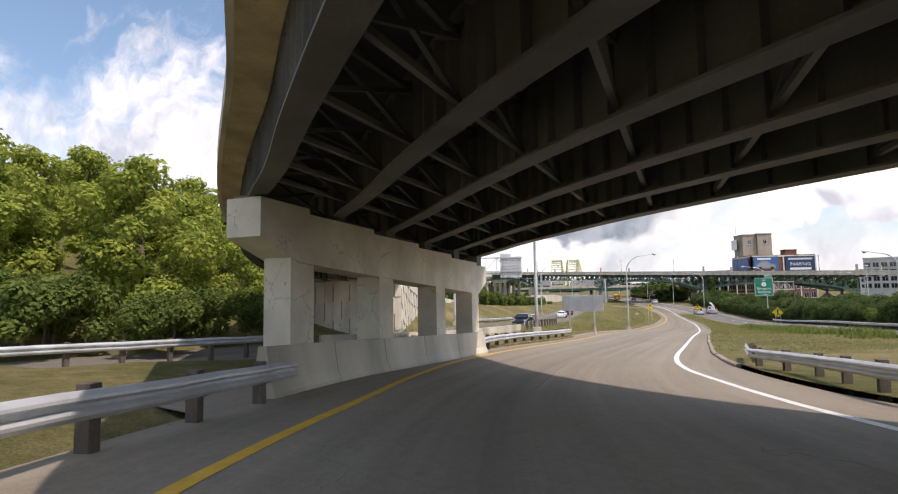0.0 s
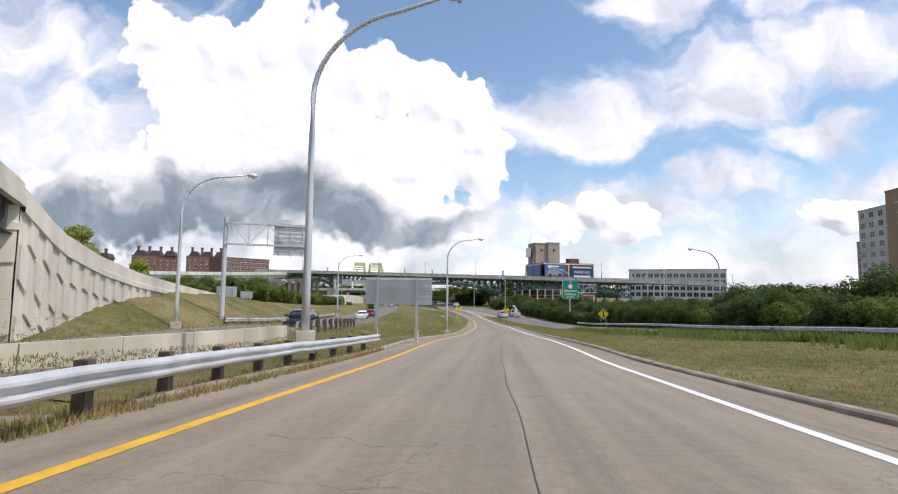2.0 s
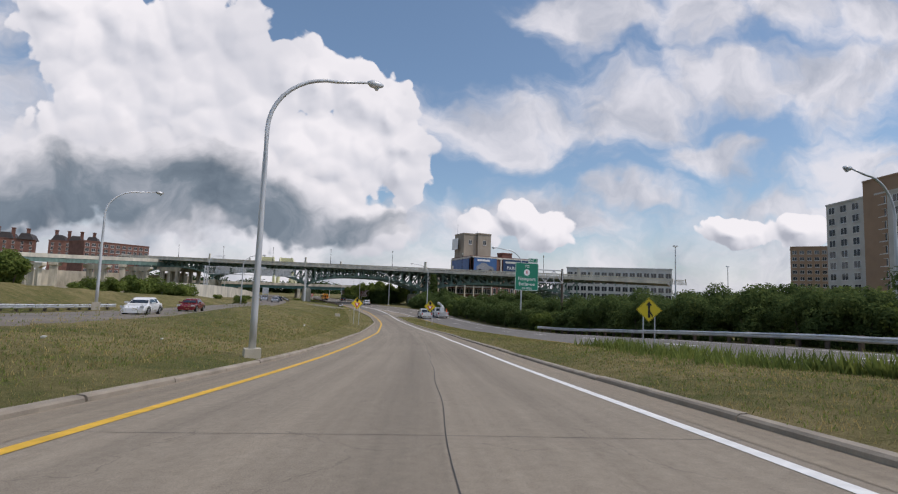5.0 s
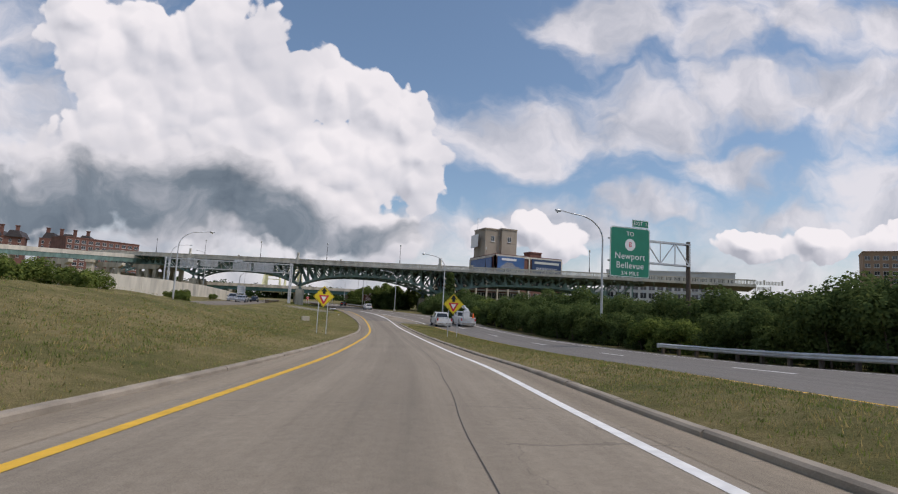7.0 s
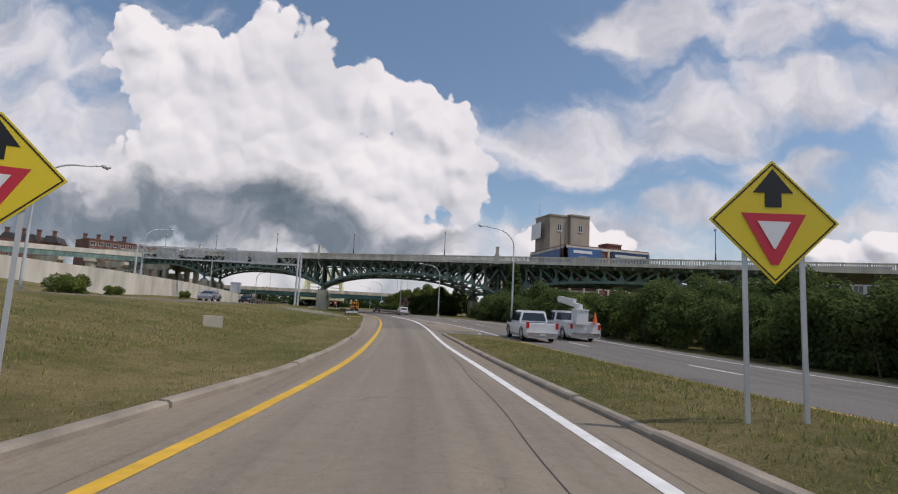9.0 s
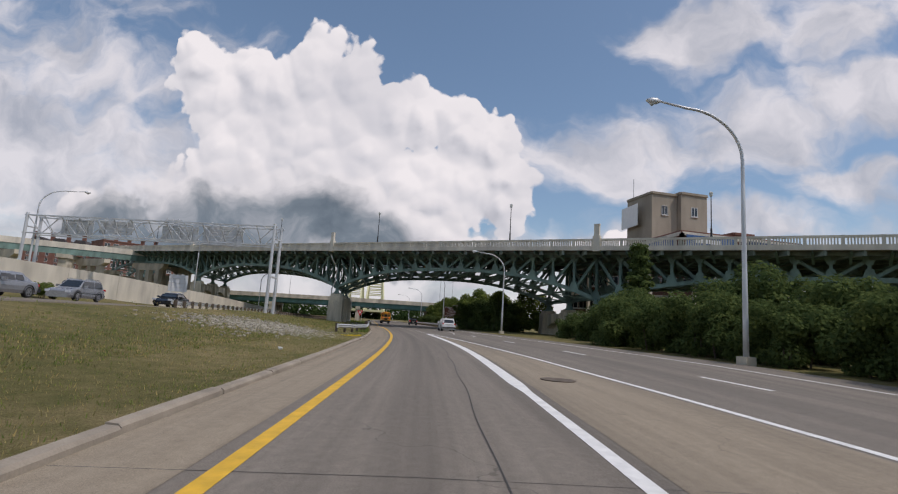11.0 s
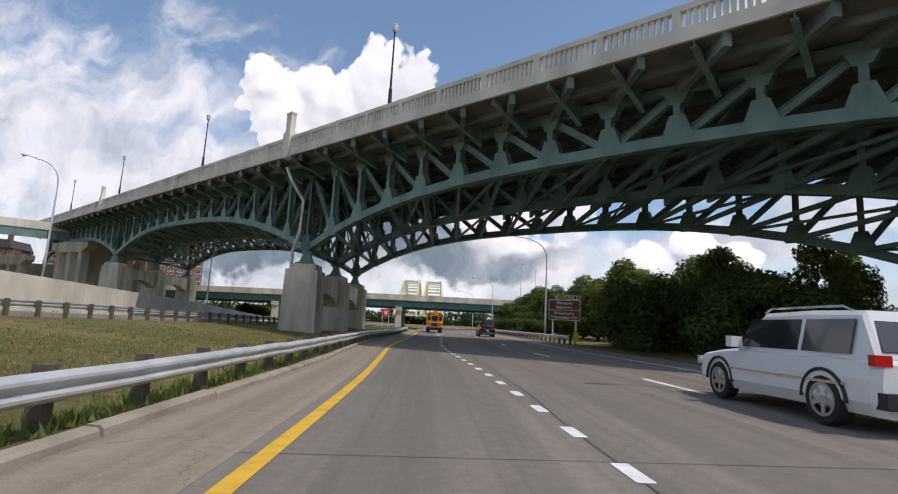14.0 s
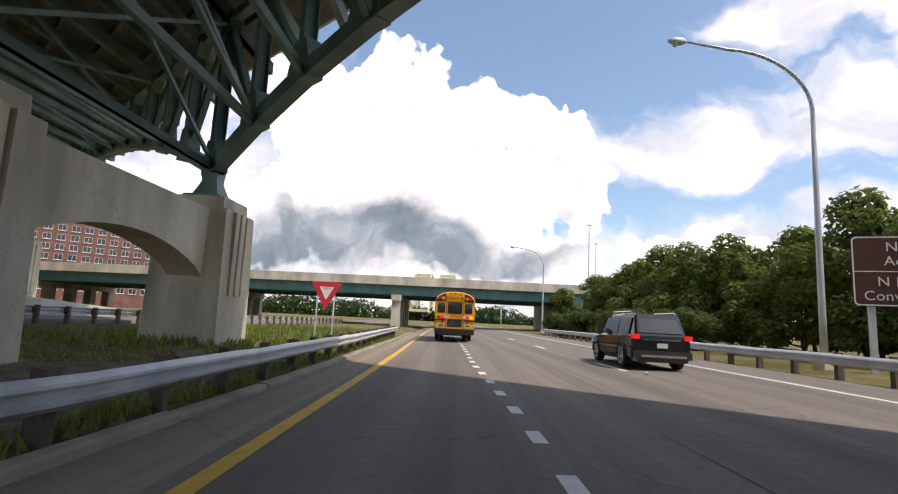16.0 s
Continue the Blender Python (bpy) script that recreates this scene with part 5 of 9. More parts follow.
def build_bridge():
    o = empty("arch_bridge", None, "green riveted steel deck-arch truss bridge with a pale balustrade", "bridge")
    bn3 = (BN.x, BN.y, 0)
    bd3 = Vector((BD.x, BD.y, 0))
    up3 = Vector((0, 0, 1))

    def plate(bm, c, hh, foot, head):
        """A gusset plate: a flat six-sided steel plate on both faces of a joint."""
        out = [(-foot, -hh), (foot, -hh), (foot, -hh * 0.35), (head, hh), (-head, hh), (-foot, -hh * 0.35)]
        f = [bm.verts.new(c + bd3 * x + up3 * z - Vector(bn3) * 0.27) for x, z in out]
        g = [bm.verts.new(c + bd3 * x + up3 * z + Vector(bn3) * 0.27) for x, z in out]
        bm.faces.new(f), bm.faces.new(g[::-1])
        for e in range(6):
            bm.faces.new((f[e], g[e], g[(e + 1) % 6], f[(e + 1) % 6]))
    for rib, off in enumerate(RIBS):
        sh = skew(off)
        for i in range(-1, 3):
            near = i in (0, 1)
            rest = bmesh.new()
            ws = [i * SPAN + k * PANEL for k in range(17)]
            zs = [chord_z(w, i) for w in ws]

            def put(name, bm):
                if near:
                    part(name, bm, "steel_green", o)
            # the rib and the top chord, each one unbroken box member
            for name, half_w, half_h, line in (("arch_rib", 0.26, 0.27, [(w, z) for w, z in zip(ws, zs)]), ("top_chord", 0.17, 0.2, [(w, deck_z(w) - 0.3) for w in ws])):
                bm = bmesh.new()
                rings = []
                for k, (w, z) in enumerate(line):
                    w2, z2 = line[min(k + 1, 16)]
                    w1, z1 = line[max(k - 1, 0)]
                    t = (bd3 * (w2 - w1) + up3 * (z2 - z1)).normalized()
                    nn = t.cross(Vector(bn3)).normalized()
                    rings.append([bm.verts.new(bp(w + sh, off, z) + Vector(bn3) * x + nn * y) for x, y in ((-half_w, -half_h), (half_w, -half_h), (half_w, half_h), (-half_w, half_h))])
                for a, b in zip(rings, rings[1:]):
                    for e in range(4):
                        bm.faces.new((a[e], a[(e + 1) % 4], b[(e + 1) % 4], b[e]))
                bm.faces.new(rings[0][::-1]), bm.faces.new(rings[-1])
                part(name, bm, "steel_green", o, "curved riveted steel arch rib" if name == "arch_rib" else "")
            for k, w in enumerate(ws):
                top = deck_z(w) - 0.35
                bm = bmesh.new() if near else rest
                h_beam(bm, bp(w + sh, off, zs[k]), bp(w + sh, off, top), 0.46, 0.32, bd3)
                put("vertical_post", bm)
                if k < 16:
                    bm = bmesh.new() if near else rest
                    if k < 8:
                        a, b = bp(w + sh, off, top - 0.15), bp(ws[k + 1] + sh, off, zs[k + 1])
                    else:
                        a, b = bp(w + sh, off, zs[k]), bp(ws[k + 1] + sh, off, deck_z(ws[k + 1]) - 0.5)
                    h_beam(bm, a, b, 0.34, 0.26, bn3)
                    put("diagonal", bm)
                if top - zs[k] < 1.6:
                    continue
                bm = bmesh.new() if near else rest
                plate(bm, bp(w + sh, off, zs[k] + 0.45), 0.7, 0.66, 0.33)
                put("gusset_plate", bm)
                bm = bmesh.new() if near else rest
                plate(bm, bp(w + sh, off, top - 0.28), -0.45, 0.6, 0.3)
                put("gusset_plate", bm)
            if near:
                rest.free()
            else:
                part("spandrel_bracing", rest, "steel_green", o)["kind"] = "stuff"
    # sway bracing between the ribs, floor beams and stringers
    for i in range(-1, 3):
        near = i in (0, 1)
        rest = bmesh.new()
        frame_rest = bmesh.new()

        def bar(name, p, q, w, h, mt="steel_green"):
            bm = bmesh.new() if near else (rest if mt == "steel_green" else frame_rest)
            beam(bm, p, q, w, h)
            if near:
                part(name, bm, mt, o)
        for k in range(17):
            w = i * SPAN + k * PANEL
            z = chord_z(w, i)
            t = deck_z(w) - 0.5
            for a, b in zip(RIBS, RIBS[1:]):
                pa, pb = w + skew(a), w + skew(b)
                A0, B0, A1, B1 = bp(pa, a, z), bp(pb, b, z), bp(pa, a, t), bp(pb, b, t)
                bar("sway_strut", A0, B0, 0.2, 0.28)
                if k % 3 == 0:
                    bar("sway_brace", A0, B1, 0.12, 0.14), bar("sway_brace", A1, B0, 0.12, 0.14)
                if k < 16 and k % 2 == 0:
                    bar("lateral_brace", A0, bp(pb + PANEL, b, chord_z(w + PANEL, i)), 0.16, 0.16)
            bar("floor_beam", bp(w + skew(0.2), 0.2, deck_z(w) - 0.3), bp(w + skew(22.8), 22.8, deck_z(w) - 0.3), 0.3, 0.6, "floor_steel")
        for off in np.arange(1.6, 22.5, 1.9):
            bar("stringer", bp(i * SPAN, off, deck_z(i * SPAN) - 0.18), bp((i + 1) * SPAN, off, deck_z((i + 1) * SPAN) - 0.18), 0.2, 0.34, "floor_steel")
        if near:
            rest.free(), frame_rest.free()
        else:
            part("sway_bracing", rest, "steel_green", o)["kind"] = "stuff"
            part("floor_framing", frame_rest, "floor_steel", o)["kind"] = "stuff"
    # cantilever brackets under the deck's edge
    me = None
    for k in range(-20, 52):
        w = k * PANEL
        m = Matrix(((BD.x, BN.x, 0, 0), (BD.y, BN.y, 0, 0), (0, 0, 1, 0), (0, 0, 0, 1)))
        m.translation = bp(w + skew(1.5), 0, deck_z(w))
        if me is None:
            bm = bmesh.new()
            prism(bm, [(0.12, 0.0), (3.3, 0.0), (3.3, -1.15), (2.4, -0.85), (0.12, -0.28)], 0.05, 0, -0.025)
            prism(bm, [(0.05, -0.26), (0.12, -0.31), (2.4, -0.88), (3.25, -1.18), (3.25, -1.11), (2.4, -0.81)], 0.26, 0, -0.13)
            ob = part("bracket", bm, "steel_green", o, "riveted cantilever bracket")
            me = ob.data
        else:
            ob = new("bracket", me)
            ob.parent = o
        ob.matrix_basis = m
    w0, w1 = -78.0, 158.0
    for name, off0, off1, z0, z1, mt in (("deck_slab", 0.12, 22.9, 0.0, 0.25, "soot"), ("fascia", -0.02, 0.34, 0.02, 0.62, "pale"), ("fascia", 22.7, 23.06, 0.02, 0.62, "pale"), ("roadway", 0.4, 22.6, 0.25, 0.4, "merge"),
                                        ("handrail", 0.0, 0.30, 1.36, 1.62, "pale"), ("handrail", 22.74, 23.04, 1.36, 1.62, "pale")):
        bm = bmesh.new()
        n = 12
        rings = [[bm.verts.new(bp(w0 + (w1 - w0) * i / n, off, deck_z(w0 + (w1 - w0) * i / n) + z)) for off, z in ((off0, z0), (off1, z0), (off1, z1), (off0, z1))] for i in range(n + 1)]
        for a, b in zip(rings, rings[1:]):
            for k in range(4):
                bm.faces.new((a[k], a[(k + 1) % 4], b[(k + 1) % 4], b[k]))
        bm.faces.new(rings[0][::-1]), bm.faces.new(rings[-1])
        part(name, bm, mt, o)
    # balusters in bays between solid posts
    me = None
    far = bmesh.new()
    count = 0
    rot = Matrix(((BD.x, BN.x, 0, 0), (BD.y, BN.y, 0, 0), (0, 0, 1, 0), (0, 0, 0, 1)))
    for k in range(-25, 51):
        for off in (0.06, 22.8):
            far_side = off > 1
            c = bp(k * PANEL, off, deck_z(k * PANEL) + 0.6)
            box(far, (-0.17, -0.06, 0), (0.17, 0.24, 1.04), Matrix.Translation(c) @ rot)
            for j in range(1, 11):
                w = k * PANEL + 0.17 + (PANEL - 0.34) * j / 11
                c = bp(w, off + 0.05, deck_z(w) + 0.6)
                if not far_side and -14 < w < 76 and count < 290:
                    if me is None:
                        bm = bmesh.new()
                        box(bm, (-0.075, -0.05, 0), (0.075, 0.1, 0.78))
                        ob = part("baluster", bm, "pale", o)
                        me = ob.data
                    else:
                        ob = new("baluster", me)
                        ob.parent = o
                    count += 1
                    ob.matrix_basis = Matrix.Translation(c) @ rot
                else:
                    box(far, (-0.075, -0.05, 0), (0.075, 0.1, 0.78), Matrix.Translation(c) @ rot)
    part("balustrade_rest", far, "pale", o)["kind"] = "stuff"
    # pylons over the piers
    for w in (-SPAN, 0, SPAN, 2 * SPAN):
        for off in (-0.05, 22.7):
            bm = bmesh.new()
            m = Matrix.Translation(bp(w, off, deck_z(w))) @ rot
            box(bm, (-0.5, -0.1, -0.1), (0.5, 0.5, 2.0), m), box(bm, (-0.36, -0.02, 2.0), (0.36, 0.4, 3.5), m), box(bm, (-0.4, -0.05, 3.5), (0.4, 0.43, 3.65), m)
            part("pylon", bm, "pale", o, "pale concrete pylon", bevel=0.02)
    # drain pipe by the near pier
    bm = bmesh.new()
    tube(bm, [bp(53.4, 0.4, 13.0), bp(53.2, 0.8, 12.0), bp(52.95, 1.9, 10.5), bp(53.3, 2.0, 7.9), bp(54.1, 2.0, 6.5), bp(54.1, 2.0, 5.5)], 0.13, 10)
    part("drain_pipe", bm, "galv", o, "grey drain pipe")
    return o


build_bridge()


def build_pier(w, i):
    """Three battered columns joined by arched walls."""
    o = empty("bridge_pier", None, "weathered concrete bridge pier of columns joined by arched walls", "pier", "piers of the arch bridge")
    ang = math.atan2(BN.y + BD.y * 0.91, BN.x + BD.x * 0.91)
    top = SPRING[i] - 0.35
    ln = (RIBS[1] - RIBS[0]) * math.hypot(1, 0.91)
    c0 = bp(w + skew(RIBS[0]), RIBS[0], 0)
    m = Matrix.Translation((c0.x, c0.y, 0)) @ Matrix.Rotation(ang, 4, "Z")
    g = -0.8
    for k in range(3):
        bm = bmesh.new()
        x = k * ln
        rings = []
        for a, c, z in ((1.35, 1.45, g), (1.25, 1.3, top - 0.5), (1.05, 1.08, top - 0.46), (1.03, 1.05, top)):
            rings.append([bm.verts.new(m @ Vector((p, q, z))) for p, q in ((x - a, -c), (x + a, -c), (x + a, c), (x - a, c))])
        for r0, r1 in zip(rings, rings[1:]):
            for e in range(4):
                bm.faces.new((r0[e], r0[(e + 1) % 4], r1[(e + 1) % 4], r1[e]))
        bm.faces.new(rings[0][::-1]), bm.faces.new(rings[-1])
        col = part("column", bm, "pier", o, "battered concrete column with vertical ribs", bevel=0.03)
        for gx in (-0.5, 0.0, 0.5):
            bm = bmesh.new()
            box(bm, (x + gx - 0.16, -1.45, 1.8), (x + gx + 0.16, -1.26, top - 0.55), m)
            part("rib", bm, "pier", col, bevel=0.03)
        for gy in (-0.6, 0.0, 0.6) if k == 2 else ():
            bm = bmesh.new()
            box(bm, (x + 1.18, gy - 0.18, 1.8), (x + 1.42, gy + 0.18, top - 0.55), m)
            part("rib", bm, "pier", col, bevel=0.03)
        bm = bmesh.new()
        rings = [[bm.verts.new(m @ Vector((x + p * a, q * a, top + z))) for p, q in ((-1, -1), (1, -1), (1, 1), (-1, 1))] for a, z in ((0.75, 0.0), (0.75, 0.12), (0.5, 0.2), (0.3, 0.75), (0.34, 1.25))]
        for r0, r1 in zip(rings, rings[1:]):
            for e in range(4):
                bm.faces.new((r0[e], r0[(e + 1) % 4], r1[(e + 1) % 4], r1[e]))
        bm.faces.new(rings[0][::-1]), bm.faces.new(rings[-1])
        part("bearing_shoe", bm, "steel_green", o, "green steel bearing shoe")
    for k in range(2):
        bm = bmesh.new()
        xa, xb = k * ln + 1.15, (k + 1) * ln - 1.15
        n = 14
        up, lo = top - 0.55, []
        for j in range(n + 1):
            t = j / n
            lo.append((xa + (xb - xa) * t, top - 3.2 + 1.15 * math.sin(math.pi * t) ** 0.7))
        f = [bm.verts.new(m @ Vector((x, -0.65, z))) for x, z in lo] + [bm.verts.new(m @ Vector((xb, -0.65, up))), bm.verts.new(m @ Vector((xa, -0.65, up)))]
        h = [bm.verts.new(m @ Vector((x, 0.65, z))) for x, z in lo] + [bm.verts.new(m @ Vector((xb, 0.65, up))), bm.verts.new(m @ Vector((xa, 0.65, up)))]
        bm.faces.new(f), bm.faces.new(h[::-1])
        for j in range(len(f)):
            q = (j + 1) % len(f)
            bm.faces.new((f[j], h[j], h[q], f[q]))
        part("arched_wall", bm, "pier", o, "arched concrete wall between columns")
    return o


for w, i in ((-SPAN, -1), (0, 0), (SPAN, 1), (2 * SPAN, 2), (3 * SPAN, 3)):
    build_pier(w, i)


def bridge_lamp(w):
    o = empty("bridge_lamp_post", Matrix.Translation(bp(w, 0.2, deck_z(w) + 1.6)), "dark slender lamp post with a lantern head on the balustrade", "lamp post", "lamp posts on the bridge")
    bm = bmesh.new()
    tube(bm, [(0, 0, 0), (0, 0, 1.1), (0, 0, 1.15), (0, 0, 5.0)], [0.13, 0.11, 0.07, 0.05], 8)
    part("pole", bm, "black", o)
    bm = bmesh.new()
    tube(bm, [(0, 0, 5.0), (0, 0, 5.1), (0, 0, 5.5), (0, 0, 5.62)], [0.09, 0.18, 0.22, 0.08], 8)
    part("lantern", bm, "lamp_glass", o, "frosted lantern with a dark cap")


for w in (-42, -14, 13.5, 41, 70, 98, 126):
    bridge_lamp(w)

# ---- the girder bridge further on ----


def girder_bridge():
    o = empty("girder_bridge", None, "low road bridge with teal steel girders and concrete parapet", "bridge")
    a, b = Vector((14.0, 362.0)), Vector((118.0, 347.0))
    d = (b - a).normalized()
    n = Vector((-d.y, d.x))

    def q(k, off, z):
        p = a + d * k + n * off
        return Vector((p.x, p.y, z + 6.0 + 0.017 * k - 0.00008 * k * k))
    L, K0, WIDE = (b - a).length, -80.0, 24.0
    for off in np.arange(0.8, WIDE, 2.8):
        bm = bmesh.new()
        n3 = Vector((n.x, n.y, 0))
        rings = [[bm.verts.new(q(K0 + (L - K0) * k / 30, off, z) + n3 * x) for x, z in ((-0.2, -1.75), (0.2, -1.75), (0.2, -1.7), (0.03, -1.7), (0.03, -0.2), (0.2, -0.2), (0.2, -0.15), (-0.2, -0.15), (-0.2, -0.2), (-0.03, -0.2), (-0.03, -1.7), (-0.2, -1.7))] for k in range(31)]
        for r0, r1 in zip(rings, rings[1:]):
            for e in range(12):
                bm.faces.new((r0[e], r0[(e + 1) % 12], r1[(e + 1) % 12], r1[e]))
        part("girder", bm, "steel_teal", o, "faded teal steel girder")
    bm = bmesh.new()
    for k in range(30):
        p0, p1 = q(K0 + (L - K0) * k / 30, 0, 0), q(K0 + (L - K0) * (k + 1) / 30, 0, 0)
        n3 = Vector((n.x, n.y, 0))
        for s0, s1, z0, z1 in ((-0.1, WIDE, -0.15, 0.2), (-0.1, 0.2, 0.2, 1.25), (WIDE - 0.3, WIDE, 0.2, 1.25)):
            vs = [bm.verts.new(p + n3 * s + Vector((0, 0, z))) for p in (p0, p1) for s, z in ((s0, z0), (s1, z0), (s1, z1), (s0, z1))]
            for f in ((0, 1, 5, 4), (1, 2, 6, 5), (2, 3, 7, 6), (3, 0, 4, 7)):
                bm.faces.new([vs[i] for i in f])
    part("deck", bm, "concrete", o, "weathered concrete deck and parapet")
    for k in (-52, -21, 9, 40, 70.5, 101):
        bm = bmesh.new()
        c = q(k, WIDE / 2, 0)
        m = Matrix.Translation((c.x, c.y, 0)) @ Matrix.Rotation(math.atan2(d.y, d.x), 4, "Z")
        for y in (-10.8, -5.4, 0, 5.4, 10.8):
            box(bm, (-0.7, y - 0.8, -0.8), (0.7, y + 0.8, c.z - 2.6), m)
        box(bm, (-0.8, -12, c.z - 2.7), (0.8, 12, c.z - 1.75), m)
        part("pier", bm, "concrete", o, bevel=0.03)
    bm = bmesh.new()
    c = q(L, 0, 0)
    box(bm, (c.x - 4.5, c.y - 1, -0.5), (c.x + 6, c.y + 24, c.z - 1.75))
    part("abutment", bm, "concrete", o)
    bm = bmesh.new()
    tube(bm, [q(46, 0.2, 1.2), q(46, 0.2, 8.5)], [0.09, 0.05], 8)
    part("lamp_pole", bm, "galv", o)


girder_bridge()

# white-walled ramp on the left with a green girder span that meets the arch bridge


def left_ramp():
    o = empty("ramp_wall", None, "long whitewashed concrete retaining wall along the far road", "retaining wall", "", "structure")
    pts = [(20.0, 186.0, 5.2), (30.0, 212.0, 5.0), (38.0, 238.0, 4.6), (46.0, 266.0, 3.6), (53.0, 292.0, 2.4), (59.0, 312.0, 0.9)]
    for (x0, y0, z0), (x1, y1, z1) in zip(pts, pts[1:]):
        n = 3
        for i in range(n):
            bm = bmesh.new()
            a, b = i / n, (i + 1) / n
            pa, pb = Vector((x0 + (x1 - x0) * a, y0 + (y1 - y0) * a, 0)), Vector((x0 + (x1 - x0) * b, y0 + (y1 - y0) * b, 0))
            d = (pb - pa).normalized()
            pa, pb = pa + d * 0.02, pb - d * 0.02
            sx = Vector((d.y, -d.x, 0)) * 0.25
            za, zb = z0 + (z1 - z0) * a, z0 + (z1 - z0) * b
            vs = [bm.verts.new(p + s + Vector((0, 0, z))) for p, zt in ((pa, za), (pb, zb)) for s, z in ((sx, -0.5), (sx, zt), (-sx, zt), (-sx, -0.5))]
            for f in ((0, 1, 5, 4), (1, 2, 6, 5), (2, 3, 7, 6), (0, 3, 2, 1), (4, 5, 6, 7)):
                bm.faces.new([vs[k] for k in f])
            part("wall_panel", bm, "pale", o)
    o = empty("approach_span", None, "green plate-girder approach span on concrete piers", "bridge")
    ca = [(-60.0, 262.0, 12.4), (-30.0, 290.0, 13.2), (-8.0, 312.0, 14.2), (12.0, 330.0, 15.2), (26.0, 340.0, 15.6)]
    c = spline(ca, 6)
    side = Vector((-0.66, 0.75, 0))
    for name, outline in (("deck", ((0, -0.3), (10, -0.3), (10, 0.1), (0, 0.1))), ("parapet", ((-0.3, -0.3), (0.2, -0.3), (0.2, 1.2), (-0.3, 1.2)))):
        dk = bmesh.new()
        rows = [[dk.verts.new(Vector(p) + side * x + Vector((0, 0, z))) for x, z in outline] for p in c]
        for a, b in zip(rows, rows[1:]):
            for e in range(4):
                dk.faces.new((a[e], a[(e + 1) % 4], b[(e + 1) % 4], b[e]))
        part(name, dk, "pale", o)
    bm = bmesh.new()
    rings = [[bm.verts.new(Vector(p) + Vector((x, -x, z))) for x, z in ((-0.1, -1.95), (0.1, -1.95), (0.1, -0.25), (-0.1, -0.25))] for p in c]
    for a, b in zip(rings, rings[1:]):
        for e in range(4):
            bm.faces.new((a[e], a[(e + 1) % 4], b[(e + 1) % 4], b[e]))
    part("girder", bm, "steel_green", o, "green plate girder with stiffeners")
    for i in (3, 9, 15, 22):
        bm = bmesh.new()
        p = c[i]
        box(bm, (p[0] - 1, p[1] - 1, -0.6), (p[0] + 1, p[1] + 4, p[2] - 3.0)), box(bm, (p[0] - 1.4, p[1] - 1.6, p[2] - 3.0), (p[0] + 1.4, p[1] + 8, p[2] - 1.95))
        part("pier", bm, "concrete", o, bevel=0.05)


left_ramp()


def viaduct_bent(x, y, turn, top):
    o = empty("viaduct_bent", Matrix.Translation((x, y, 0)) @ Matrix.Rotation(math.radians(turn), 4, "Z"), "stained concrete viaduct bent with a wide cap", "bridge bent", "bents of the approach")
    bm = bmesh.new()
    prism(bm, [(-6.5, top), (6.5, top), (6.5, top - 1.0), (4.6, top - 1.9), (-4.6, top - 1.9), (-6.5, top - 1.0)], 1.6, 1, -0.8)
    part("cap_beam", bm, "concrete", o, "stained concrete cap beam", bevel=0.04)
    for k in (-4.0, 0.0, 4.0):
        bm = bmesh.new()
        box(bm, (k - 0.75, -0.65, -0.6), (k + 0.75, 0.65, top - 1.88))
        part("column", bm, "concrete", o, bevel=0.05)


for x, y, turn, top in ((29.0, 338.0, -35, 13.0), (20.0, 330.5, -40, 12.8), (8.0, 322.0, -42, 12.2), (-6.0, 309.0, -45, 11.8), (-24.0, 292.0, -45, 11.0), (22.0, 346.0, -35, 10.5), (6.0, 338.0, -38, 10.2)):
    viaduct_bent(x, y, turn, top)


def rear_wall():
    o = empty("abutment_wall_rear", None, "long stained concrete abutment wall behind the approach span", "retaining wall", "", "structure")
    a, b = Vector((-70.0, 318.0, 0)), Vector((30.0, 352.0, 0))
    n = 20
    for k in range(n):
        bm = bmesh.new()
        p, q = a.lerp(b, k / n), a.lerp(b, (k + 0.995) / n)
        beam(bm, p + Vector((0, 0, 4.3)), q + Vector((0, 0, 4.3)), 0.6, 10.0)
        part("wall_panel", bm, "concrete", o)


rear_wall()

# ---- street lamps ----


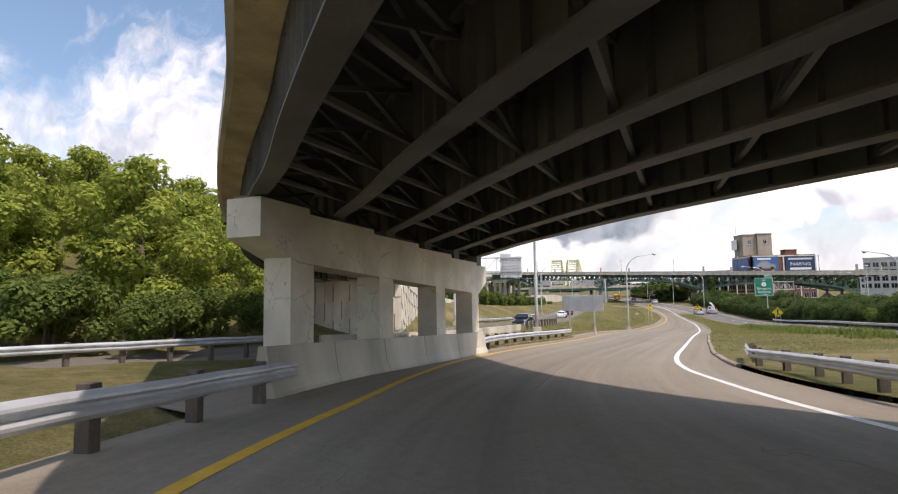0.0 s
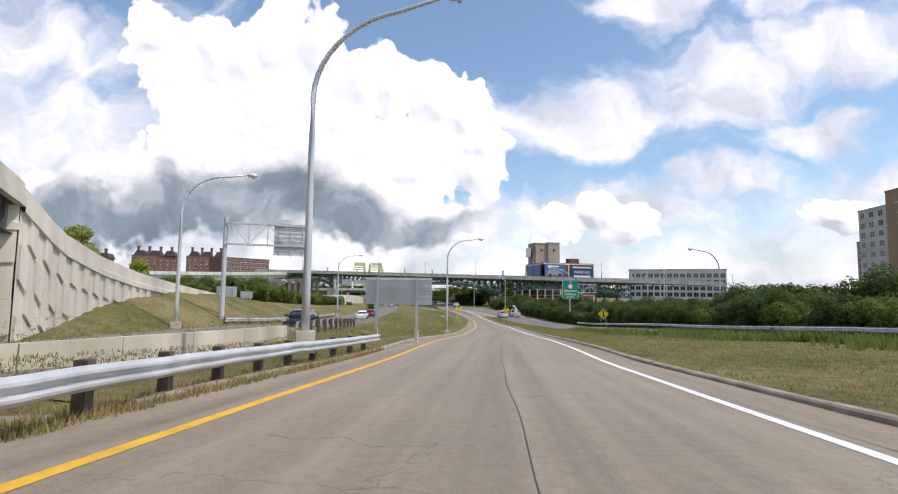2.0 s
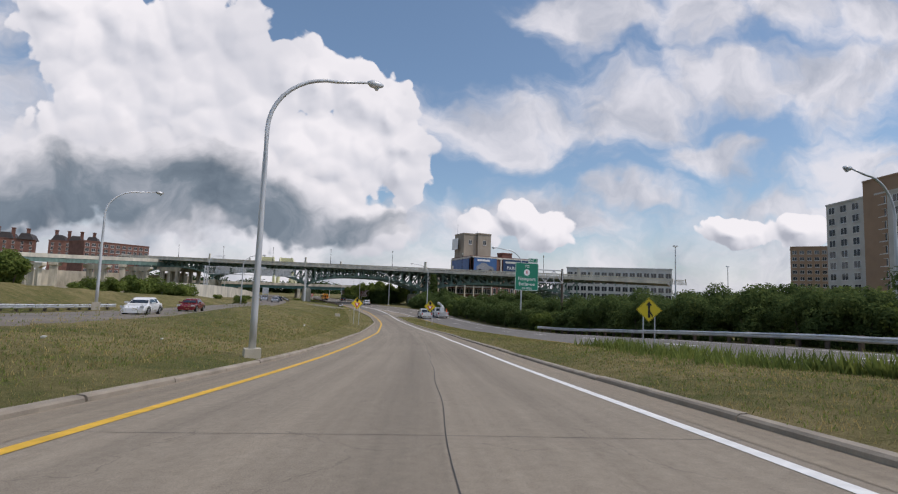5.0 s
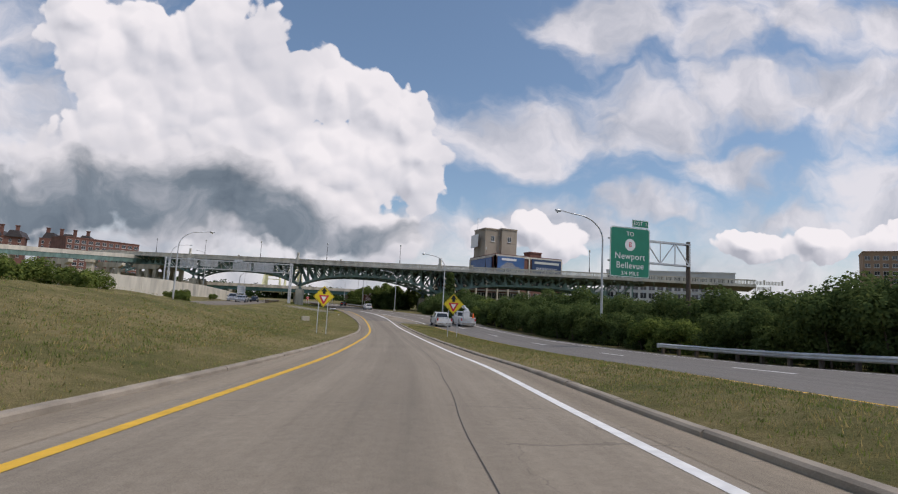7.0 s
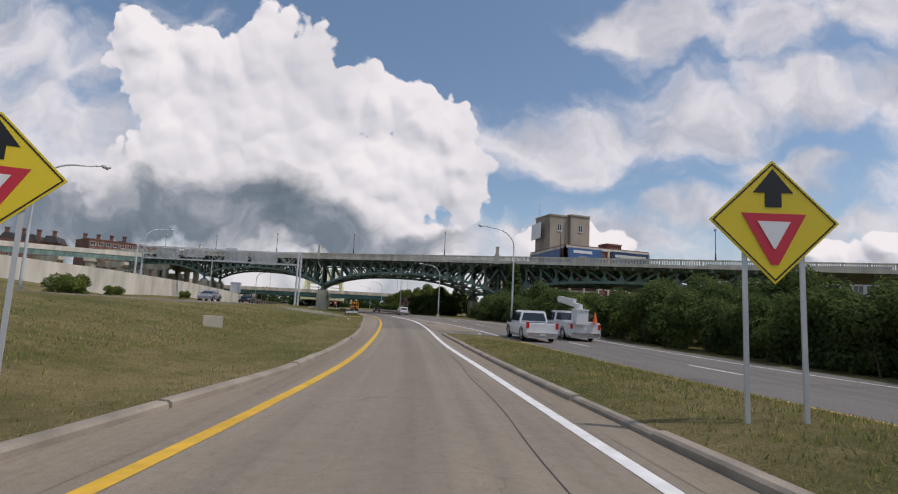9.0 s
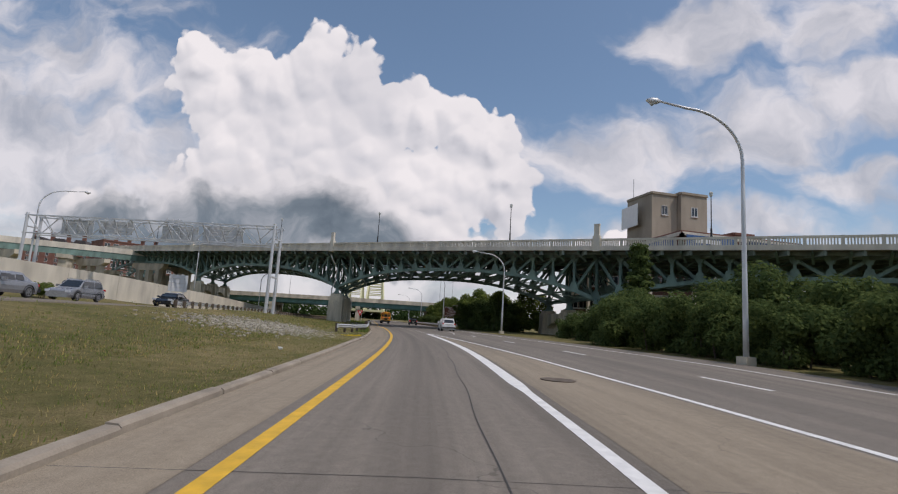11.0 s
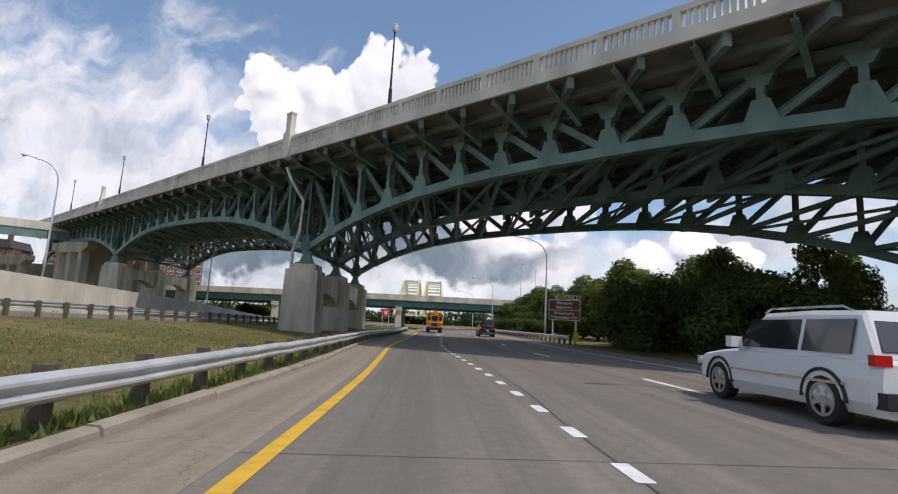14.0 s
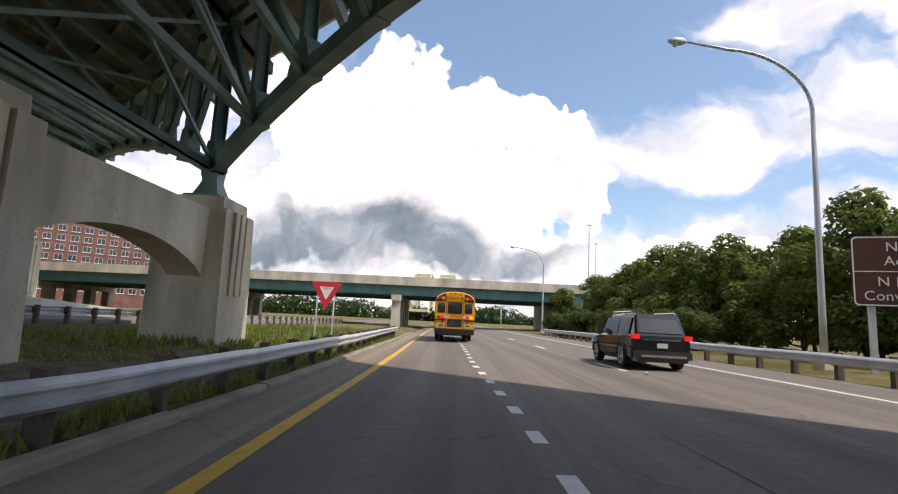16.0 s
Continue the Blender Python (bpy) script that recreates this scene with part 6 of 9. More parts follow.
def street_lamp(base, tip, group="highway lamps"):
    base, tip = Vector(base), Vector(tip)
    o = empty("street_lamp", Matrix.Translation(base), "tall tapered steel street lamp with a curved arm", "street lamp", group)
    h = tip - base
    bm = bmesh.new()
    box(bm, (-0.28, -0.28, -0.3), (0.28, 0.28, 0.35))
    part("footing", bm, "concrete", o, bevel=0.03)
    bm = bmesh.new()
    bend = h.z - 2.6
    side = Vector((h.x, h.y, 0))
    pts, rad = [], []
    for k in range(7):
        pts.append(Vector((0, 0, 0.3 + (bend - 0.3) * k / 6))), rad.append(0.13 - 0.045 * k / 6)
    for k in range(1, 11):
        a = k / 10 * math.pi / 2
        pts.append(side * (0.62 * (1 - math.cos(a))) + Vector((0, 0, bend + 2.35 * math.sin(a)))), rad.append(0.085 - 0.02 * k / 10)
    pts.append(side * 0.98 + Vector((0, 0, h.z))), rad.append(0.045)
    tube(bm, pts, rad, 10)
    part("pole", bm, "galv", o, "galvanised pole and arm", smooth=True)
    bm = bmesh.new()
    d = side.normalized()
    tube(bm, [side * 0.93 + Vector((0, 0, h.z - 0.02)), side * 0.97 + Vector((0, 0, h.z - 0.03)), side + d * 0.15 + Vector((0, 0, h.z - 0.05)), side + d * 0.4 + Vector((0, 0, h.z - 0.03))], [0.05, 0.15, 0.17, 0.06], 10)
    part("lamp_head", bm, "galv", o, "cobra-head lamp", smooth=True)
    bm = bmesh.new()
    tube(bm, [side + d * 0.12 + Vector((0, 0, h.z - 0.14)), side + d * 0.12 + Vector((0, 0, h.z - 0.27))], [0.13, 0.06], 10)
    part("lens", bm, "lamp_glass", o, "frosted lamp lens")
    return o


def gz(x, y, dz=0.0):
    return (x, y, ground_z(x, y) + dz)


street_lamp((4.5, 36.83, 5.35), (8.2, 33.96, 15.58))
street_lamp((-1.9, 57.1, 4.45), (2.19, 56.8, 14.46))
street_lamp(gz(23.14, 77.11), (27.12, 76.81, 13.14))
street_lamp(gz(58.11, 71.57), (54.04, 72.08, 12.66))
street_lamp(gz(71.4, 127.1), (66.55, 128.1, 12.6))
street_lamp(gz(79.56, 179.27), (75.3, 180.2, 12.4))
street_lamp(gz(88.3, 228.2), (84.2, 229.6, 11.6))
street_lamp(gz(95.95, 283.2), (90.67, 283.9, 12.83))
street_lamp((15.0, 109.9, 2.6), (18.88, 111.0, 13.0))
street_lamp(gz(104, 338), (99.5, 338.6, 12.4))
street_lamp(gz(112, 392), (107, 392.6, 12.5))
street_lamp((33.0, 168.0, 0.9), (37.0, 169.0, 11.4))
street_lamp((30.5, 232.0, 3.2), (34.6, 233.5, 14.4))
street_lamp((52.5, 300.0, 0.6), (56.5, 300.8, 11.2))
street_lamp((39.8, 284.5, 3.6), (36.9, 283.2, 16.9))
for x, y, h in ((75.0, 100.2, 11.0), (110.0, 336.0, 15.5), (122.0, 360.0, 17.0), (112.0, 118.0, 12.0)):
    o = empty("light_mast", Matrix.Translation(gz(x, y)), "slim straight grey light mast", "light mast", "light masts")
    bm = bmesh.new()
    tube(bm, [(0, 0, -0.2), (0, 0, h)], [0.12, 0.06], 8)
    part("mast", bm, "galv", o)
    bm = bmesh.new()
    box(bm, (-0.35, -0.12, h), (0.35, 0.12, h + 0.16))
    part("lamp_head", bm, "galv", o, bevel=0.03)

# ---- signs ----


def facing(p, toward, tilt=0.0):
    """A pose at p whose -y side faces the place toward."""
    d = Vector((toward[0] - p[0], toward[1] - p[1]))
    return Matrix.Translation(p) @ Matrix.Rotation(math.atan2(d.y, d.x) + math.pi / 2, 4, "Z")


UPRIGHT = Matrix.Rotation(math.pi / 2, 4, "X")


def words(name, txt, size, x, z, material, parent, y=-0.03, spacing=1.0):
    return text_part(name, txt, size, Matrix.Translation((x, y, z)) @ UPRIGHT, material, parent, "", 0.003, spacing)


def rounded(w, h, r, n=4):
    pts = []
    for cx, cy, a0 in ((w / 2 - r, h / 2 - r, 0), (-w / 2 + r, h / 2 - r, 90), (-w / 2 + r, -h / 2 + r, 180), (w / 2 - r, -h / 2 + r, 270)):
        for k in range(n + 1):
            a = math.radians(a0 + 90 * k / n)
            pts.append((cx + r * math.cos(a), cy + r * math.sin(a)))
    return pts


def board(name, w, h, z, material, border, parent, x=0.0, y=0.0, label=""):
    """A sign board with a border line, facing -y."""
    bm = bmesh.new()
    prism(bm, [(x + a, z + b) for a, b in rounded(w, h, 0.06 * min(w, h) + 0.02)], 0.02, 1, y - 0.02)
    ob = part(name, bm, material, parent, label)
    if border:
        bm = bmesh.new()
        o_, i_ = rounded(w * 0.985, h - w * 0.015, 0.05 * min(w, h) + 0.02), rounded(w * 0.985 - 0.09, h - w * 0.015 - 0.09, 0.05 * min(w, h))
        vo = [bm.verts.new((x + a, y - 0.024, z + b)) for a, b in o_]
        vi = [bm.verts.new((x + a, y - 0.024, z + b)) for a, b in i_]
        for k in range(len(vo)):
            j = (k + 1) % len(vo)
            bm.faces.new((vo[k], vo[j], vi[j], vi[k]))
        part("border", bm, border, parent)
    return ob


def exit_sign():
    o = empty("exit_sign", facing(gz(65.65, 117.9), (57.2, 68.6)), "green highway exit sign on a cantilever steel mast", "road sign")
    z0 = -gz(65.65, 117.9)[2]
    board("sign_panel", 3.7, 4.0, 7.62 + z0, "sign_green", "sign_white", o, label="green sign panel with white border")
    board("exit_tab", 1.55, 0.62, 9.98 + z0, "sign_green", "sign_white", o, x=0.95)
    words("lettering", "EXIT  5", 0.42, 0.95, 9.98 + z0, "sign_white", o)
    words("lettering", "TO", 0.5, 0, 9.08 + z0, "sign_white", o)
    bm = bmesh.new()
    prism(bm, [(0.48 * math.cos(a), 8.22 + z0 + 0.48 * math.sin(a)) for a in (k * math.tau / 24 for k in range(24))], 0.006, 1, -0.03)
    part("route_disc", bm, "sign_white", o)
    words("route_number", "8", 0.6, 0, 8.22 + z0, "sign_red", o, y=-0.036)
    words("lettering", "Newport", 0.72, 0, 7.28 + z0, "sign_white", o, spacing=1.06)
    words("lettering", "Bellevue", 0.72, 0, 6.55 + z0, "sign_white", o, spacing=1.06)
    words("lettering", "3/4 MILE", 0.44, 0, 5.92 + z0, "sign_white", o, spacing=1.05)
    bm = bmesh.new()
    tube(bm, [(6.1, 0.5, -0.6), (6.1, 0.5, 9.0 + z0)], [0.2, 0.17], 12)
    part("mast", bm, "rust_post", o, "weathered brown steel mast")
    bm = bmesh.new()
    for z in (8.75, 6.95):
        for y in (0.25, 0.75):
            beam(bm, (6.1, y, z + z0), (-1.5, y, z + z0), 0.12, 0.12)
    for k in range(5):
        x = 6.0 - k * 1.45
        beam(bm, (x, 0.25, (8.75 if k % 2 else 6.95) + z0), (x - 1.45, 0.25, (6.95 if k % 2 else 8.75) + z0), 0.08, 0.08)
        beam(bm, (x, 0.25, 6.95 + z0), (x, 0.25, 8.75 + z0), 0.07, 0.07)
    part("truss_arm", bm, "galv", o, "galvanised truss arm")


exit_sign()


def warning_diamond(p, toward, symbol, size=1.22, height=2.1, label="", group="", posts=2):
    o = empty("warning_sign", facing(p, toward), label, "road sign", group)
    r = size * math.sqrt(0.5)
    cz = height + r
    bm = bmesh.new()
    k = 0.93
    prism(bm, [(0, cz - r), (r, cz), (0, cz + r), (-r, cz)], 0.012, 1, -0.03)
    part("sign_panel", bm, "sign_yellow", o, "yellow diamond panel", bevel=0.0)
    bm = bmesh.new()
    vo = [bm.verts.new((a * r * 0.955, -0.034, cz + b * r * 0.955)) for a, b in ((0, -1), (1, 0), (0, 1), (-1, 0))]
    vi = [bm.verts.new((a * r * 0.92, -0.034, cz + b * r * 0.92)) for a, b in ((0, -1), (1, 0), (0, 1), (-1, 0))]
    for i in range(4):
        bm.faces.new((vo[i], vo[(i + 1) % 4], vi[(i + 1) % 4], vi[i]))
    part("border", bm, "black", o)
    q = size / 1.22
    if symbol == "yield":
        bm = bmesh.new()
        prism(bm, [(a * q, cz + b * q) for a, b in ((0, 0.74), (0.27, 0.40), (0.11, 0.40), (0.11, 0.20), (-0.11, 0.20), (-0.11, 0.40), (-0.27, 0.40))], 0.004, 1, -0.036)
        part("arrow", bm, "black", o)
        bm = bmesh.new()
        prism(bm, [(a * q, cz + b * q) for a, b in ((-0.43, 0.11), (0.43, 0.11), (0.05, -0.60), (-0.05, -0.60))], 0.004, 1, -0.036)
        part("yield_symbol", bm, "sign_red", o)
        bm = bmesh.new()
        prism(bm, [(a * q, cz + b * q) for a, b in ((-0.22, 0.0), (0.22, 0.0), (0.01, -0.38), (-0.01, -0.38))], 0.004, 1, -0.042)
        part("yield_centre", bm, "sign_white", o)
    else:
        bm = bmesh.new()
        prism(bm, [(a * q, cz + b * q) for a, b in ((0, 0.6), (0.2, 0.3), (0.07, 0.3), (0.07, -0.05), (0.25, -0.35), (0.25, -0.55), (0.07, -0.25), (0.07, -0.55), (-0.07, -0.55), (-0.07, 0.3), (-0.2, 0.3))], 0.004, 1, -0.036)
        part("arrow", bm, "black", o)
    for x in ((-0.38 * q, 0.38 * q) if posts == 2 else (0,)):
        bm = bmesh.new()
        top = cz + r * (0.3 if posts == 2 else 0.8)
        beam(bm, (x, 0.01, -0.3), (x, 0.01, top), 0.06, 0.035, up=(0, 1, 0)), beam(bm, (x, 0.035, -0.3), (x, 0.035, top), 0.03, 0.03, up=(0, 1, 0))
        part("post", bm, "galv", o, "galvanised sign post")
    return o


warning_diamond(gz(54.45, 126.35, 0.0), (44, 104), "yield", label="yellow yield-ahead diamond sign on two steel posts", group="yield ahead signs")
warning_diamond(gz(44.5, 130.15, 0.05), (44, 104), "yield", label="yellow yield-ahead diamond sign on two steel posts", group="yield ahead signs")
warning_diamond(gz(45.9, 79.1, 0.05), (16, 46), "merge", size=1.05, height=1.2, label="yellow merge warning diamond sign in the grass island", posts=2)


def brown_sign():
    o = empty("brown_guide_sign", facing(gz(97.4, 280.8), (76, 246)), "brown attraction guide sign with white lettering on two posts", "road sign")
    z = 3.75 - gz(97.4, 280.8)[2]
    board("sign_panel", 3.75, 2.45, z, "sign_brown", "sign_white", o, label="brown panel with white border")
    board("exit_tab", 1.7, 0.5, z + 1.5, "sign_brown", "sign_white", o, x=0.98)
    words("lettering", "EXIT  5", 0.36, 0.98, z + 1.5, "sign_white", o)
    for i, (t, zz) in enumerate((("Newport", 0.82), ("Aquarium", 0.33), ("N Kentucky", -0.38), ("Convention Ctr", -0.87))):
        words("lettering", t, 0.46, 0, z + zz, "sign_white", o, spacing=1.05)
    bm = bmesh.new()
    box(bm, (-1.8, -0.028, z - 0.035), (1.8, -0.022, z + 0.0))
    part("divider", bm, "sign_white", o)
    for x in (-1.35, 1.35):
        bm = bmesh.new()
        beam(bm, (x, 0.08, -0.6), (x, 0.08, z + 1.2), 0.2, 0.14, up=(0, 1, 0))
        part("post", bm, "galv", o, "grey steel post")


brown_sign()


def yield_sign():
    o = empty("yield_sign", facing(gz(77.1, 293.3), (78, 262)), "red and white triangular yield sign on two posts", "road sign")
    for r, mt, y in ((0.78, "sign_red", -0.02), (0.36, "sign_white", -0.034)):
        bm = bmesh.new()
        c = 2.55
        prism(bm, [(-r, c + r * 0.58), (r, c + r * 0.58), (0.03, c - r * 1.15), (-0.03, c - r * 1.15)], 0.012, 1, y)
        part("sign_panel", bm, mt, o)
    words("lettering", "YIELD", 0.16, 0, 2.66, "sign_red", o, y=-0.04)
    for x in (-0.42, 0.42):
        bm = bmesh.new()
        beam(bm, (x, 0.03, -0.3), (x, 0.03, 2.6), 0.07, 0.05, up=(0, 1, 0))
        part("post", bm, "galv", o)


yield_sign()


def sign_back():
    """The ribbed aluminium back of a guide sign for the other carriageway."""
    a, b = Vector((8.94, 51.16, 0)), Vector((12.45, 49.25, 0))
    c = (a + b) / 2
    d = (b - a)
    g = 4.65
    o = empty("guide_sign_back", Matrix.Translation((c.x, c.y, g)) @ Matrix.Rotation(math.atan2(d.y, d.x), 4, "Z"), "bare ribbed aluminium back of a guide sign on two posts", "road sign")
    w = d.length
    n = 10
    for i in range(n):
        z0, z1 = 1.48 + 1.57 * i / n, 1.48 + 1.57 * (i + 1) / n
        bm = bmesh.new()
        prism(bm, [(0.03, z0 + 0.004), (0.03, z1 - 0.004), (0.0, z1 - 0.004), (0.0, z0 + 0.035), (-0.05, z0 + 0.035), (-0.05, z0 + 0.004)], w, 0, -w / 2)
        part("slat", bm, "alu", o)
    for x in (-1.27, 1.15):
        bm = bmesh.new()
        beam(bm, (x, -0.14, -0.5), (x, -0.14, 3.05), 0.13, 0.012, up=(0, 1, 0)), beam(bm, (x, -0.06, -0.5), (x, -0.06, 3.05), 0.13, 0.012, up=(0, 1, 0)), beam(bm, (x, -0.1, -0.5), (x, -0.1, 3.05), 0.012, 0.1, up=(0, 1, 0))
        part("post", bm, "galv", o)
        bm = bmesh.new()
        box(bm, (x - 0.1, -0.19, -0.7), (x + 0.1, 0.0, 0.02))
        part("footing", bm, "concrete", o)


sign_back()


def small_sign_back(x, y, z, w, h, rot, cat="road sign"):
    o = empty("small_sign_back", Matrix.Translation((x, y, z)) @ Matrix.Rotation(math.radians(rot), 4, "Z"), "grey back of a small guide sign on posts", cat, "small sign backs")
    bm = bmesh.new()
    for i in range(4):
        box(bm, (-w / 2, 0, 1.6 + h * i / 4 + 0.01), (w / 2, 0.04, 1.6 + h * (i + 1) / 4 - 0.01))
    part("panel", bm, "alu", o)
    for k in (-w / 3, w / 3):
        bm = bmesh.new()
        beam(bm, (k, -0.05, -0.5), (k, -0.05, 1.6 + h), 0.08, 0.08)
        part("post", bm, "galv", o)


small_sign_back(47.0, 228.5, 1.3, 2.0, 2.0, 15)
small_sign_back(-2.0, 104.0, 4.0, 3.0, 1.6, -20)
small_sign_back(0.8, 102.0, 3.9, 1.8, 1.0, -20)


def cantilever_gantry():
    o = empty("cantilever_gantry", Matrix.Translation((0.07, 66.7, 4.3)), "galvanised cantilever sign gantry seen from behind", "sign gantry")
    bm = bmesh.new()
    tube(bm, [(0, 0, -1), (0, 0, 8.5)], [0.2, 0.17], 10)
    part("mast", bm, "galv", o)
    bm = bmesh.new()
    for z in (8.05, 6.3):
        for y in (-0.25, 0.25):
            beam(bm, (0, y, z), (6.6, y, z), 0.12, 0.12)
    for k in range(4):
        beam(bm, (0.3 + 1.5 * k, -0.25, 6.3), (0.3 + 1.5 * k, -0.25, 8.05), 0.08, 0.08)
        beam(bm, (0.3 + 1.5 * k, -0.25, 6.3 if k % 2 else 8.05), (1.8 + 1.5 * k, -0.25, 8.05 if k % 2 else 6.3), 0.07, 0.07)
    part("truss_arm", bm, "galv", o)
    for i in range(8):
        bm = bmesh.new()
        z0 = 5.5 + i * 0.39
        prism(bm, [(0.35, z0), (0.35, z0 + 0.38), (0.39, z0 + 0.38), (0.39, z0)], 2.75 if i < 7 else 1.4, 0, 3.8)
        prism(bm, [(0.3, z0), (0.3, z0 + 0.05), (0.35, z0 + 0.05), (0.35, z0)], 2.75 if i < 7 else 1.4, 0, 3.8)
        part("slat", bm, "alu", o)
    for x in (4.2, 5.2, 6.2):
        bm = bmesh.new()
        beam(bm, (x, 0.28, 5.4), (x, 0.28, 8.2), 0.1, 0.06)
        part("sign_bracket", bm, "galv", o)


cantilever_gantry()


def span_gantry():
    """A truss across the far road on leaning A-frame legs, its signs seen from behind."""
    base = Vector((57.7, 222.0, 0))
    d = Vector((-0.93, 0.37, 0)).normalized()
    o = empty("sign_gantry", Matrix.Translation(gz(57.7, 222.0)) @ Matrix.Rotation(math.atan2(d.y, d.x), 4, "Z"), "galvanised truss sign gantry on tall braced legs", "sign gantry")
    z0 = -gz(57.7, 222.0)[2]
    top, bot = 10.7 + z0, 8.6 + z0
    span = 30.0
    for x in (0.0, span):
        for y in (-1.6, 1.6):
            bm = bmesh.new()
            tube(bm, [(x, y * 0.62, -0.4), (x, y * 0.6, top + 0.3)], [0.19, 0.16], 10)
            part("leg", bm, "galv", o, "round galvanised leg")
        bm = bmesh.new()
        zz = (0.6, 3.6, 4.2, 7.6)
        beam(bm, (x, -1.0, 4.0), (x, 1.0, 4.0), 0.2, 0.2)
        beam(bm, (x, -0.95, 8.3), (x, 0.95, 8.3), 0.12, 0.12)
        part("leg_brace", bm, "galv", o)
    bm = bmesh.new()
    for z in (top, bot):
        for y in (-0.95, 0.95):
            beam(bm, (-0.3, y, z), (span + 0.3, y, z), 0.14, 0.14)
    n = 14
    for k in range(n):
        xa, xb = span * k / n, span * (k + 1) / n
        for y in (-0.95, 0.95):
            beam(bm, (xa, y, bot if k % 2 else top), (xb, y, top if k % 2 else bot), 0.08, 0.08)
        beam(bm, (xa, -0.95, top), (xb, 0.95, top), 0.07, 0.07), beam(bm, (xa, -0.95, bot), (xa, 0.95, top), 0.07, 0.07)
    part("truss", bm, "galv", o, "lattice truss beam")
    for x0, x1, za, zb in ((4.7, 9.6, 8.45, 10.7), (10.2, 14.7, 8.75, 10.55), (12.4, 14.5, 10.65, 11.3), (18.4, 22.6, 9.2, 10.8), (23.4, 27.5, 8.9, 11.0)):
        n = max(2, round((zb - za) / 0.38))
        for i in range(n):
            bm = bmesh.new()
            box(bm, (x0, -1.30, za + z0 + (zb - za) * i / n + 0.012), (x1, -1.26, za + z0 + (zb - za) * (i + 1) / n - 0.012))
            box(bm, (x0, -1.26, za + z0 + (zb - za) * i / n + 0.012), (x1, -1.22, za + z0 + (zb - za) * i / n + 0.05))
            part("slat", bm, "alu", o)
        for k in range(3):
            x = x0 + (x1 - x0) * (k + 0.5) / 3
            bm = bmesh.new()
            beam(bm, (x, -1.12, za + z0 - 0.1), (x, -1.12, zb + z0 + 0.1), 0.1, 0.14)
            part("sign_bracket", bm, "galv", o)


span_gantry()
# ---- buildings ----


def window_grid(o, face, cols, rows, w, h, pane="glass", sill=True, frame_mat="pale_wall", skip=None, mullion=True):
    """Windows on a wall. face: (origin, along, up, out), pitch from the sizes given."""
    org, dx, dz, out, pw, ph = face
    pane_me = frame_me = None
    basis = Matrix((dx, out, dz)).transposed().to_4x4()
    for r in range(rows):
        for c in range(cols):
            if skip and skip(c, r):
                continue
            p = org + dx * (pw * (c + 0.5)) + dz * (ph * (r + 0.5))
            m = Matrix.Translation(p) @ basis
            if pane_me is None:
                bm = bmesh.new()
                box(bm, (-w / 2, 0.01, -h / 2), (w / 2, 0.05, h / 2))
                win = part("window", bm, pane, o, "dark window pane")
                pane_me = win.data
                bm = bmesh.new()
                t = 0.09
                for a, b in (((-w / 2 - t, -h / 2 - t), (w / 2 + t, -h / 2)), ((-w / 2 - t, h / 2), (w / 2 + t, h / 2 + t)), ((-w / 2 - t, -h / 2), (-w / 2, h / 2)), ((w / 2, -h / 2), (w / 2 + t, h / 2))):
                    box(bm, (a[0], 0.0, a[1]), (b[0], 0.1, b[1]))
                if mullion:
                    box(bm, (-0.05, 0.02, -h / 2), (0.05, 0.08, h / 2))
                if sill:
                    box(bm, (-w / 2 - 0.2, 0.0, -h / 2 - 0.28), (w / 2 + 0.2, 0.2, -h / 2 - t))
                fr = part("window_frame", bm, frame_mat, win)
                frame_me = fr.data
                win.matrix_basis = m
            else:
                win = new("window", pane_me)
                win.parent, win.matrix_basis = o, m
                fr = new("window_frame", frame_me)
                fr.parent = win


def face_of(a, b, z0, z1, cols, rows, inset=0.0):
    """A wall's window field: from ground corner a to b, seen from its right-hand side outwards."""
    a, b = Vector((a[0], a[1], 0)), Vector((b[0], b[1], 0))
    dx = (b - a).normalized()
    ln = (b - a).length - 2 * inset
    out = Vector((dx.y, -dx.x, 0))
    return (a + dx * inset + Vector((0, 0, z0)), dx, Vector((0, 0, 1)), out, ln / cols, (z1 - z0) / rows)


def block(name, pts, z0, z1, material, parent, label="", parapet=0.5):
    bm = bmesh.new()
    lo, hi = [bm.verts.new((x, y, z0)) for x, y in pts], [bm.verts.new((x, y, z1)) for x, y in pts]
    bm.faces.new(lo[::-1]), bm.faces.new(hi)
    for i in range(len(pts)):
        j = (i + 1) % len(pts)
        bm.faces.new((lo[i], lo[j], hi[j], hi[i]))
    ob = part(name, bm, material, parent, label)
    if parapet:
        bm = bmesh.new()
        for i in range(len(pts)):
            a, b = Vector((*pts[i], z1)), Vector((*pts[(i + 1) % len(pts)], z1))
            beam(bm, a + Vector((0, 0, parapet / 2 - 0.1)), b + Vector((0, 0, parapet / 2 - 0.1)), 0.45, parapet)
        part("parapet", bm, material, parent)
    return ob


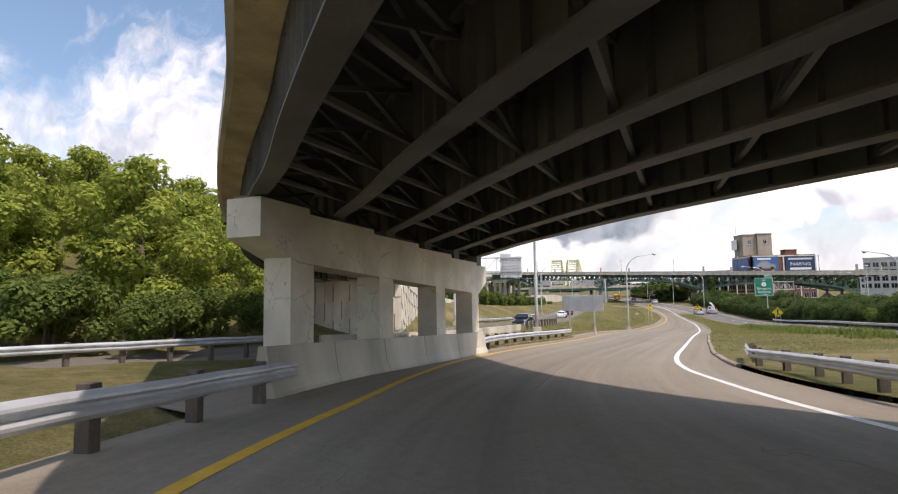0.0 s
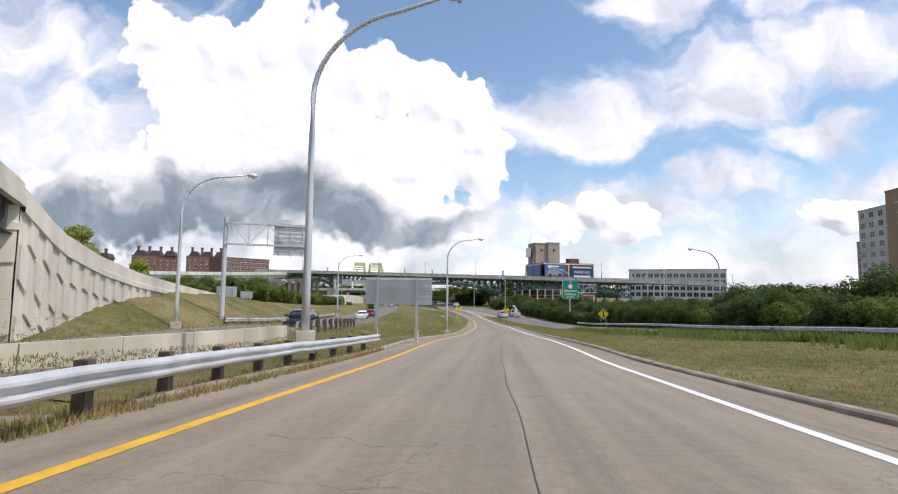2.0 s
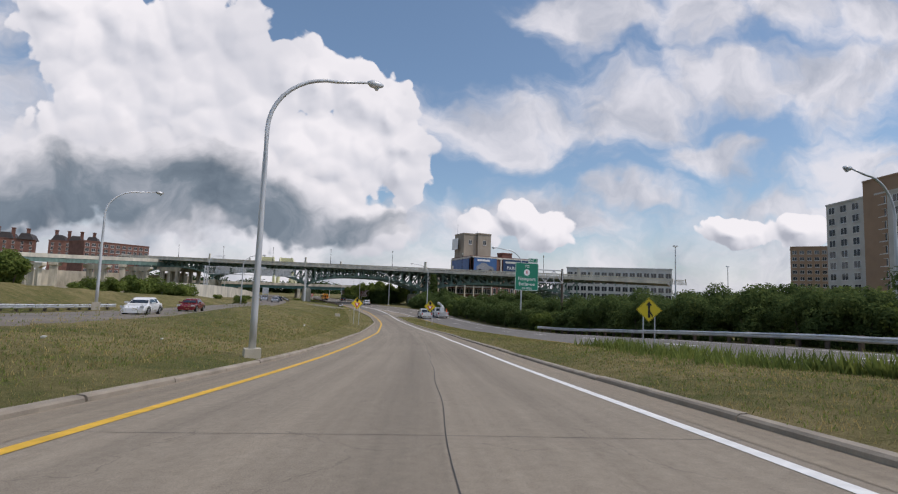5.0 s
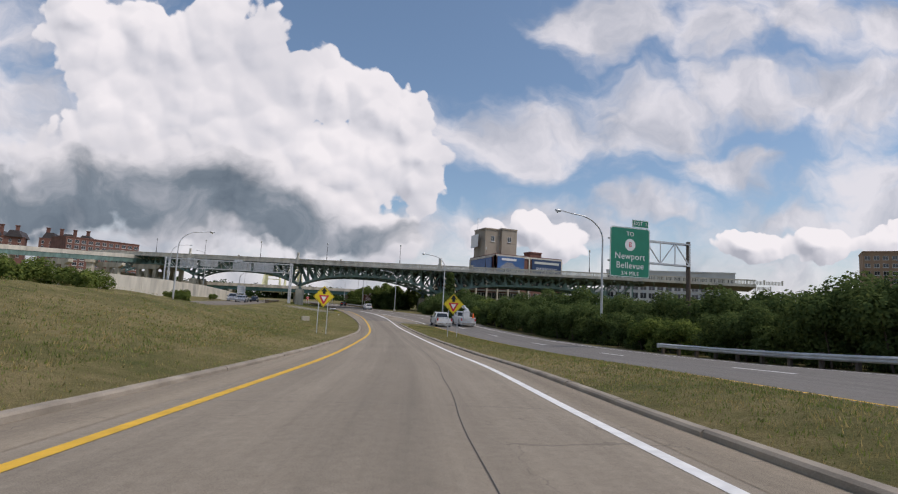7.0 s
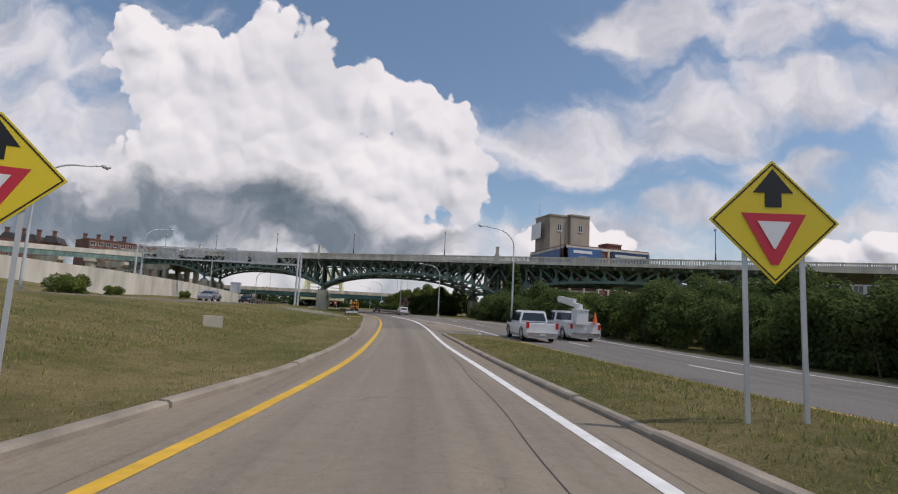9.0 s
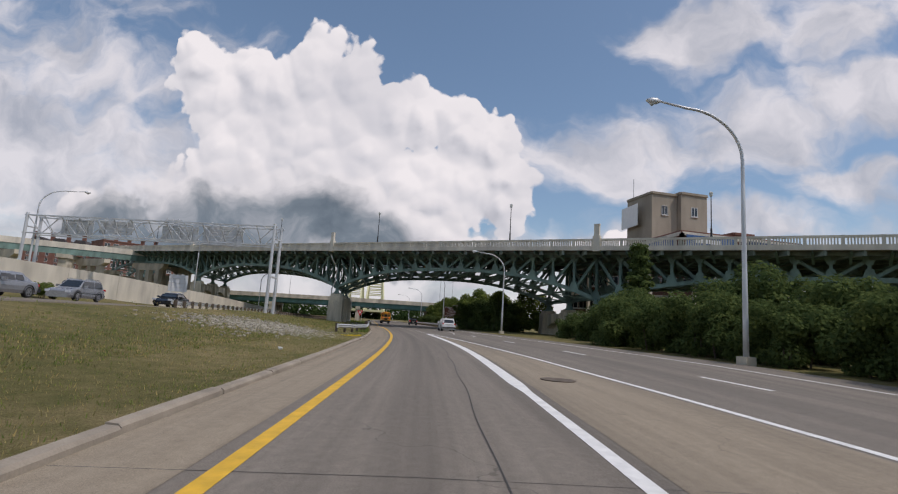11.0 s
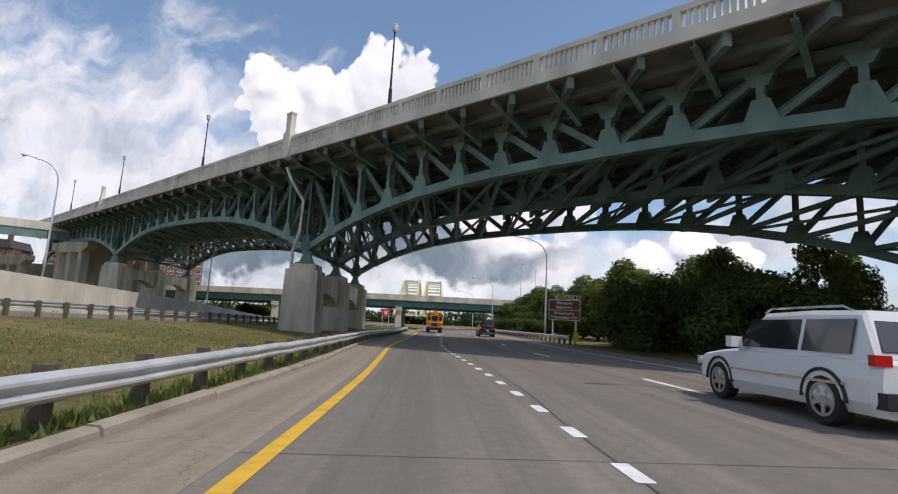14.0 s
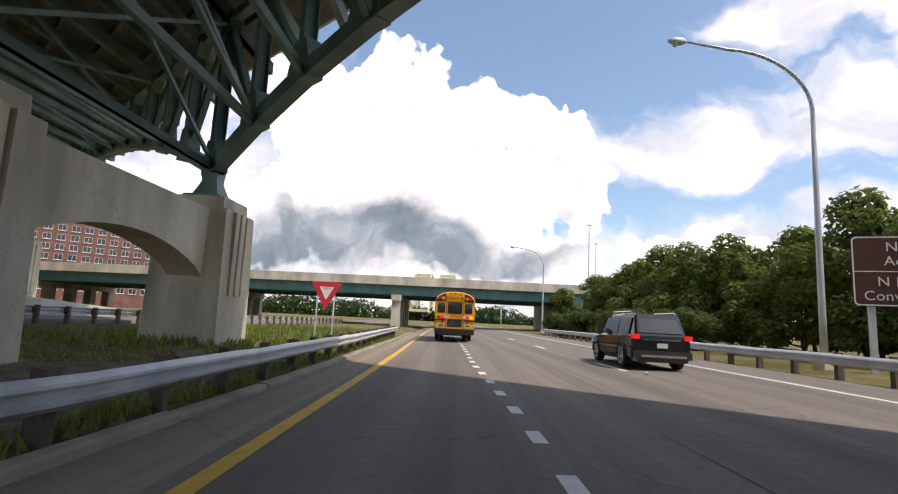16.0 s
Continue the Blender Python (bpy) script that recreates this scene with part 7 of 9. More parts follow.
def tan_building():
    o = empty("apartment_building", None, "tan brick and grey panel apartment block of nine storeys", "building")
    C, L, C2 = (185.7, 118.4), (198.8, 143.0), (195.5, 114.3)
    R = (238.0, 96.5)
    Lb, Rb = (232.0, 134.0), (246.0, 116.0)
    block("wing", [L, C, (192.0, 115.6), (206.0, 140.0)], -1, 36.2, "grey_wall", o, "grey rendered wing")
    block("tower", [(185.9, 118.1), (195.5, 114.2), (201.0, 126.0), (191.4, 130.0)], -1, 40.4, "brown_brick", o, "tan brick tower")
    block("long_wing", [(195.4, 114.5), R, (246.0, 113.0), (203.0, 131.0)], -1, 37.8, "brown_brick", o, "tan brick wing")
    window_grid(o, face_of(L, C, 9, 36, 6, 8), 6, 8, 2.3, 1.9)
    window_grid(o, face_of((195.4, 114.5), R, 8, 37, 11, 9), 11, 9, 1.9, 1.7, frame_mat="pale_wall")
    window_grid(o, face_of((185.9, 118.1), (195.5, 114.2), 8, 37, 3, 9), 3, 9, 1.9, 1.7, skip=lambda c, r: c == 0)
    block("roof_hut", [(205, 118), (213, 114.6), (215, 119), (207, 122.4)], 37, 41.0, "grey_wall", o)


tan_building()


def billboard_building():
    o = empty("warehouse_with_billboards", None, "brick parking warehouse with large billboards and a roof tower", "building")
    C, R, L = (128.0, 238.9), (155.0, 237.2), (131.4, 262.3)
    block("body", [C, R, (158.4, 260.6), L], -0.5, 20.6, "brick", o, "dark red brick body")
    bm = bmesh.new()
    for a, b in ((C, R), (C, L)):
        for z in (20.4, 13.2):
            beam(bm, (*a, z), (*b, z), 0.5, 0.7)
        for k in range(5):
            p = Vector((*a, 0)).lerp(Vector((*b, 0)), k / 4)
            beam(bm, (p.x, p.y, 0), (p.x, p.y, 20.4), 0.8, 0.5)
    part("concrete_frame", bm, "pale", o, "pale concrete frame bands")
    block("roof_tower", [(130.9, 251.0), (137.0, 250.6), (137.5, 259.6), (131.4, 260.0)], 20, 31.2, "tan_wall", o, "grey roof tower")
    block("tower_bay", [(137.02, 249.4), (143.4, 249.0), (144.0, 258.4), (137.6, 258.8)], 20, 31.5, "tan_wall", o, "forward bay of the roof tower")
    block("roof_hut", [(147.5, 246.0), (152.5, 245.7), (152.8, 250.0), (147.8, 250.3)], 20, 23.4, "brick", o)
    window_grid(o, face_of((130.9, 251.0), (137.0, 250.6), 25.8, 29.8, 1, 1), 1, 1, 1.3, 1.8)
    window_grid(o, face_of((137.02, 249.4), (143.4, 249.0), 25.8, 29.8, 1, 1), 1, 1, 1.3, 1.8)
    window_grid(o, face_of(C, R, 1.0, 12.6, 9, 3), 9, 3, 1.9, 2.2)
    fx = face_of(C, R, 13.4, 20.0, 1, 1)
    basis = Matrix((fx[1], -fx[3], fx[2])).transposed().to_4x4()
    m = Matrix.Translation(fx[0] + fx[3] * 0.5) @ basis
    bb = empty("hoarding", m, "", "", "", "")
    bb.parent = o
    for name, x0, x1, z0, z1, mt in (("poster", 0.6, 11.2, 0.2, 6.8, "blue_board"), ("poster", 14.4, 26.6, 0.2, 6.8, "navy_board")):
        bm = bmesh.new()
        box(bm, (x0, -0.15, z0), (x1, 0.0, z1))
        part(name, bm, mt, bb, "large printed poster panel")
    text_part("lettering", "PARKING", 2.0, m @ Matrix.Translation((20.5, -0.18, 3.2)) @ UPRIGHT, "sign_white", o, "large white lettering", 0.01, 1.05)
    for zz, hh, x0, x1 in ((5.6, 0.8, 15.4, 25.6), (1.2, 1.0, 16.0, 25.0)):
        bm = bmesh.new()
        box(bm, (x0, -0.2, zz - hh / 2), (x1, -0.16, zz + hh / 2))
        part("lettering_bar", bm, "sign_white" if hh > 0.9 else "plate", bb)
    # silver car drawn on the poster
    bm = bmesh.new()
    prism(bm, [(2.0, 1.5), (9.8, 1.5), (10.2, 2.4), (9.4, 3.3), (7.6, 3.7), (6.4, 4.7), (4.2, 4.8), (2.8, 3.8), (1.8, 3.2)], 0.03, 1, -0.19)
    part("printed_car", bm, "silver_car", bb)
    for x in (3.4, 8.4):
        bm = bmesh.new()
        prism(bm, [(x + 0.75 * math.cos(a), 1.6 + 0.75 * math.sin(a)) for a in (k * math.tau / 16 for k in range(16))], 0.03, 1, -0.23)
        part("printed_wheel", bm, "rubber", bb)
    bm = bmesh.new()
    box(bm, (2.2, -0.2, 5.4), (8.0, -0.16, 6.2))
    part("lettering_bar", bm, "sign_white", bb)
    fy = face_of(L, C, 13.4, 20.0, 1, 1)
    m2 = Matrix.Translation(fy[0] + fy[3] * 0.5) @ Matrix((fy[1], -fy[3], fy[2])).transposed().to_4x4()
    bm = bmesh.new()
    box(bm, (2, -0.15, 0.2), (22, 0.0, 6.4), m2)
    part("poster", bm, "blue_board", o)
    bm = bmesh.new()
    box(bm, (1.5, -0.2, 6.2), (8.5, -0.05, 11.0), m2 @ Matrix.Translation((0, 0, 5)) @ Matrix.Translation((0, 0, 0)))
    part("tower_poster", bm, "sign_white", o, "white banner on the tower")
    bm = bmesh.new()
    tube(bm, [(131.5, 258, 31), (131.5, 258, 36)], 0.08, 6), tube(bm, [(140, 255, 31), (140, 255, 33.5)], 0.06, 6)
    part("antenna", bm, "galv", o)


billboard_building()


def plain_building(name, pts, z1, material, label, grids=(), z0=-1.0):
    o = empty(name, None, label, "building")
    block("body", pts, z0, z1, material, o)
    for a, b, za, zb, c, r, w, h in grids:
        window_grid(o, face_of(a, b, za, zb, c, r), c, r, w, h)
    return o


plain_building("office_building", [(172, 232), (203, 203), (213, 213), (182, 242)], 18.2, "pale_wall", "long pale low office building", [((172, 232), (203, 203), 5, 17, 15, 4, 2.0, 1.9), ((203, 203), (213, 213), 5, 17, 5, 4, 1.9, 1.9)])
plain_building("office_building", [(222, 303), (234, 296), (280, 330), (268, 340)], 15.0, "pale_wall", "long pale low office building", [((222, 303), (234, 296), 4, 14, 4, 3, 2, 1.9), ((234, 296), (280, 330), 4, 14, 16, 3, 2.2, 1.9)])
plain_building("flat_block", [(308, 213), (320, 194), (336, 203), (324, 222)], 36, "brown_brick", "brown brick tower block rising behind the thicket", [((308, 213), (320, 194), 4, 35, 7, 9, 1.8, 1.6)])
plain_building("brick_apartments", [(-28, 445), (6, 467), (-4, 483), (-38, 461)], 30, "brick", "red brick apartment block far behind the bridge", [((-28, 445), (6, 467), 4, 29.5, 11, 8, 2.1, 1.7)])


def brick_hall():
    """A brick building of three storeys with pale bands and columns, seen through the bridge."""
    o = empty("brick_hall", None, "dark red brick building with pale concrete bands and columns", "building")
    A, B, C, D = (109.0, 246.2), (132.0, 230.0), (139.0, 239.5), (116.0, 256.5)
    block("body", [A, B, C, D], -0.5, 14.0, "brick", o, "dark red brick body")
    n = Vector((A[1] - B[1], B[0] - A[0], 0)).normalized() * -1
    a, b = Vector((*A, 0)), Vector((*B, 0))
    for z in (3.9, 8.1, 12.3):
        bm = bmesh.new()
        beam(bm, a + n * 0.15 + Vector((0, 0, z)), b + n * 0.15 + Vector((0, 0, z)), 0.4, 0.55)
        part("floor_band", bm, "pale", o, "pale concrete floor band")
    for k in range(9):
        bm = bmesh.new()
        p = a.lerp(b, k / 8) + n * 0.2
        beam(bm, p + Vector((0, 0, -0.4)), p + Vector((0, 0, 14.0)), 0.55, 0.5)
        part("column", bm, "pale", o, "pale concrete column")
    window_grid(o, face_of(A, B, 0.2, 12.6, 16, 3), 16, 3, 1.4, 1.7)


brick_hall()


def gothic_block(x, y, w, h):
    o = empty("gothic_building", None, "red brick gothic block with dormers and chimneys", "building", "gothic brick blocks")
    block("body", [(x, y), (x + w, y + 4), (x + w - 4, y + 30), (x - 4, y + 26)], -1, h, "brick", o)
    window_grid(o, face_of((x, y), (x + w, y + 4), h - 16, h - 1, 7, 4), 7, 4, 1.5, 2.2)
    for k in range(3):
        bm = bmesh.new()
        gx = x + w * (k + 0.5) / 3
        prism(bm, [(gx - w / 7, h), (gx + w / 7, h), (gx + w / 14, h + 5), (gx - w / 14, h + 5)], 22, 1, y + 2)
        part("roof", bm, "dark_roof", o, "steep dark slate roof")
    for k in range(4):
        bm = bmesh.new()
        gx = x + w * (k + 0.3) / 4
        box(bm, (gx, y + 6, h - 2), (gx + 2.2, y + 8, h + 8.5)), box(bm, (gx - 0.3, y + 5.7, h + 8.5), (gx + 2.5, y + 8.3, h + 9.2))
        part("chimney", bm, "brick", o)


gothic_block(-70, 588, 35, 38)
gothic_block(-116, 580, 38, 37)
gothic_block(-168, 574, 36, 33)


def yellow_arches():
    """Twin tied arches seen end on: pairs of ribs that lean together, with ladder bracing between."""
    c, ax, la = Vector((148.0, 800.0, 0)), Vector((0.155, 0.988, 0)), Vector((0.988, -0.155, 0))
    for side in (-12.0, 12.0):
        o = empty("tied_arch_bridge", None, "far pale yellow steel tied-arch river bridge", "bridge", "far arch bridges")

        def rib(t, sg):
            h = math.sin(math.pi * t)
            return c + ax * ((t - 0.5) * 230) + la * (side + sg * (10.0 - 2.4 * h)) + Vector((0, 0, 6 + 41 * h))
        for sg in (-1, 1):
            bm = bmesh.new()
            for k in range(24):
                beam(bm, rib(k / 24, sg), rib((k + 1) / 24, sg), 1.5, 2.6)
            part("arch", bm, "arch_yellow", o, "pale yellow steel arch rib")
            bm = bmesh.new()
            for k in range(2, 23):
                p = rib(k / 24, sg)
                beam(bm, p, Vector((p.x, p.y, 9)), 0.4, 0.4)
            part("hanger", bm, "arch_yellow", o)["kind"] = "stuff"
        for k in range(4, 21):
            bm = bmesh.new()
            beam(bm, rib(k / 24, -1), rib(k / 24, 1), 0.9, 1.0)
            part("strut", bm, "arch_yellow", o)
        bm = bmesh.new()
        beam(bm, c - ax * 125 + la * side + Vector((0, 0, 8)), c + ax * 125 + la * side + Vector((0, 0, 8)), 20, 2)
        part("deck", bm, "arch_yellow", o)


yellow_arches()

# ---- plants ----


def leaves(name, blobs, n, size, material, parent, seed, label=""):
    """A crown of many small separate leaves, spread over uneven clumps."""
    rng = np.random.default_rng(seed)
    blobs = np.array(blobs, float)
    wt = (blobs[:, 3] * blobs[:, 4] * blobs[:, 5]) ** 0.66
    idx = rng.choice(len(blobs), n, p=wt / wt.sum())
    d = rng.normal(size=(n, 3))
    d /= np.linalg.norm(d, axis=1)[:, None]
    r = rng.uniform(0.45, 1.0, n) ** 0.5 * (1 + 0.16 * np.sin(d[:, 0] * 7 + idx) * np.cos(d[:, 1] * 6 + idx * 2))
    c = blobs[idx, :3] + d * blobs[idx, 3:6] * r[:, None]
    nrm = d + rng.normal(scale=0.55, size=(n, 3)) + np.array((0, 0, 0.75))
    nrm /= np.linalg.norm(nrm, axis=1)[:, None]
    t = np.cross(nrm, rng.normal(size=(n, 3)))
    t /= np.linalg.norm(t, axis=1)[:, None]
    b = np.cross(nrm, t)
    sz = size * rng.uniform(0.6, 1.35, n)[:, None]
    v = np.stack([c - t * sz, c + b * sz * 0.55, c + t * sz, c - b * sz * 0.55], 1).reshape(-1, 3)
    me = bpy.data.meshes.new(name)
    me.from_pydata(v.tolist(), [], [(4 * i, 4 * i + 1, 4 * i + 2, 4 * i + 3) for i in range(n)])
    me.materials.append(M[material])
    ob = new(name, me)
    ob.parent = parent
    if label:
        ob["label"] = label
    return ob


def tree(h, spread, seed, material="leaf", n=5000, leaf=0.16, low=0.25, label="leafy broad green tree", conifer=False):
    rng = random.Random(seed)
    o = empty("tree", None, label, "tree")
    bm = bmesh.new()
    top = h * (0.9 if conifer else 0.6)
    tube(bm, [(0, 0, -0.5), (0.05, 0, h * 0.1), (rng.uniform(-0.2, 0.2), rng.uniform(-0.2, 0.2), h * 0.35), (rng.uniform(-0.4, 0.4), rng.uniform(-0.4, 0.4), top)], [h * 0.03, h * 0.024, h * 0.018, h * 0.006], 8)
    blobs = []
    k = 26 if not conifer else 34
    for i in range(k):
        f = (i + 0.5) / k
        z = h * (low + (1 - low) * f)
        if conifer:
            rad = spread * (1 - f) * 0.75 + 0.25
        else:
            rad = spread * math.sin(math.pi * min(1, 0.18 + f * 0.80)) ** 0.8
        a = i * 2.4 + rng.uniform(-0.5, 0.5)
        rr = rad * rng.uniform(0.25, 0.85)
        br = h * rng.uniform(0.07, 0.13) if not conifer else h * 0.07
        p = (rr * math.cos(a), rr * math.sin(a), z)
        blobs.append((*p, br * 1.25, br * 1.25, br * (0.85 if not conifer else 0.5)))
        if i % 3 == 0:
            tube(bm, [(0, 0, z * 0.7), (p[0] * 0.5, p[1] * 0.5, z * 0.88), p], [h * 0.009, h * 0.006, h * 0.002], 5)
    part("trunk", bm, "bark", o, "dark trunk and limbs", smooth=True)
    leaves("crown", blobs, n, leaf, material, o, seed, "crown of small green leaves")
    return o


def shrub(h, w, seed, material="leaf_dark", n=4200, leaf=0.17, name="shrub", label="dense dark green roadside shrub", cat="shrub"):
    rng = random.Random(seed)
    o = empty(name, None, label, cat)
    blobs = []
    for i in range(30):
        x, y = rng.uniform(-w, w) * 0.8, rng.uniform(-w, w) * 0.55
        z = h * rng.uniform(0.12, 0.86) * (1 - 0.25 * abs(x) / w)
        r = h * rng.uniform(0.13, 0.22)
        blobs.append((x, y, z, r * 1.3, r * 1.2, r))
    bm = bmesh.new()
    for i in range(6):
        b = blobs[i]
        tube(bm, [(b[0] * 0.6, b[1] * 0.6, -0.4), (b[0] * 0.8, b[1] * 0.8, b[2] * 0.6), b[:3]], [0.09, 0.06, 0.02], 5)
    part("branch", bm, "bark", o)["kind"] = "stuff"
    leaves("foliage", blobs, n, leaf, material, o, seed)
    return o


rng = random.Random(11)
protos = [tree(10, 4.6, 1, "leaf_bright", n=13000, leaf=0.18, low=0.05), tree(11, 5.0, 2, "leaf_bright", n=13000, leaf=0.18, low=0.05), tree(9, 4.4, 3, "leaf_bright", n=12000, leaf=0.17, low=0.04)]
hillspots = [(-24, 34), (-29, 28), (-22, 44), (-33, 36), (-28, 50), (-38, 26), (-36, 46), (-42, 38), (-25, 60), (-33, 62), (-44, 54), (-30, 74), (-22, 80), (-38, 72), (-18, 92), (-27, 90), (-47, 18), (-36, 16), (-50, 30), (-52, 66), (-14, 106), (-44, 84), (-19, 28), (-25, 22), (-31, 18), (-21, 37), (-27, 41), (-18, 52), (-20, 68), (-30, 30), (-40, 20), (-45, 12), (-57, 20), (-60, 38), (-34, 8), (-44, 4), (-55, 8)]
for k, (x, y) in enumerate(hillspots):
    z = ground_z(x, y) + 11 * math.exp(-((x + 50) / 22) ** 2 - ((y - 66) / 52) ** 2) if abs(along(x, y)[1]) < 60 else 4 + 11 * math.exp(-((x + 50) / 22) ** 2 - ((y - 66) / 52) ** 2)
    m = Matrix.Translation((x, y, z - 0.5)) @ Matrix.Rotation(rng.uniform(0, 6.3), 4, "Z") @ Matrix.Scale(rng.uniform(0.72, 1.05), 4)
    if k < 3:
        protos[k].matrix_basis = m
    else:
        c = copy_thing(protos[k % 3], m)
        c.matrix_basis = m

hedge = [shrub(5.2, 4.2, 21, n=13000, leaf=0.16, name="hedge_tree", label="dense dark green roadside thicket", cat="thicket"), shrub(6.2, 4.4, 22, n=14000, leaf=0.16, name="hedge_tree", label="dense dark green roadside thicket", cat="thicket"), shrub(4.6, 4.0, 23, "leaf", n=12000, leaf=0.16, name="hedge_tree", label="bright green roadside thicket", cat="thicket")]
k = 0
for s, du, sc in [(s, 5.0, 0.68) for s in range(36, 212, 4)] + [(s, 10, 0.9) for s in range(30, 206, 7)] + [(s, 17, 1.1) for s in range(40, 190, 10)]:
    p = at(s + rng.uniform(-1, 1), free_r(s) + du + rng.uniform(-0.6, 0.6))
    m = Matrix.Translation(p) @ Matrix.Rotation(math.radians(heading(s) + 90) + rng.uniform(-0.3, 0.3), 4, "Z") @ Matrix.Scale(sc * rng.uniform(0.8, 1.1), 4)
    if k < 3:
        hedge[k].matrix_basis = m
    else:
        copy_thing(hedge[rng.choice((0, 0, 1, 1, 2))], m).matrix_basis = m
    k += 1

rt = [tree(9, 3.6, 31, "leaf", n=9000, leaf=0.17, low=0.12), tree(8, 3.4, 32, "leaf", n=9000, leaf=0.17, low=0.1), tree(9, 3.0, 33, "leaf_dark", n=7000, leaf=0.15, low=0.15, conifer=True, label="dark green pine tree")]
spots = [(300, 20, 0), (306, 24, 1), (312, 19, 2), (318, 22, 0), (324, 19, 1), (331, 21, 2), (338, 18, 1), (298, 27, 1), (310, 31, 0), (292, 22, 1), (286, 25, 0), (322, 29, 0), (280, 27, 1), (345, 18, 0), (352, 20, 2), (274, 30, 0), (362, 18, 1), (372, 20, 0)]
spots += [(s, 15.5 + (s * 7 % 5) * 0.7, (s // 3) % 2) for s in range(284, 344, 5)] + [(s, 21 + (s * 5 % 7) * 0.8, (s // 5) % 2) for s in range(270, 350, 6)]
spots += [(301, 20.5, 1), (306, 20, 0), (311, 20.5, 1), (316, 19, 0)]
used = set()
for s, u, i in spots:
    if 282 < s < 316 and u < 19.4:
        continue
    m = Matrix.Translation(at(s, u, -0.2)) @ Matrix.Rotation(rng.uniform(0, 6.3), 4, "Z") @ Matrix.Scale(rng.uniform(0.76, 1.0), 4)
    if i not in used:
        used.add(i)
        rt[i].matrix_basis = m
    else:
        copy_thing(rt[i], m).matrix_basis = m
m = Matrix.Translation(gz(95.5, 208.0, -0.3)) @ Matrix.Scale(1.2, 4)
copy_thing(rt[2], m).matrix_basis = m
for s in range(314, 348, 4):
    m = Matrix.Translation(at(s, 13.6 + (s % 3) * 0.5, -0.2)) @ Matrix.Rotation(rng.uniform(0, 6.3), 4, "Z") @ Matrix.Scale(0.55, 4)
    copy_thing(hedge[s % 2], m).matrix_basis = m
for x, y, sc in ((90.5, 208, 0.6), (92, 214, 0.55), (94, 220, 0.5), (96, 214, 0.8), (99, 219, 0.8), (86, 196, 0.8), (92, 205, 0.9), (97, 203, 1.0), (101, 208, 1.0), (88, 199, 0.8), (104, 216, 0.9), (93.5, 246, 0.9), (98, 252, 1.1), (93, 256, 1.0), (101, 262, 1.2), (105, 268, 1.1)):
    m = Matrix.Translation(gz(x, y, -0.2)) @ Matrix.Rotation(rng.uniform(0, 6.3), 4, "Z") @ Matrix.Scale(sc, 4)
    copy_thing(hedge[rng.choice((0, 1))], m).matrix_basis = m
for x, y, z, sc in ((-15, 24, 6.5, 0.6), (-17, 29, 6.5, 0.7), (-20, 22, 6.8, 0.8), (-23, 27, 7, 0.8), (-27, 20, 7, 0.9), (-31, 14, 7, 0.9), (-13.5, 33, 6, 0.5), (-17, 36, 6.5, 0.7), (29.8, 262.0, 2.2, 0.45), (31.5, 206, 1.6, 0.35), (34, 176, 1.3, 0.5), (22, 172, 1.6, 1.0), (16, 168, 1.8, 1.2), (10, 160, 2.0, 1.0), (40.0, 212.0, 1.2, 0.3), (2, 130, 3.5, 0.9), (-4, 113, 5.2, 1.05), (1.5, 115, 5.0, 1.1), (6, 121, 4.6, 0.85), (-8, 117, 5, 1.1), (-4, 124, 4, 1.1), (-10, 150, 4, 1.3), (-16, 140, 4.5, 1.3), (30, 345, 1, 1.0), (44, 380, 0, 1.1)):
    m = Matrix.Translation((x, y, max(z - 0.6, ground_z(x, y) - 0.2))) @ Matrix.Rotation(rng.uniform(0, 6.3), 4, "Z") @ Matrix.Scale(sc, 4)
    copy_thing(hedge[2], m).matrix_basis = m


def far_woods():
    """A far wooded skyline."""
    rg = np.random.default_rng(4)
    blobs = []
    for a in np.linspace(-1.25, 1.35, 150):
        r = rg.uniform(560, 700)
        x, y = 40 + r * math.sin(a), 180 + r * math.cos(a)
        h = rg.uniform(7, 15)
        blobs.append((x, y, h * 0.4, 16, 16, h))
    ob = leaves("far_woods", blobs, 90000, 1.7, "far_leaf", None, 9)
    tagged(ob, "distant wooded skyline of dark green trees", "trees", "", "stuff")


far_woods()


def tufts(name, count, place, size, material, seed, label, h=(0.12, 0.3)):
    """Scattered blades and stalks, one object."""
    rg = random.Random(seed)
    verts, faces = [], []
    for _ in range(count):
        p = place(rg)
        for _ in range(4):
            a = rg.uniform(0, math.tau)
            hh = rg.uniform(*h)
            w = size * rg.uniform(0.6, 1.4)
            q = p + Vector((rg.uniform(-0.12, 0.12), rg.uniform(-0.12, 0.12), 0))
            d = Vector((math.cos(a), math.sin(a), 0))
            lean = Vector((rg.uniform(-0.5, 0.5), rg.uniform(-0.5, 0.5), 1)) * hh
            i = len(verts)
            verts += [q - d * w, q + d * w, q + lean]
            faces.append((i, i + 1, i + 2))
    me = bpy.data.meshes.new(name)
    me.from_pydata([tuple(v) for v in verts], [], faces)
    me.materials.append(M[material])
    return tagged(new(name, me), label, "grass" if "grass" in name else "weeds", "", "stuff")


def verge_left(rg):
    s = rg.uniform(28, 300)
    return at(s, kerb_l(s) - 0.4 - abs(rg.gauss(0, 1)) * 5.5, -0.03)


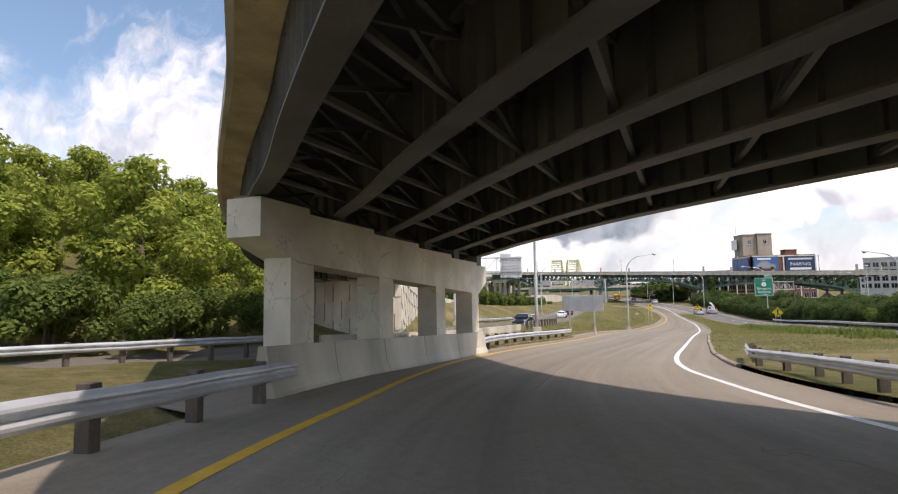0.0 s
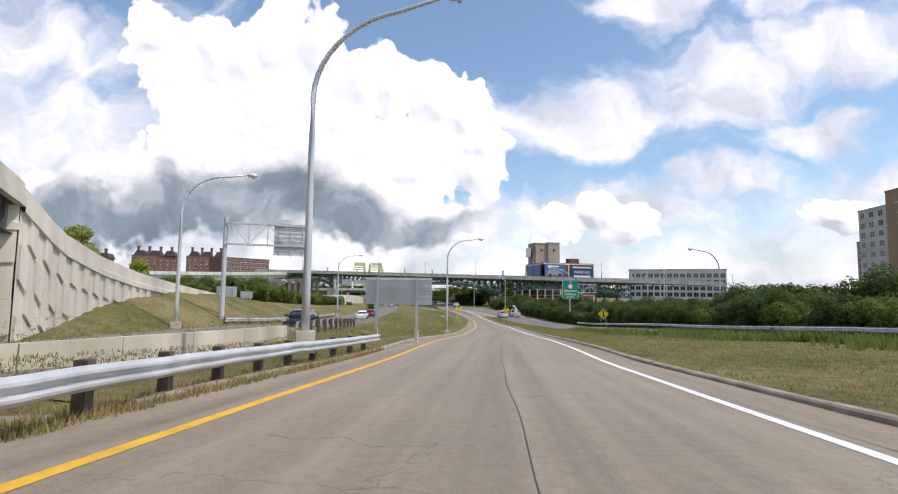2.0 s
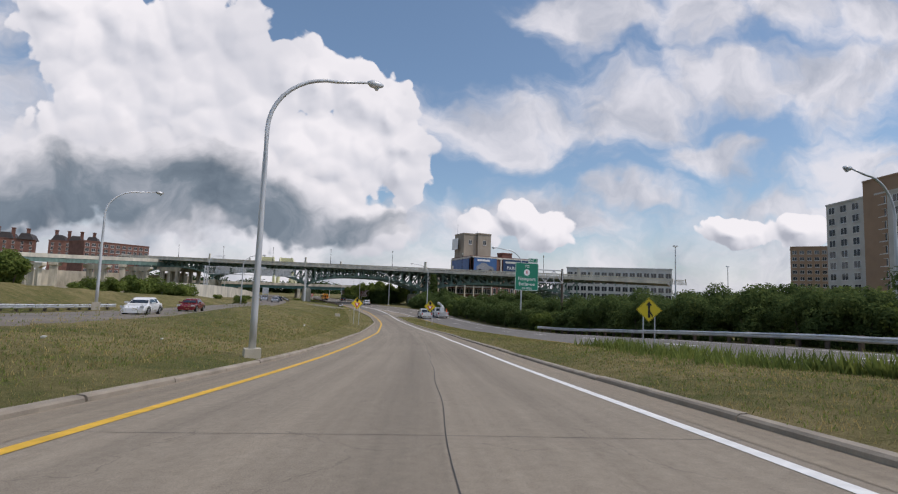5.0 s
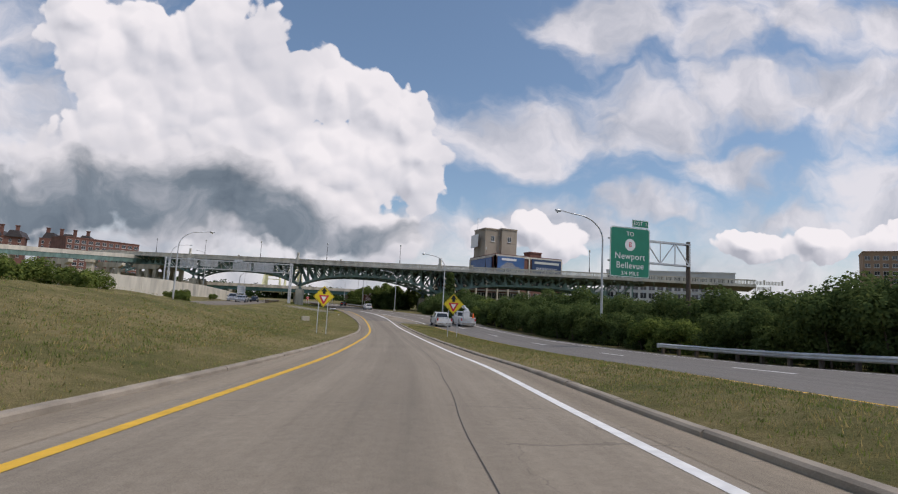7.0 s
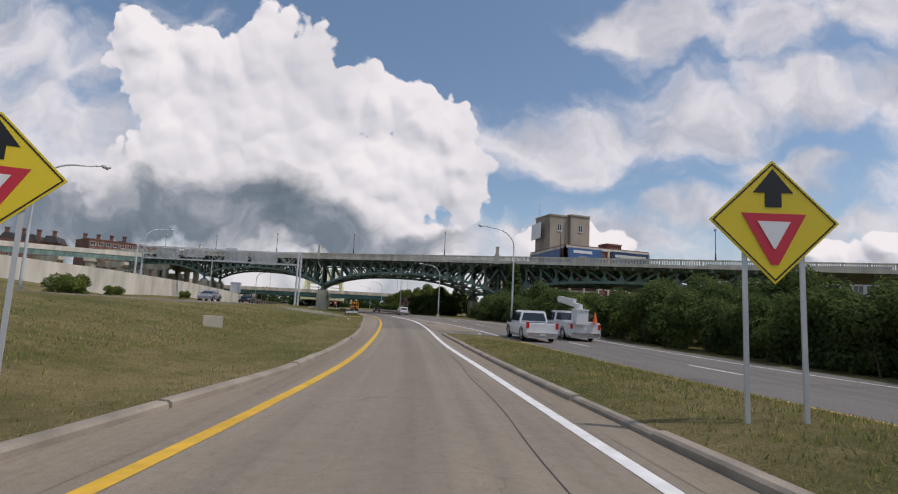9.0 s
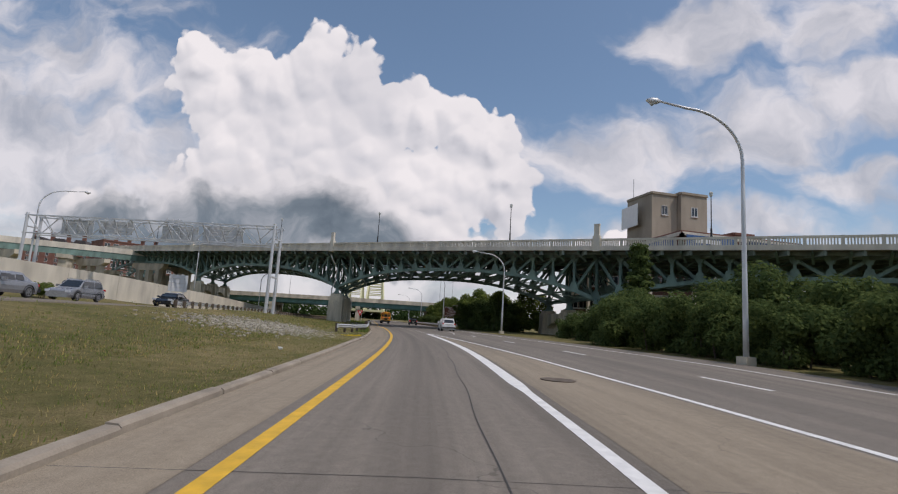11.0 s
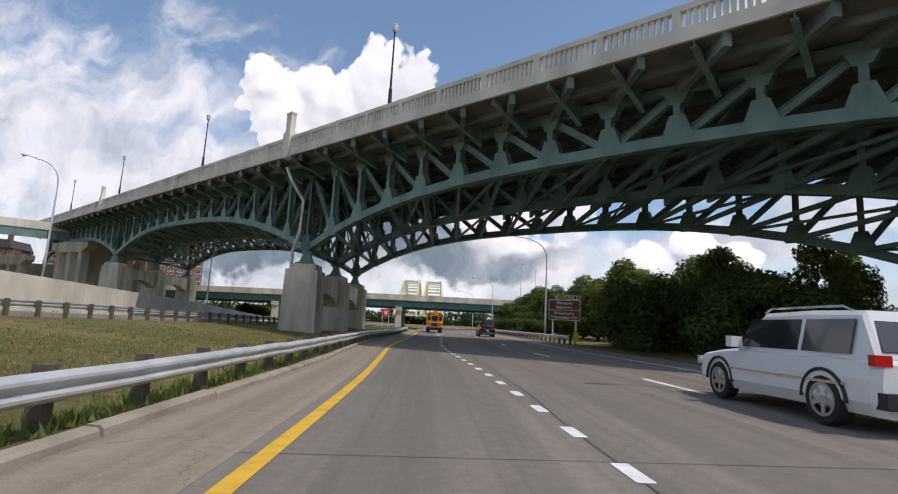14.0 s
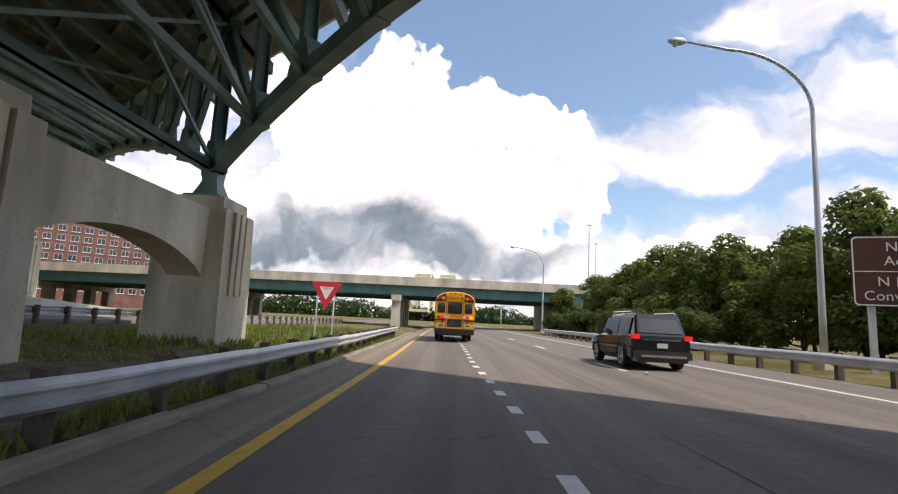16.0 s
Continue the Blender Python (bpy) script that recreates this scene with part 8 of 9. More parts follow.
def island(rg):
    s = rg.uniform(30, 160)
    a, b, f = kerb_r(s) + 0.3, free_l(s) - 0.8, rg.random()
    return at(s, a + (b - a) * f if b > a else a, 0.09 + island_crown(s) * math.sin(math.pi * f))


tufts("grass_tufts_left", 30000, verge_left, 0.014, "straw", 1, "dry straw-coloured grass tufts on the verge", (0.03, 0.13))
tufts("grass_green_left", 22000, verge_left, 0.014, "weed", 2, "short green grass blades on the verge", (0.03, 0.13))
tufts("grass_tufts_island", 13000, island, 0.014, "straw", 3, "dry grass tufts on the island", (0.03, 0.11))
tufts("grass_green_island", 10000, island, 0.014, "weed", 4, "short green grass blades on the island", (0.03, 0.1))
tufts("weeds_freeway", 2600, lambda rg: (lambda s: at(s, free_l(s) - 0.9 - abs(rg.gauss(0, 1.6)) * (0.5 + 0.5 * math.sin(s * 0.7) * math.sin(s * 0.23)), 0.05))(rg.uniform(42, 90)), 0.045, "weed", 5, "tall green weeds beside the freeway", (0.12, 0.75))
tufts("weeds_guardrail", 2600, lambda rg: (lambda s: at(s, kerb_l(s) - 0.5 - abs(rg.gauss(0, 0.35)), 0.05))(rg.uniform(221, 318)), 0.03, "weed", 6, "green weeds under the guardrail", (0.05, 0.2))
tufts("weeds_rail_start", 2200, lambda rg: (lambda s: at(s, -4.9 - abs(rg.gauss(0, 0.3)), 0.0))(rg.uniform(26, 45)), 0.012, "straw", 7, "dry weeds under the guardrail", (0.05, 0.2))
tufts("flower_weeds", 320, lambda rg: (lambda s: at(s, kerb_l(s) - 0.6 - abs(rg.gauss(0, 0.5)), 0.02))(rg.uniform(211.5, 213.5)), 0.012, "flower", 8, "yellow flowering weeds by the kerb", (0.02, 0.07))
tufts("weeds_yield", 1600, lambda rg: at(rg.uniform(296, 330), rg.uniform(-14, -5), 0.0), 0.05, "weed", 9, "rank green weeds round the yield sign", (0.1, 0.38))
strip("bare_soil", 276, 297, lambda s: kerb_l(s) - 4.5 - math.sin(s), lambda s: kerb_l(s) - 0.5, 0.03, "rock", "gravelly bare soil under the bridge", "soil", cols=6)


def rubble():
    """A bare patch of pale flat stones in the verge."""
    rg = np.random.default_rng(17)
    verts, faces = [], []
    for _ in range(2600):
        s, u = 209 + rg.normal() * 3.6, -9.6 + rg.normal() * 2.2
        if u > kerb_l(s) - 1.6 or u < -16:
            continue
        c = at(s, u, 0.0)
        if u < -7:
            c.z = shaped(c.x, c.y, c.z, u)
        r, tilt = rg.uniform(0.04, 0.14), rg.uniform(-0.3, 0.3, 2)
        base = len(verts)
        k = 5
        ang = np.sort(rg.uniform(0, 6.283, k))
        rad = r * rg.uniform(0.7, 1.2, k)
        for z in (-0.03, 0.03):
            verts += [(c.x + q * math.cos(w), c.y + q * math.sin(w), c.z + z + q * (tilt[0] * math.cos(w) + tilt[1] * math.sin(w))) for w, q in zip(ang, rad)]
        faces.append(tuple(range(base + k, base + 2 * k)))
        faces += [(base + i, base + (i + 1) % k, base + k + (i + 1) % k, base + k + i) for i in range(k)]
    me = bpy.data.meshes.new("rubble")
    me.from_pydata(verts, [], faces)
    me.materials.append(M["stone"])
    tagged(new("rubble", me), "pale broken stones lying in a bare patch of the verge", "stones", "", "stuff")


rubble()
# ---- vehicles ----


def wheel(parent, x, y, r, w, rim="alloy", name="wheel"):
    m = Matrix.Translation((x, y, r)) @ Matrix.Rotation(math.pi / 2, 4, "Y")
    bm = bmesh.new()
    n = 20
    prof = [(r * 0.62, -w / 2), (r * 0.93, -w / 2), (r, -w / 2 + 0.05), (r, w / 2 - 0.05), (r * 0.93, w / 2), (r * 0.62, w / 2)]
    rings = [[bm.verts.new((a * math.cos(t), a * math.sin(t), z)) for a, z in prof] for t in (k * math.tau / n for k in range(n))]
    for i in range(n):
        p, q = rings[i], rings[(i + 1) % n]
        for k in range(6):
            bm.faces.new((p[k], q[k], q[(k + 1) % 6], p[(k + 1) % 6]))
    wh = part(name, bm, "rubber", parent, "black rubber tyre", smooth=False)
    wh.matrix_basis = m
    bm = bmesh.new()
    sgn = 1 if x > 0 else -1
    tube(bm, [(0, 0, -w / 2 + 0.03), (0, 0, w / 2 - 0.03)], r * 0.3, 12)
    for k in range(5):
        a = k * math.tau / 5
        beam(bm, (0, 0, sgn * (w / 2 - 0.03)), (r * 0.6 * math.cos(a), r * 0.6 * math.sin(a), sgn * (w / 2 - 0.02)), r * 0.2, 0.03, up=(0, 0, 1))
    ring = [(r * 0.63 * math.cos(k * math.tau / 20), r * 0.63 * math.sin(k * math.tau / 20), sgn * (w / 2 - 0.01)) for k in range(21)]
    for a, b in zip(ring, ring[1:]):
        beam(bm, a, b, 0.04, 0.03)
    part("rim", bm, rim, wh, "spoked metal rim")
    return wh


def loft(bm, sections, closed_ends=True):
    """A skin over rings of the same count."""
    rings = [[bm.verts.new(p) for p in s] for s in sections]
    n = len(rings[0])
    for a, b in zip(rings, rings[1:]):
        for i in range(n):
            bm.faces.new((a[i], a[(i + 1) % n], b[(i + 1) % n], b[i]))
    if closed_ends:
        bm.faces.new(rings[0][::-1]), bm.faces.new(rings[-1])


def car_body(profile, W, z0=0.25):
    """Lower body: profile of (y, z of the shoulder, share of the half-width)."""
    bm = bmesh.new()
    secs = []
    for y, zt, f in profile:
        h = W / 2 * f
        secs.append([(-h * 0.9, y, z0), (h * 0.9, y, z0), (h, y, z0 + 0.18), (h, y, z0 + (zt - z0) * 0.62), (h * 0.96, y, zt - 0.05), (h * 0.86, y, zt), (-h * 0.86, y, zt), (-h * 0.96, y, zt - 0.05), (-h, y, z0 + (zt - z0) * 0.62), (-h, y, z0 + 0.18)])
    loft(bm, secs)
    return bm


def cabin(profile, W):
    """Greenhouse: (y, z of its foot, z of its roof, share of width at foot, at roof)."""
    bm = bmesh.new()
    secs = []
    for y, zb, zt, f0, f1 in profile:
        a, b = W / 2 * f0, W / 2 * f1
        secs.append([(-a, y, zb), (a, y, zb), (b, y, zt - 0.07), (b * 0.9, y, zt), (-b * 0.9, y, zt), (-b, y, zt - 0.07)])
    loft(bm, secs)
    return bm


def quad(bm, pts, t=0.012):
    pts = [Vector(p) for p in pts]
    n = (pts[1] - pts[0]).cross(pts[2] - pts[0]).normalized()
    f = [bm.verts.new(p + n * t) for p in pts]
    g = [bm.verts.new(p - n * t) for p in pts]
    bm.faces.new(f), bm.faces.new(g[::-1])
    for i in range(len(f)):
        j = (i + 1) % len(f)
        bm.faces.new((f[i], g[i], g[j], f[j]))


def lens(o, x, y, z, w, h, material, label, name="tail_light", d=0.06):
    bm = bmesh.new()
    box(bm, (x - w / 2, y - d, z - h / 2), (x + w / 2, y + d, z + h / 2))
    return part(name, bm, material, o, label, bevel=0.02)


def vehicle(m, kind, paint, label, category, lit=False):
    """A car, facing +y from its rear at y = 0."""
    o = empty({"suv": "suv", "pickup": "pickup_truck", "sedan": "car", "utility": "bucket_truck"}[kind], m, label, category)
    if kind == "suv":
        L, W, H, r = 4.75, 1.88, 1.72, 0.37
        body = [(0.0, 0.95, 0.88), (0.12, 1.02, 0.97), (0.9, 1.04, 1.0), (3.3, 1.02, 1.0), (3.75, 0.98, 0.98), (4.5, 0.88, 0.93), (4.72, 0.72, 0.84)]
        cab = [(0.10, 1.0, 1.03, 0.86, 0.84), (0.42, 1.0, H - 0.02, 0.9, 0.74), (1.4, 1.0, H, 0.93, 0.78), (2.6, 1.0, H - 0.03, 0.93, 0.76), (3.45, 0.98, 1.0, 0.9, 0.82)]
        axles = (0.95, 3.75)
    elif kind == "pickup":
        L, W, H, r = 5.9, 2.0, 1.88, 0.40
        body = [(0.0, 1.12, 0.95), (0.1, 1.15, 1.0), (2.0, 1.15, 1.0), (4.4, 1.15, 1.0), (5.6, 1.12, 0.96), (5.88, 0.95, 0.9)]
        cab = [(1.95, 1.12, 1.16, 0.94, 0.92), (2.12, 1.12, H - 0.02, 0.94, 0.78), (3.2, 1.12, H, 0.95, 0.8), (3.75, 1.12, H - 0.03, 0.95, 0.78), (4.5, 1.12, 1.15, 0.93, 0.85)]
        axles = (1.15, 4.85)
    elif kind == "utility":
        L, W, H, r = 6.6, 2.15, 2.0, 0.42
        body = [(0.0, 1.3, 1.0), (0.05, 1.32, 1.0), (3.9, 1.32, 1.0), (4.0, 1.2, 0.94), (5.4, 1.2, 0.94), (6.3, 1.15, 0.92), (6.55, 0.95, 0.88)]
        cab = [(3.85, 1.15, 1.2, 0.9, 0.88), (3.95, 1.15, H - 0.02, 0.9, 0.76), (4.6, 1.15, H, 0.9, 0.78), (4.9, 1.15, H - 0.03, 0.9, 0.76), (5.5, 1.15, 1.2, 0.9, 0.82)]
        axles = (1.5, 5.5)
    else:
        L, W, H, r = 4.6, 1.8, 1.42, 0.33
        body = [(0.0, 0.85, 0.85), (0.2, 0.93, 0.95), (1.0, 0.93, 1.0), (3.0, 0.90, 1.0), (4.2, 0.78, 0.95), (4.58, 0.6, 0.85)]
        cab = [(0.45, 0.9, 0.93, 0.85, 0.8), (1.2, 0.9, H - 0.02, 0.88, 0.7), (2.0, 0.9, H, 0.9, 0.72), (2.5, 0.9, H - 0.06, 0.9, 0.7), (3.3, 0.88, 0.9, 0.88, 0.8)]
        axles = (0.9, 3.6)
    part("body", car_body(body, W), paint, o, "painted body shell", smooth=False, bevel=0.02)
    part("roof_cabin", cabin(cab, W), paint, o)
    # windows stand a touch proud of the pillars
    for sg in (-1, 1):
        for y0, y1 in ((cab[1][0] + 0.05, (cab[1][0] + cab[3][0]) / 2 - 0.06), ((cab[1][0] + cab[3][0]) / 2 + 0.04, cab[3][0] + 0.28)):
            bm = bmesh.new()
            a0, b0 = W / 2 * (cab[2][3] + 0.003), W / 2 * (cab[2][4] + 0.012)
            pts = [(sg * (a0 - 0.01), y0, cab[2][1] + 0.07), (sg * (a0 - 0.01), y1 + (0.25 if y1 > cab[3][0] else 0), cab[2][1] + 0.07), (sg * b0, y1, H - 0.15), (sg * b0, y0, H - 0.15)]
            quad(bm, pts if sg > 0 else pts[::-1])
            part("side_window", bm, "glass", o, "dark tinted side window")
    b0, b1 = cab[0], cab[1]
    bm = bmesh.new()
    f = 0.84
    quad(bm, [(W / 2 * b0[3] * f, b0[0] - 0.0 + (b1[0] - b0[0]) * 0.12, b0[1] + (b1[2] - b0[1]) * 0.16), (-W / 2 * b0[3] * f, b0[0] + (b1[0] - b0[0]) * 0.12, b0[1] + (b1[2] - b0[1]) * 0.16), (-W / 2 * b1[4] * f, b0[0] + (b1[0] - b0[0]) * 0.9, b1[2] - 0.14), (W / 2 * b1[4] * f, b0[0] + (b1[0] - b0[0]) * 0.9, b1[2] - 0.14)], 0.03)
    part("rear_window", bm, "glass", o, "dark rear window")
    c0, c1 = cab[-1], cab[-2]
    bm = bmesh.new()
    quad(bm, [(-W / 2 * c0[3] * f, c0[0] - 0.1, c0[1] + 0.1), (W / 2 * c0[3] * f, c0[0] - 0.1, c0[1] + 0.1), (W / 2 * c1[4] * f, c1[0] + 0.08, c1[2] - 0.1), (-W / 2 * c1[4] * f, c1[0] + 0.08, c1[2] - 0.1)], 0.03)
    part("windscreen", bm, "glass", o, "windscreen")
    red = "red_lit" if lit else "red_lens"
    for sg in (-1, 1):
        if kind == "suv":
            lens(o, sg * W * 0.425, 0.05, 1.0, 0.24, 0.15, red, "red tail light")
        elif kind == "sedan":
            lens(o, sg * W * 0.36, 0.06, 0.76, 0.3, 0.13, red, "red tail light")
        else:
            lens(o, sg * W * 0.45, 0.03, 1.0 if kind == "pickup" else 1.0, 0.16, 0.34, red, "red tail light")
        lens(o, sg * W * 0.38, L - 0.08, 0.72, 0.3, 0.16, "clear", "headlight", "headlight")
        bm = bmesh.new()
        box(bm, (sg * W / 2 - 0.02 if sg > 0 else -W / 2 - 0.2, cab[-1][0] - 0.5, 1.05 if kind != "sedan" else 0.92), (W / 2 + 0.2 if sg > 0 else -W / 2 + 0.02, cab[-1][0] - 0.32, 1.25 if kind != "sedan" else 1.06))
        part("wing_mirror", bm, paint if kind != "pickup" else "trim", o, bevel=0.03)
        for y in axles:
            wheel(o, sg * (W / 2 - 0.11), y, r, 0.24)
            bm = bmesh.new()
            pts = [(y + (r + 0.08) * math.cos(a), r + (r + 0.08) * math.sin(a)) for a in (k * math.pi / 12 for k in range(13))]
            tube(bm, [(sg * W / 2, p[0], p[1]) for p in pts], 0.028, 6)
            part("wheel_arch", bm, "trim", o)
    bm = bmesh.new()
    box(bm, (-W * 0.46, -0.1, 0.36), (W * 0.46, 0.1, 0.58))
    part("rear_bumper", bm, "chrome" if kind in ("pickup", "utility") else "trim", o, bevel=0.03)
    bm = bmesh.new()
    box(bm, (-0.16, -0.03, 0.68), (0.16, -0.005, 0.82)) if kind != "pickup" else box(bm, (-0.16, -0.12, 0.42), (0.16, -0.1, 0.54))
    part("number_plate", bm, "plate", o, "pale number plate")
    if kind == "suv":
        for sg in (-1, 1):
            bm = bmesh.new()
            tube(bm, [(sg * W * 0.36, 0.6, H - 0.02), (sg * W * 0.37, 0.75, H + 0.05), (sg * W * 0.37, 2.4, H + 0.05), (sg * W * 0.36, 2.6, H - 0.02)], 0.02, 6)
            part("roof_rail", bm, "chrome", o)
        bm = bmesh.new()
        box(bm, (-W * 0.36, -0.14, 0.40), (W * 0.36, -0.09, 0.47)), box(bm, (-W * 0.3, -0.01, 0.9), (W * 0.3, 0.02, 0.94))
        part("chrome_strip", bm, "chrome", o)
        bm = bmesh.new()
        for sg in (-1, 1):
            box(bm, (sg * (W / 2 + 0.005) - 0.01, 0.5, 0.62), (sg * (W / 2 + 0.005) + 0.01, 3.4, 0.66))
        part("side_strip", bm, "chrome", o)
    if kind == "pickup":
        bm = bmesh.new()
        box(bm, (-W * 0.43, 0.12, 1.145), (W * 0.43, 1.9, 1.165))
        part("load_bed", bm, "trim", o, "dark open load bed")
    if kind == "utility":
        for sg in (-1, 1):
            for k in range(4):
                bm = bmesh.new()
                box(bm, (sg * (W / 2 + 0.008) - 0.012, 0.25 + k * 0.9, 0.95 if 0 < k < 3 else 0.6), (sg * (W / 2 + 0.008) + 0.012, 1.08 + k * 0.9, 1.28))
                part("locker_door", bm, paint, o, "white locker door", bevel=0.01)
        bm = bmesh.new()
        box(bm, (-0.35, 1.0, 1.3), (0.35, 1.8, 2.2)), tube(bm, [(0, 1.4, 2.1), (0, 1.4, 2.5)], 0.3, 12)
        part("turntable", bm, paint, o, "white boom turntable", bevel=0.03)
        bm = bmesh.new()
        beam(bm, (0.1, 1.2, 2.35), (0.1, 5.2, 2.75), 0.26, 0.28), beam(bm, (-0.2, 5.0, 2.95), (-0.2, 1.6, 2.75), 0.22, 0.24), beam(bm, (0, 5.1, 2.7), (0, 5.3, 3.0), 0.5, 0.3)
        part("boom", bm, paint, o, "folded white boom")
        bm = bmesh.new()
        box(bm, (-0.75, -0.35, 1.15), (0.05, 0.4, 2.15)), box(bm, (-0.8, -0.4, 2.08), (0.1, 0.45, 2.16))
        part("bucket", bm, "white_car", o, "white work bucket", bevel=0.04)
        bm = bmesh.new()
        for k in range(4):
            tube(bm, [(0.5 + 0.1 * k, 0.6, 1.5 + 0.1 * k), (0.5 + 0.1 * k, 4.2, 1.7 + 0.1 * k)], 0.04, 6)
        part("ladder_rack", bm, "rust_post", o, "brown poles and ladders")
        bm = bmesh.new()
        tube(bm, [(0.6, -0.15, 1.3), (0.6, -0.15, 1.34), (0.6, -0.15, 2.0)], [0.2, 0.15, 0.03], 10)
        part("traffic_cone", bm, "orange", o, "orange traffic cone")
    return o


def on_road(s, u, extra=0.0):
    """The pose of a vehicle whose rear stands at s, u and which heads along the road, level with its slope."""
    a, b = at(s, u), at(s + 4, u)
    return look(a, b) @ Matrix.Rotation(-math.pi / 2, 4, "X") @ Matrix.Rotation(math.radians(extra), 4, "Z")


vehicle(on_road(296.6, 6.2), "suv", "dark_car", "glossy black SUV with lit red tail lights on the freeway lane", "car", lit=True)
vehicle(on_road(163.0, 8.0), "pickup", "white_car", "white crew-cab pickup truck on the freeway", "truck")
vehicle(on_road(166.5, 12.0), "utility", "white_car", "white bucket truck with a folded boom and orange cone", "truck")
vehicle(on_road(243.0, 6.9), "suv", "white_car", "white large SUV on the freeway lane", "car")
for i, x, kind, paint, label, turn in ((62, 1.9, "sedan", "silver_car", "silver car on the far road", 180), (41, 1.9, "sedan", "white_car", "white coupe on the far road coming this way", 180), (44, 1.9, "sedan", "red_car", "dark red car on the far road", 180), (27, 1.9, "sedan", "dark_car", "dark saloon car on the road beyond the low wall", 180), (67, 1.9, "sedan", "dark_car", "dark car on the far road", 180), (65, -1.8, "suv", "silver_car", "grey car on the far road behind the gantry", 180)):
    p, h = other_at(i, x, 0.0)
    vehicle(Matrix.Translation(p) @ Matrix.Rotation(math.radians(h + turn), 4, "Z"), kind, paint, label, "car")


def school_bus():
    o = empty("school_bus", on_road(312.6, 0.15), "yellow school bus with black trim seen from behind", "bus")
    W, L, zf, zt = 2.44, 10.8, 0.62, 3.08
    bm = bmesh.new()
    prof = [(-W / 2, zf), (W / 2, zf), (W / 2, 2.45)]
    for k in range(1, 8):
        a = k / 8 * math.pi
        prof.append((W / 2 * math.cos(a) * (1 if abs(math.cos(a)) > 0.2 else 1), 2.45 + (zt - 2.45) * math.sin(a) ** 0.75))
    prof.append((-W / 2, 2.45))
    secs = [[(x * 0.97, 0.0, z if z < 2 else z - 0.05) for x, z in prof], [(x, 0.12, z) for x, z in prof], [(x, L - 1.6, z) for x, z in prof], [(x * 0.96, L - 1.3, min(z, 2.9)) for x, z in prof]]
    loft(bm, secs)
    part("body", bm, "bus", o, "yellow steel bus body")
    bm = bmesh.new()
    box(bm, (-1.0, L - 1.3, 0.6), (1.0, L, 1.55))
    part("bonnet", bm, "bus", o, bevel=0.12)
    # black roof cap corners with flashing lights
    for sg in (-1, 1):
        bm = bmesh.new()
        pts = [(sg * 0.56, 2.50), (sg * 1.17, 2.44), (sg * 1.12, 2.62), (sg * 0.98, 2.78), (sg * 0.6, 2.95)]
        prism(bm, pts, 0.03, 1, -0.035)
        part("lamp_cap", bm, "black", o, "black roof corner panel")
        for x, mt in ((0.72, "amber"), (0.95, "red_lens")):
            bm = bmesh.new()
            tube(bm, [(sg * x, -0.03, 2.66), (sg * x, -0.07, 2.66)], 0.105, 14)
            part("warning_lamp", bm, mt, o)
        for x, mt, r in ((0.98, "red_lens", 0.09), (0.78, "red_lit", 0.1), (0.57, "clear", 0.09)) if sg < 0 else ((0.57, "clear", 0.09), (0.78, "red_lit", 0.1), (0.99, "amber_lit", 0.1)):
            bm = bmesh.new()
            tube(bm, [(sg * x, 0.0, 1.52), (sg * x, -0.05, 1.52)], r, 14)
            part("tail_lamp", bm, mt, o)
        bm = bmesh.new()
        tube(bm, [(sg * 0.76, 0.0, 1.18), (sg * 0.76, -0.04, 1.18)], 0.06, 12)
        part("reflector", bm, "red_lens", o)
        bm = bmesh.new()
        prism(bm, [(sg * 0.83 + a, 2.06 + b) for a, b in rounded(0.46, 0.60, 0.06)], 0.02, 1, -0.02)
        part("rear_side_window", bm, "glass", o)
        bm = bmesh.new()
        box(bm, (min(sg * 0.56, sg * 1.2), -0.05, 1.29), (max(sg * 0.56, sg * 1.2), 0.0, 1.37))
        part("rub_rail", bm, "black", o)
        bm = bmesh.new()
        box(bm, (sg * 0.82 - 0.2, -0.02, 0.93), (sg * 0.82 + 0.2, 0.0, 1.09))
        part("number_panel", bm, "plate", o, "pale number panel")
        bm = bmesh.new()
        box(bm, (sg * 0.82 - 0.15, -0.024, 0.97), (sg * 0.82 + 0.15, -0.02, 1.05))
        part("number_bar", bm, "black", o)
        for k in range(11):
            bm = bmesh.new()
            box(bm, (sg * (W / 2 + 0.003) - 0.012, 0.35 + k * 0.78, 1.82), (sg * (W / 2 + 0.003) + 0.012, 0.98 + k * 0.78, 2.36))
            part("side_window", bm, "glass", o)
        for z in (0.78, 1.3, 1.7):
            bm = bmesh.new()
            box(bm, (sg * (W / 2 + 0.01) - 0.02, 0.02, z), (sg * (W / 2 + 0.01) + 0.02, L - 1.8, z + 0.07))
            part("side_rail", bm, "black", o)
        for y in (2.9, 9.2):
            for dx in ((0.0, -0.3) if y < 5 else (0.0,)):
                wheel(o, sg * (W / 2 - 0.16 + dx), y, 0.5, 0.26, "black")
        bm = bmesh.new()
        beam(bm, (sg * 1.2, L - 1.4, 1.9), (sg * 1.55, L - 0.9, 1.9), 0.04, 0.04), box(bm, (sg * 1.55 - 0.1, L - 0.95, 1.5), (sg * 1.55 + 0.1, L - 0.85, 2.0))
        part("mirror", bm, "black", o)
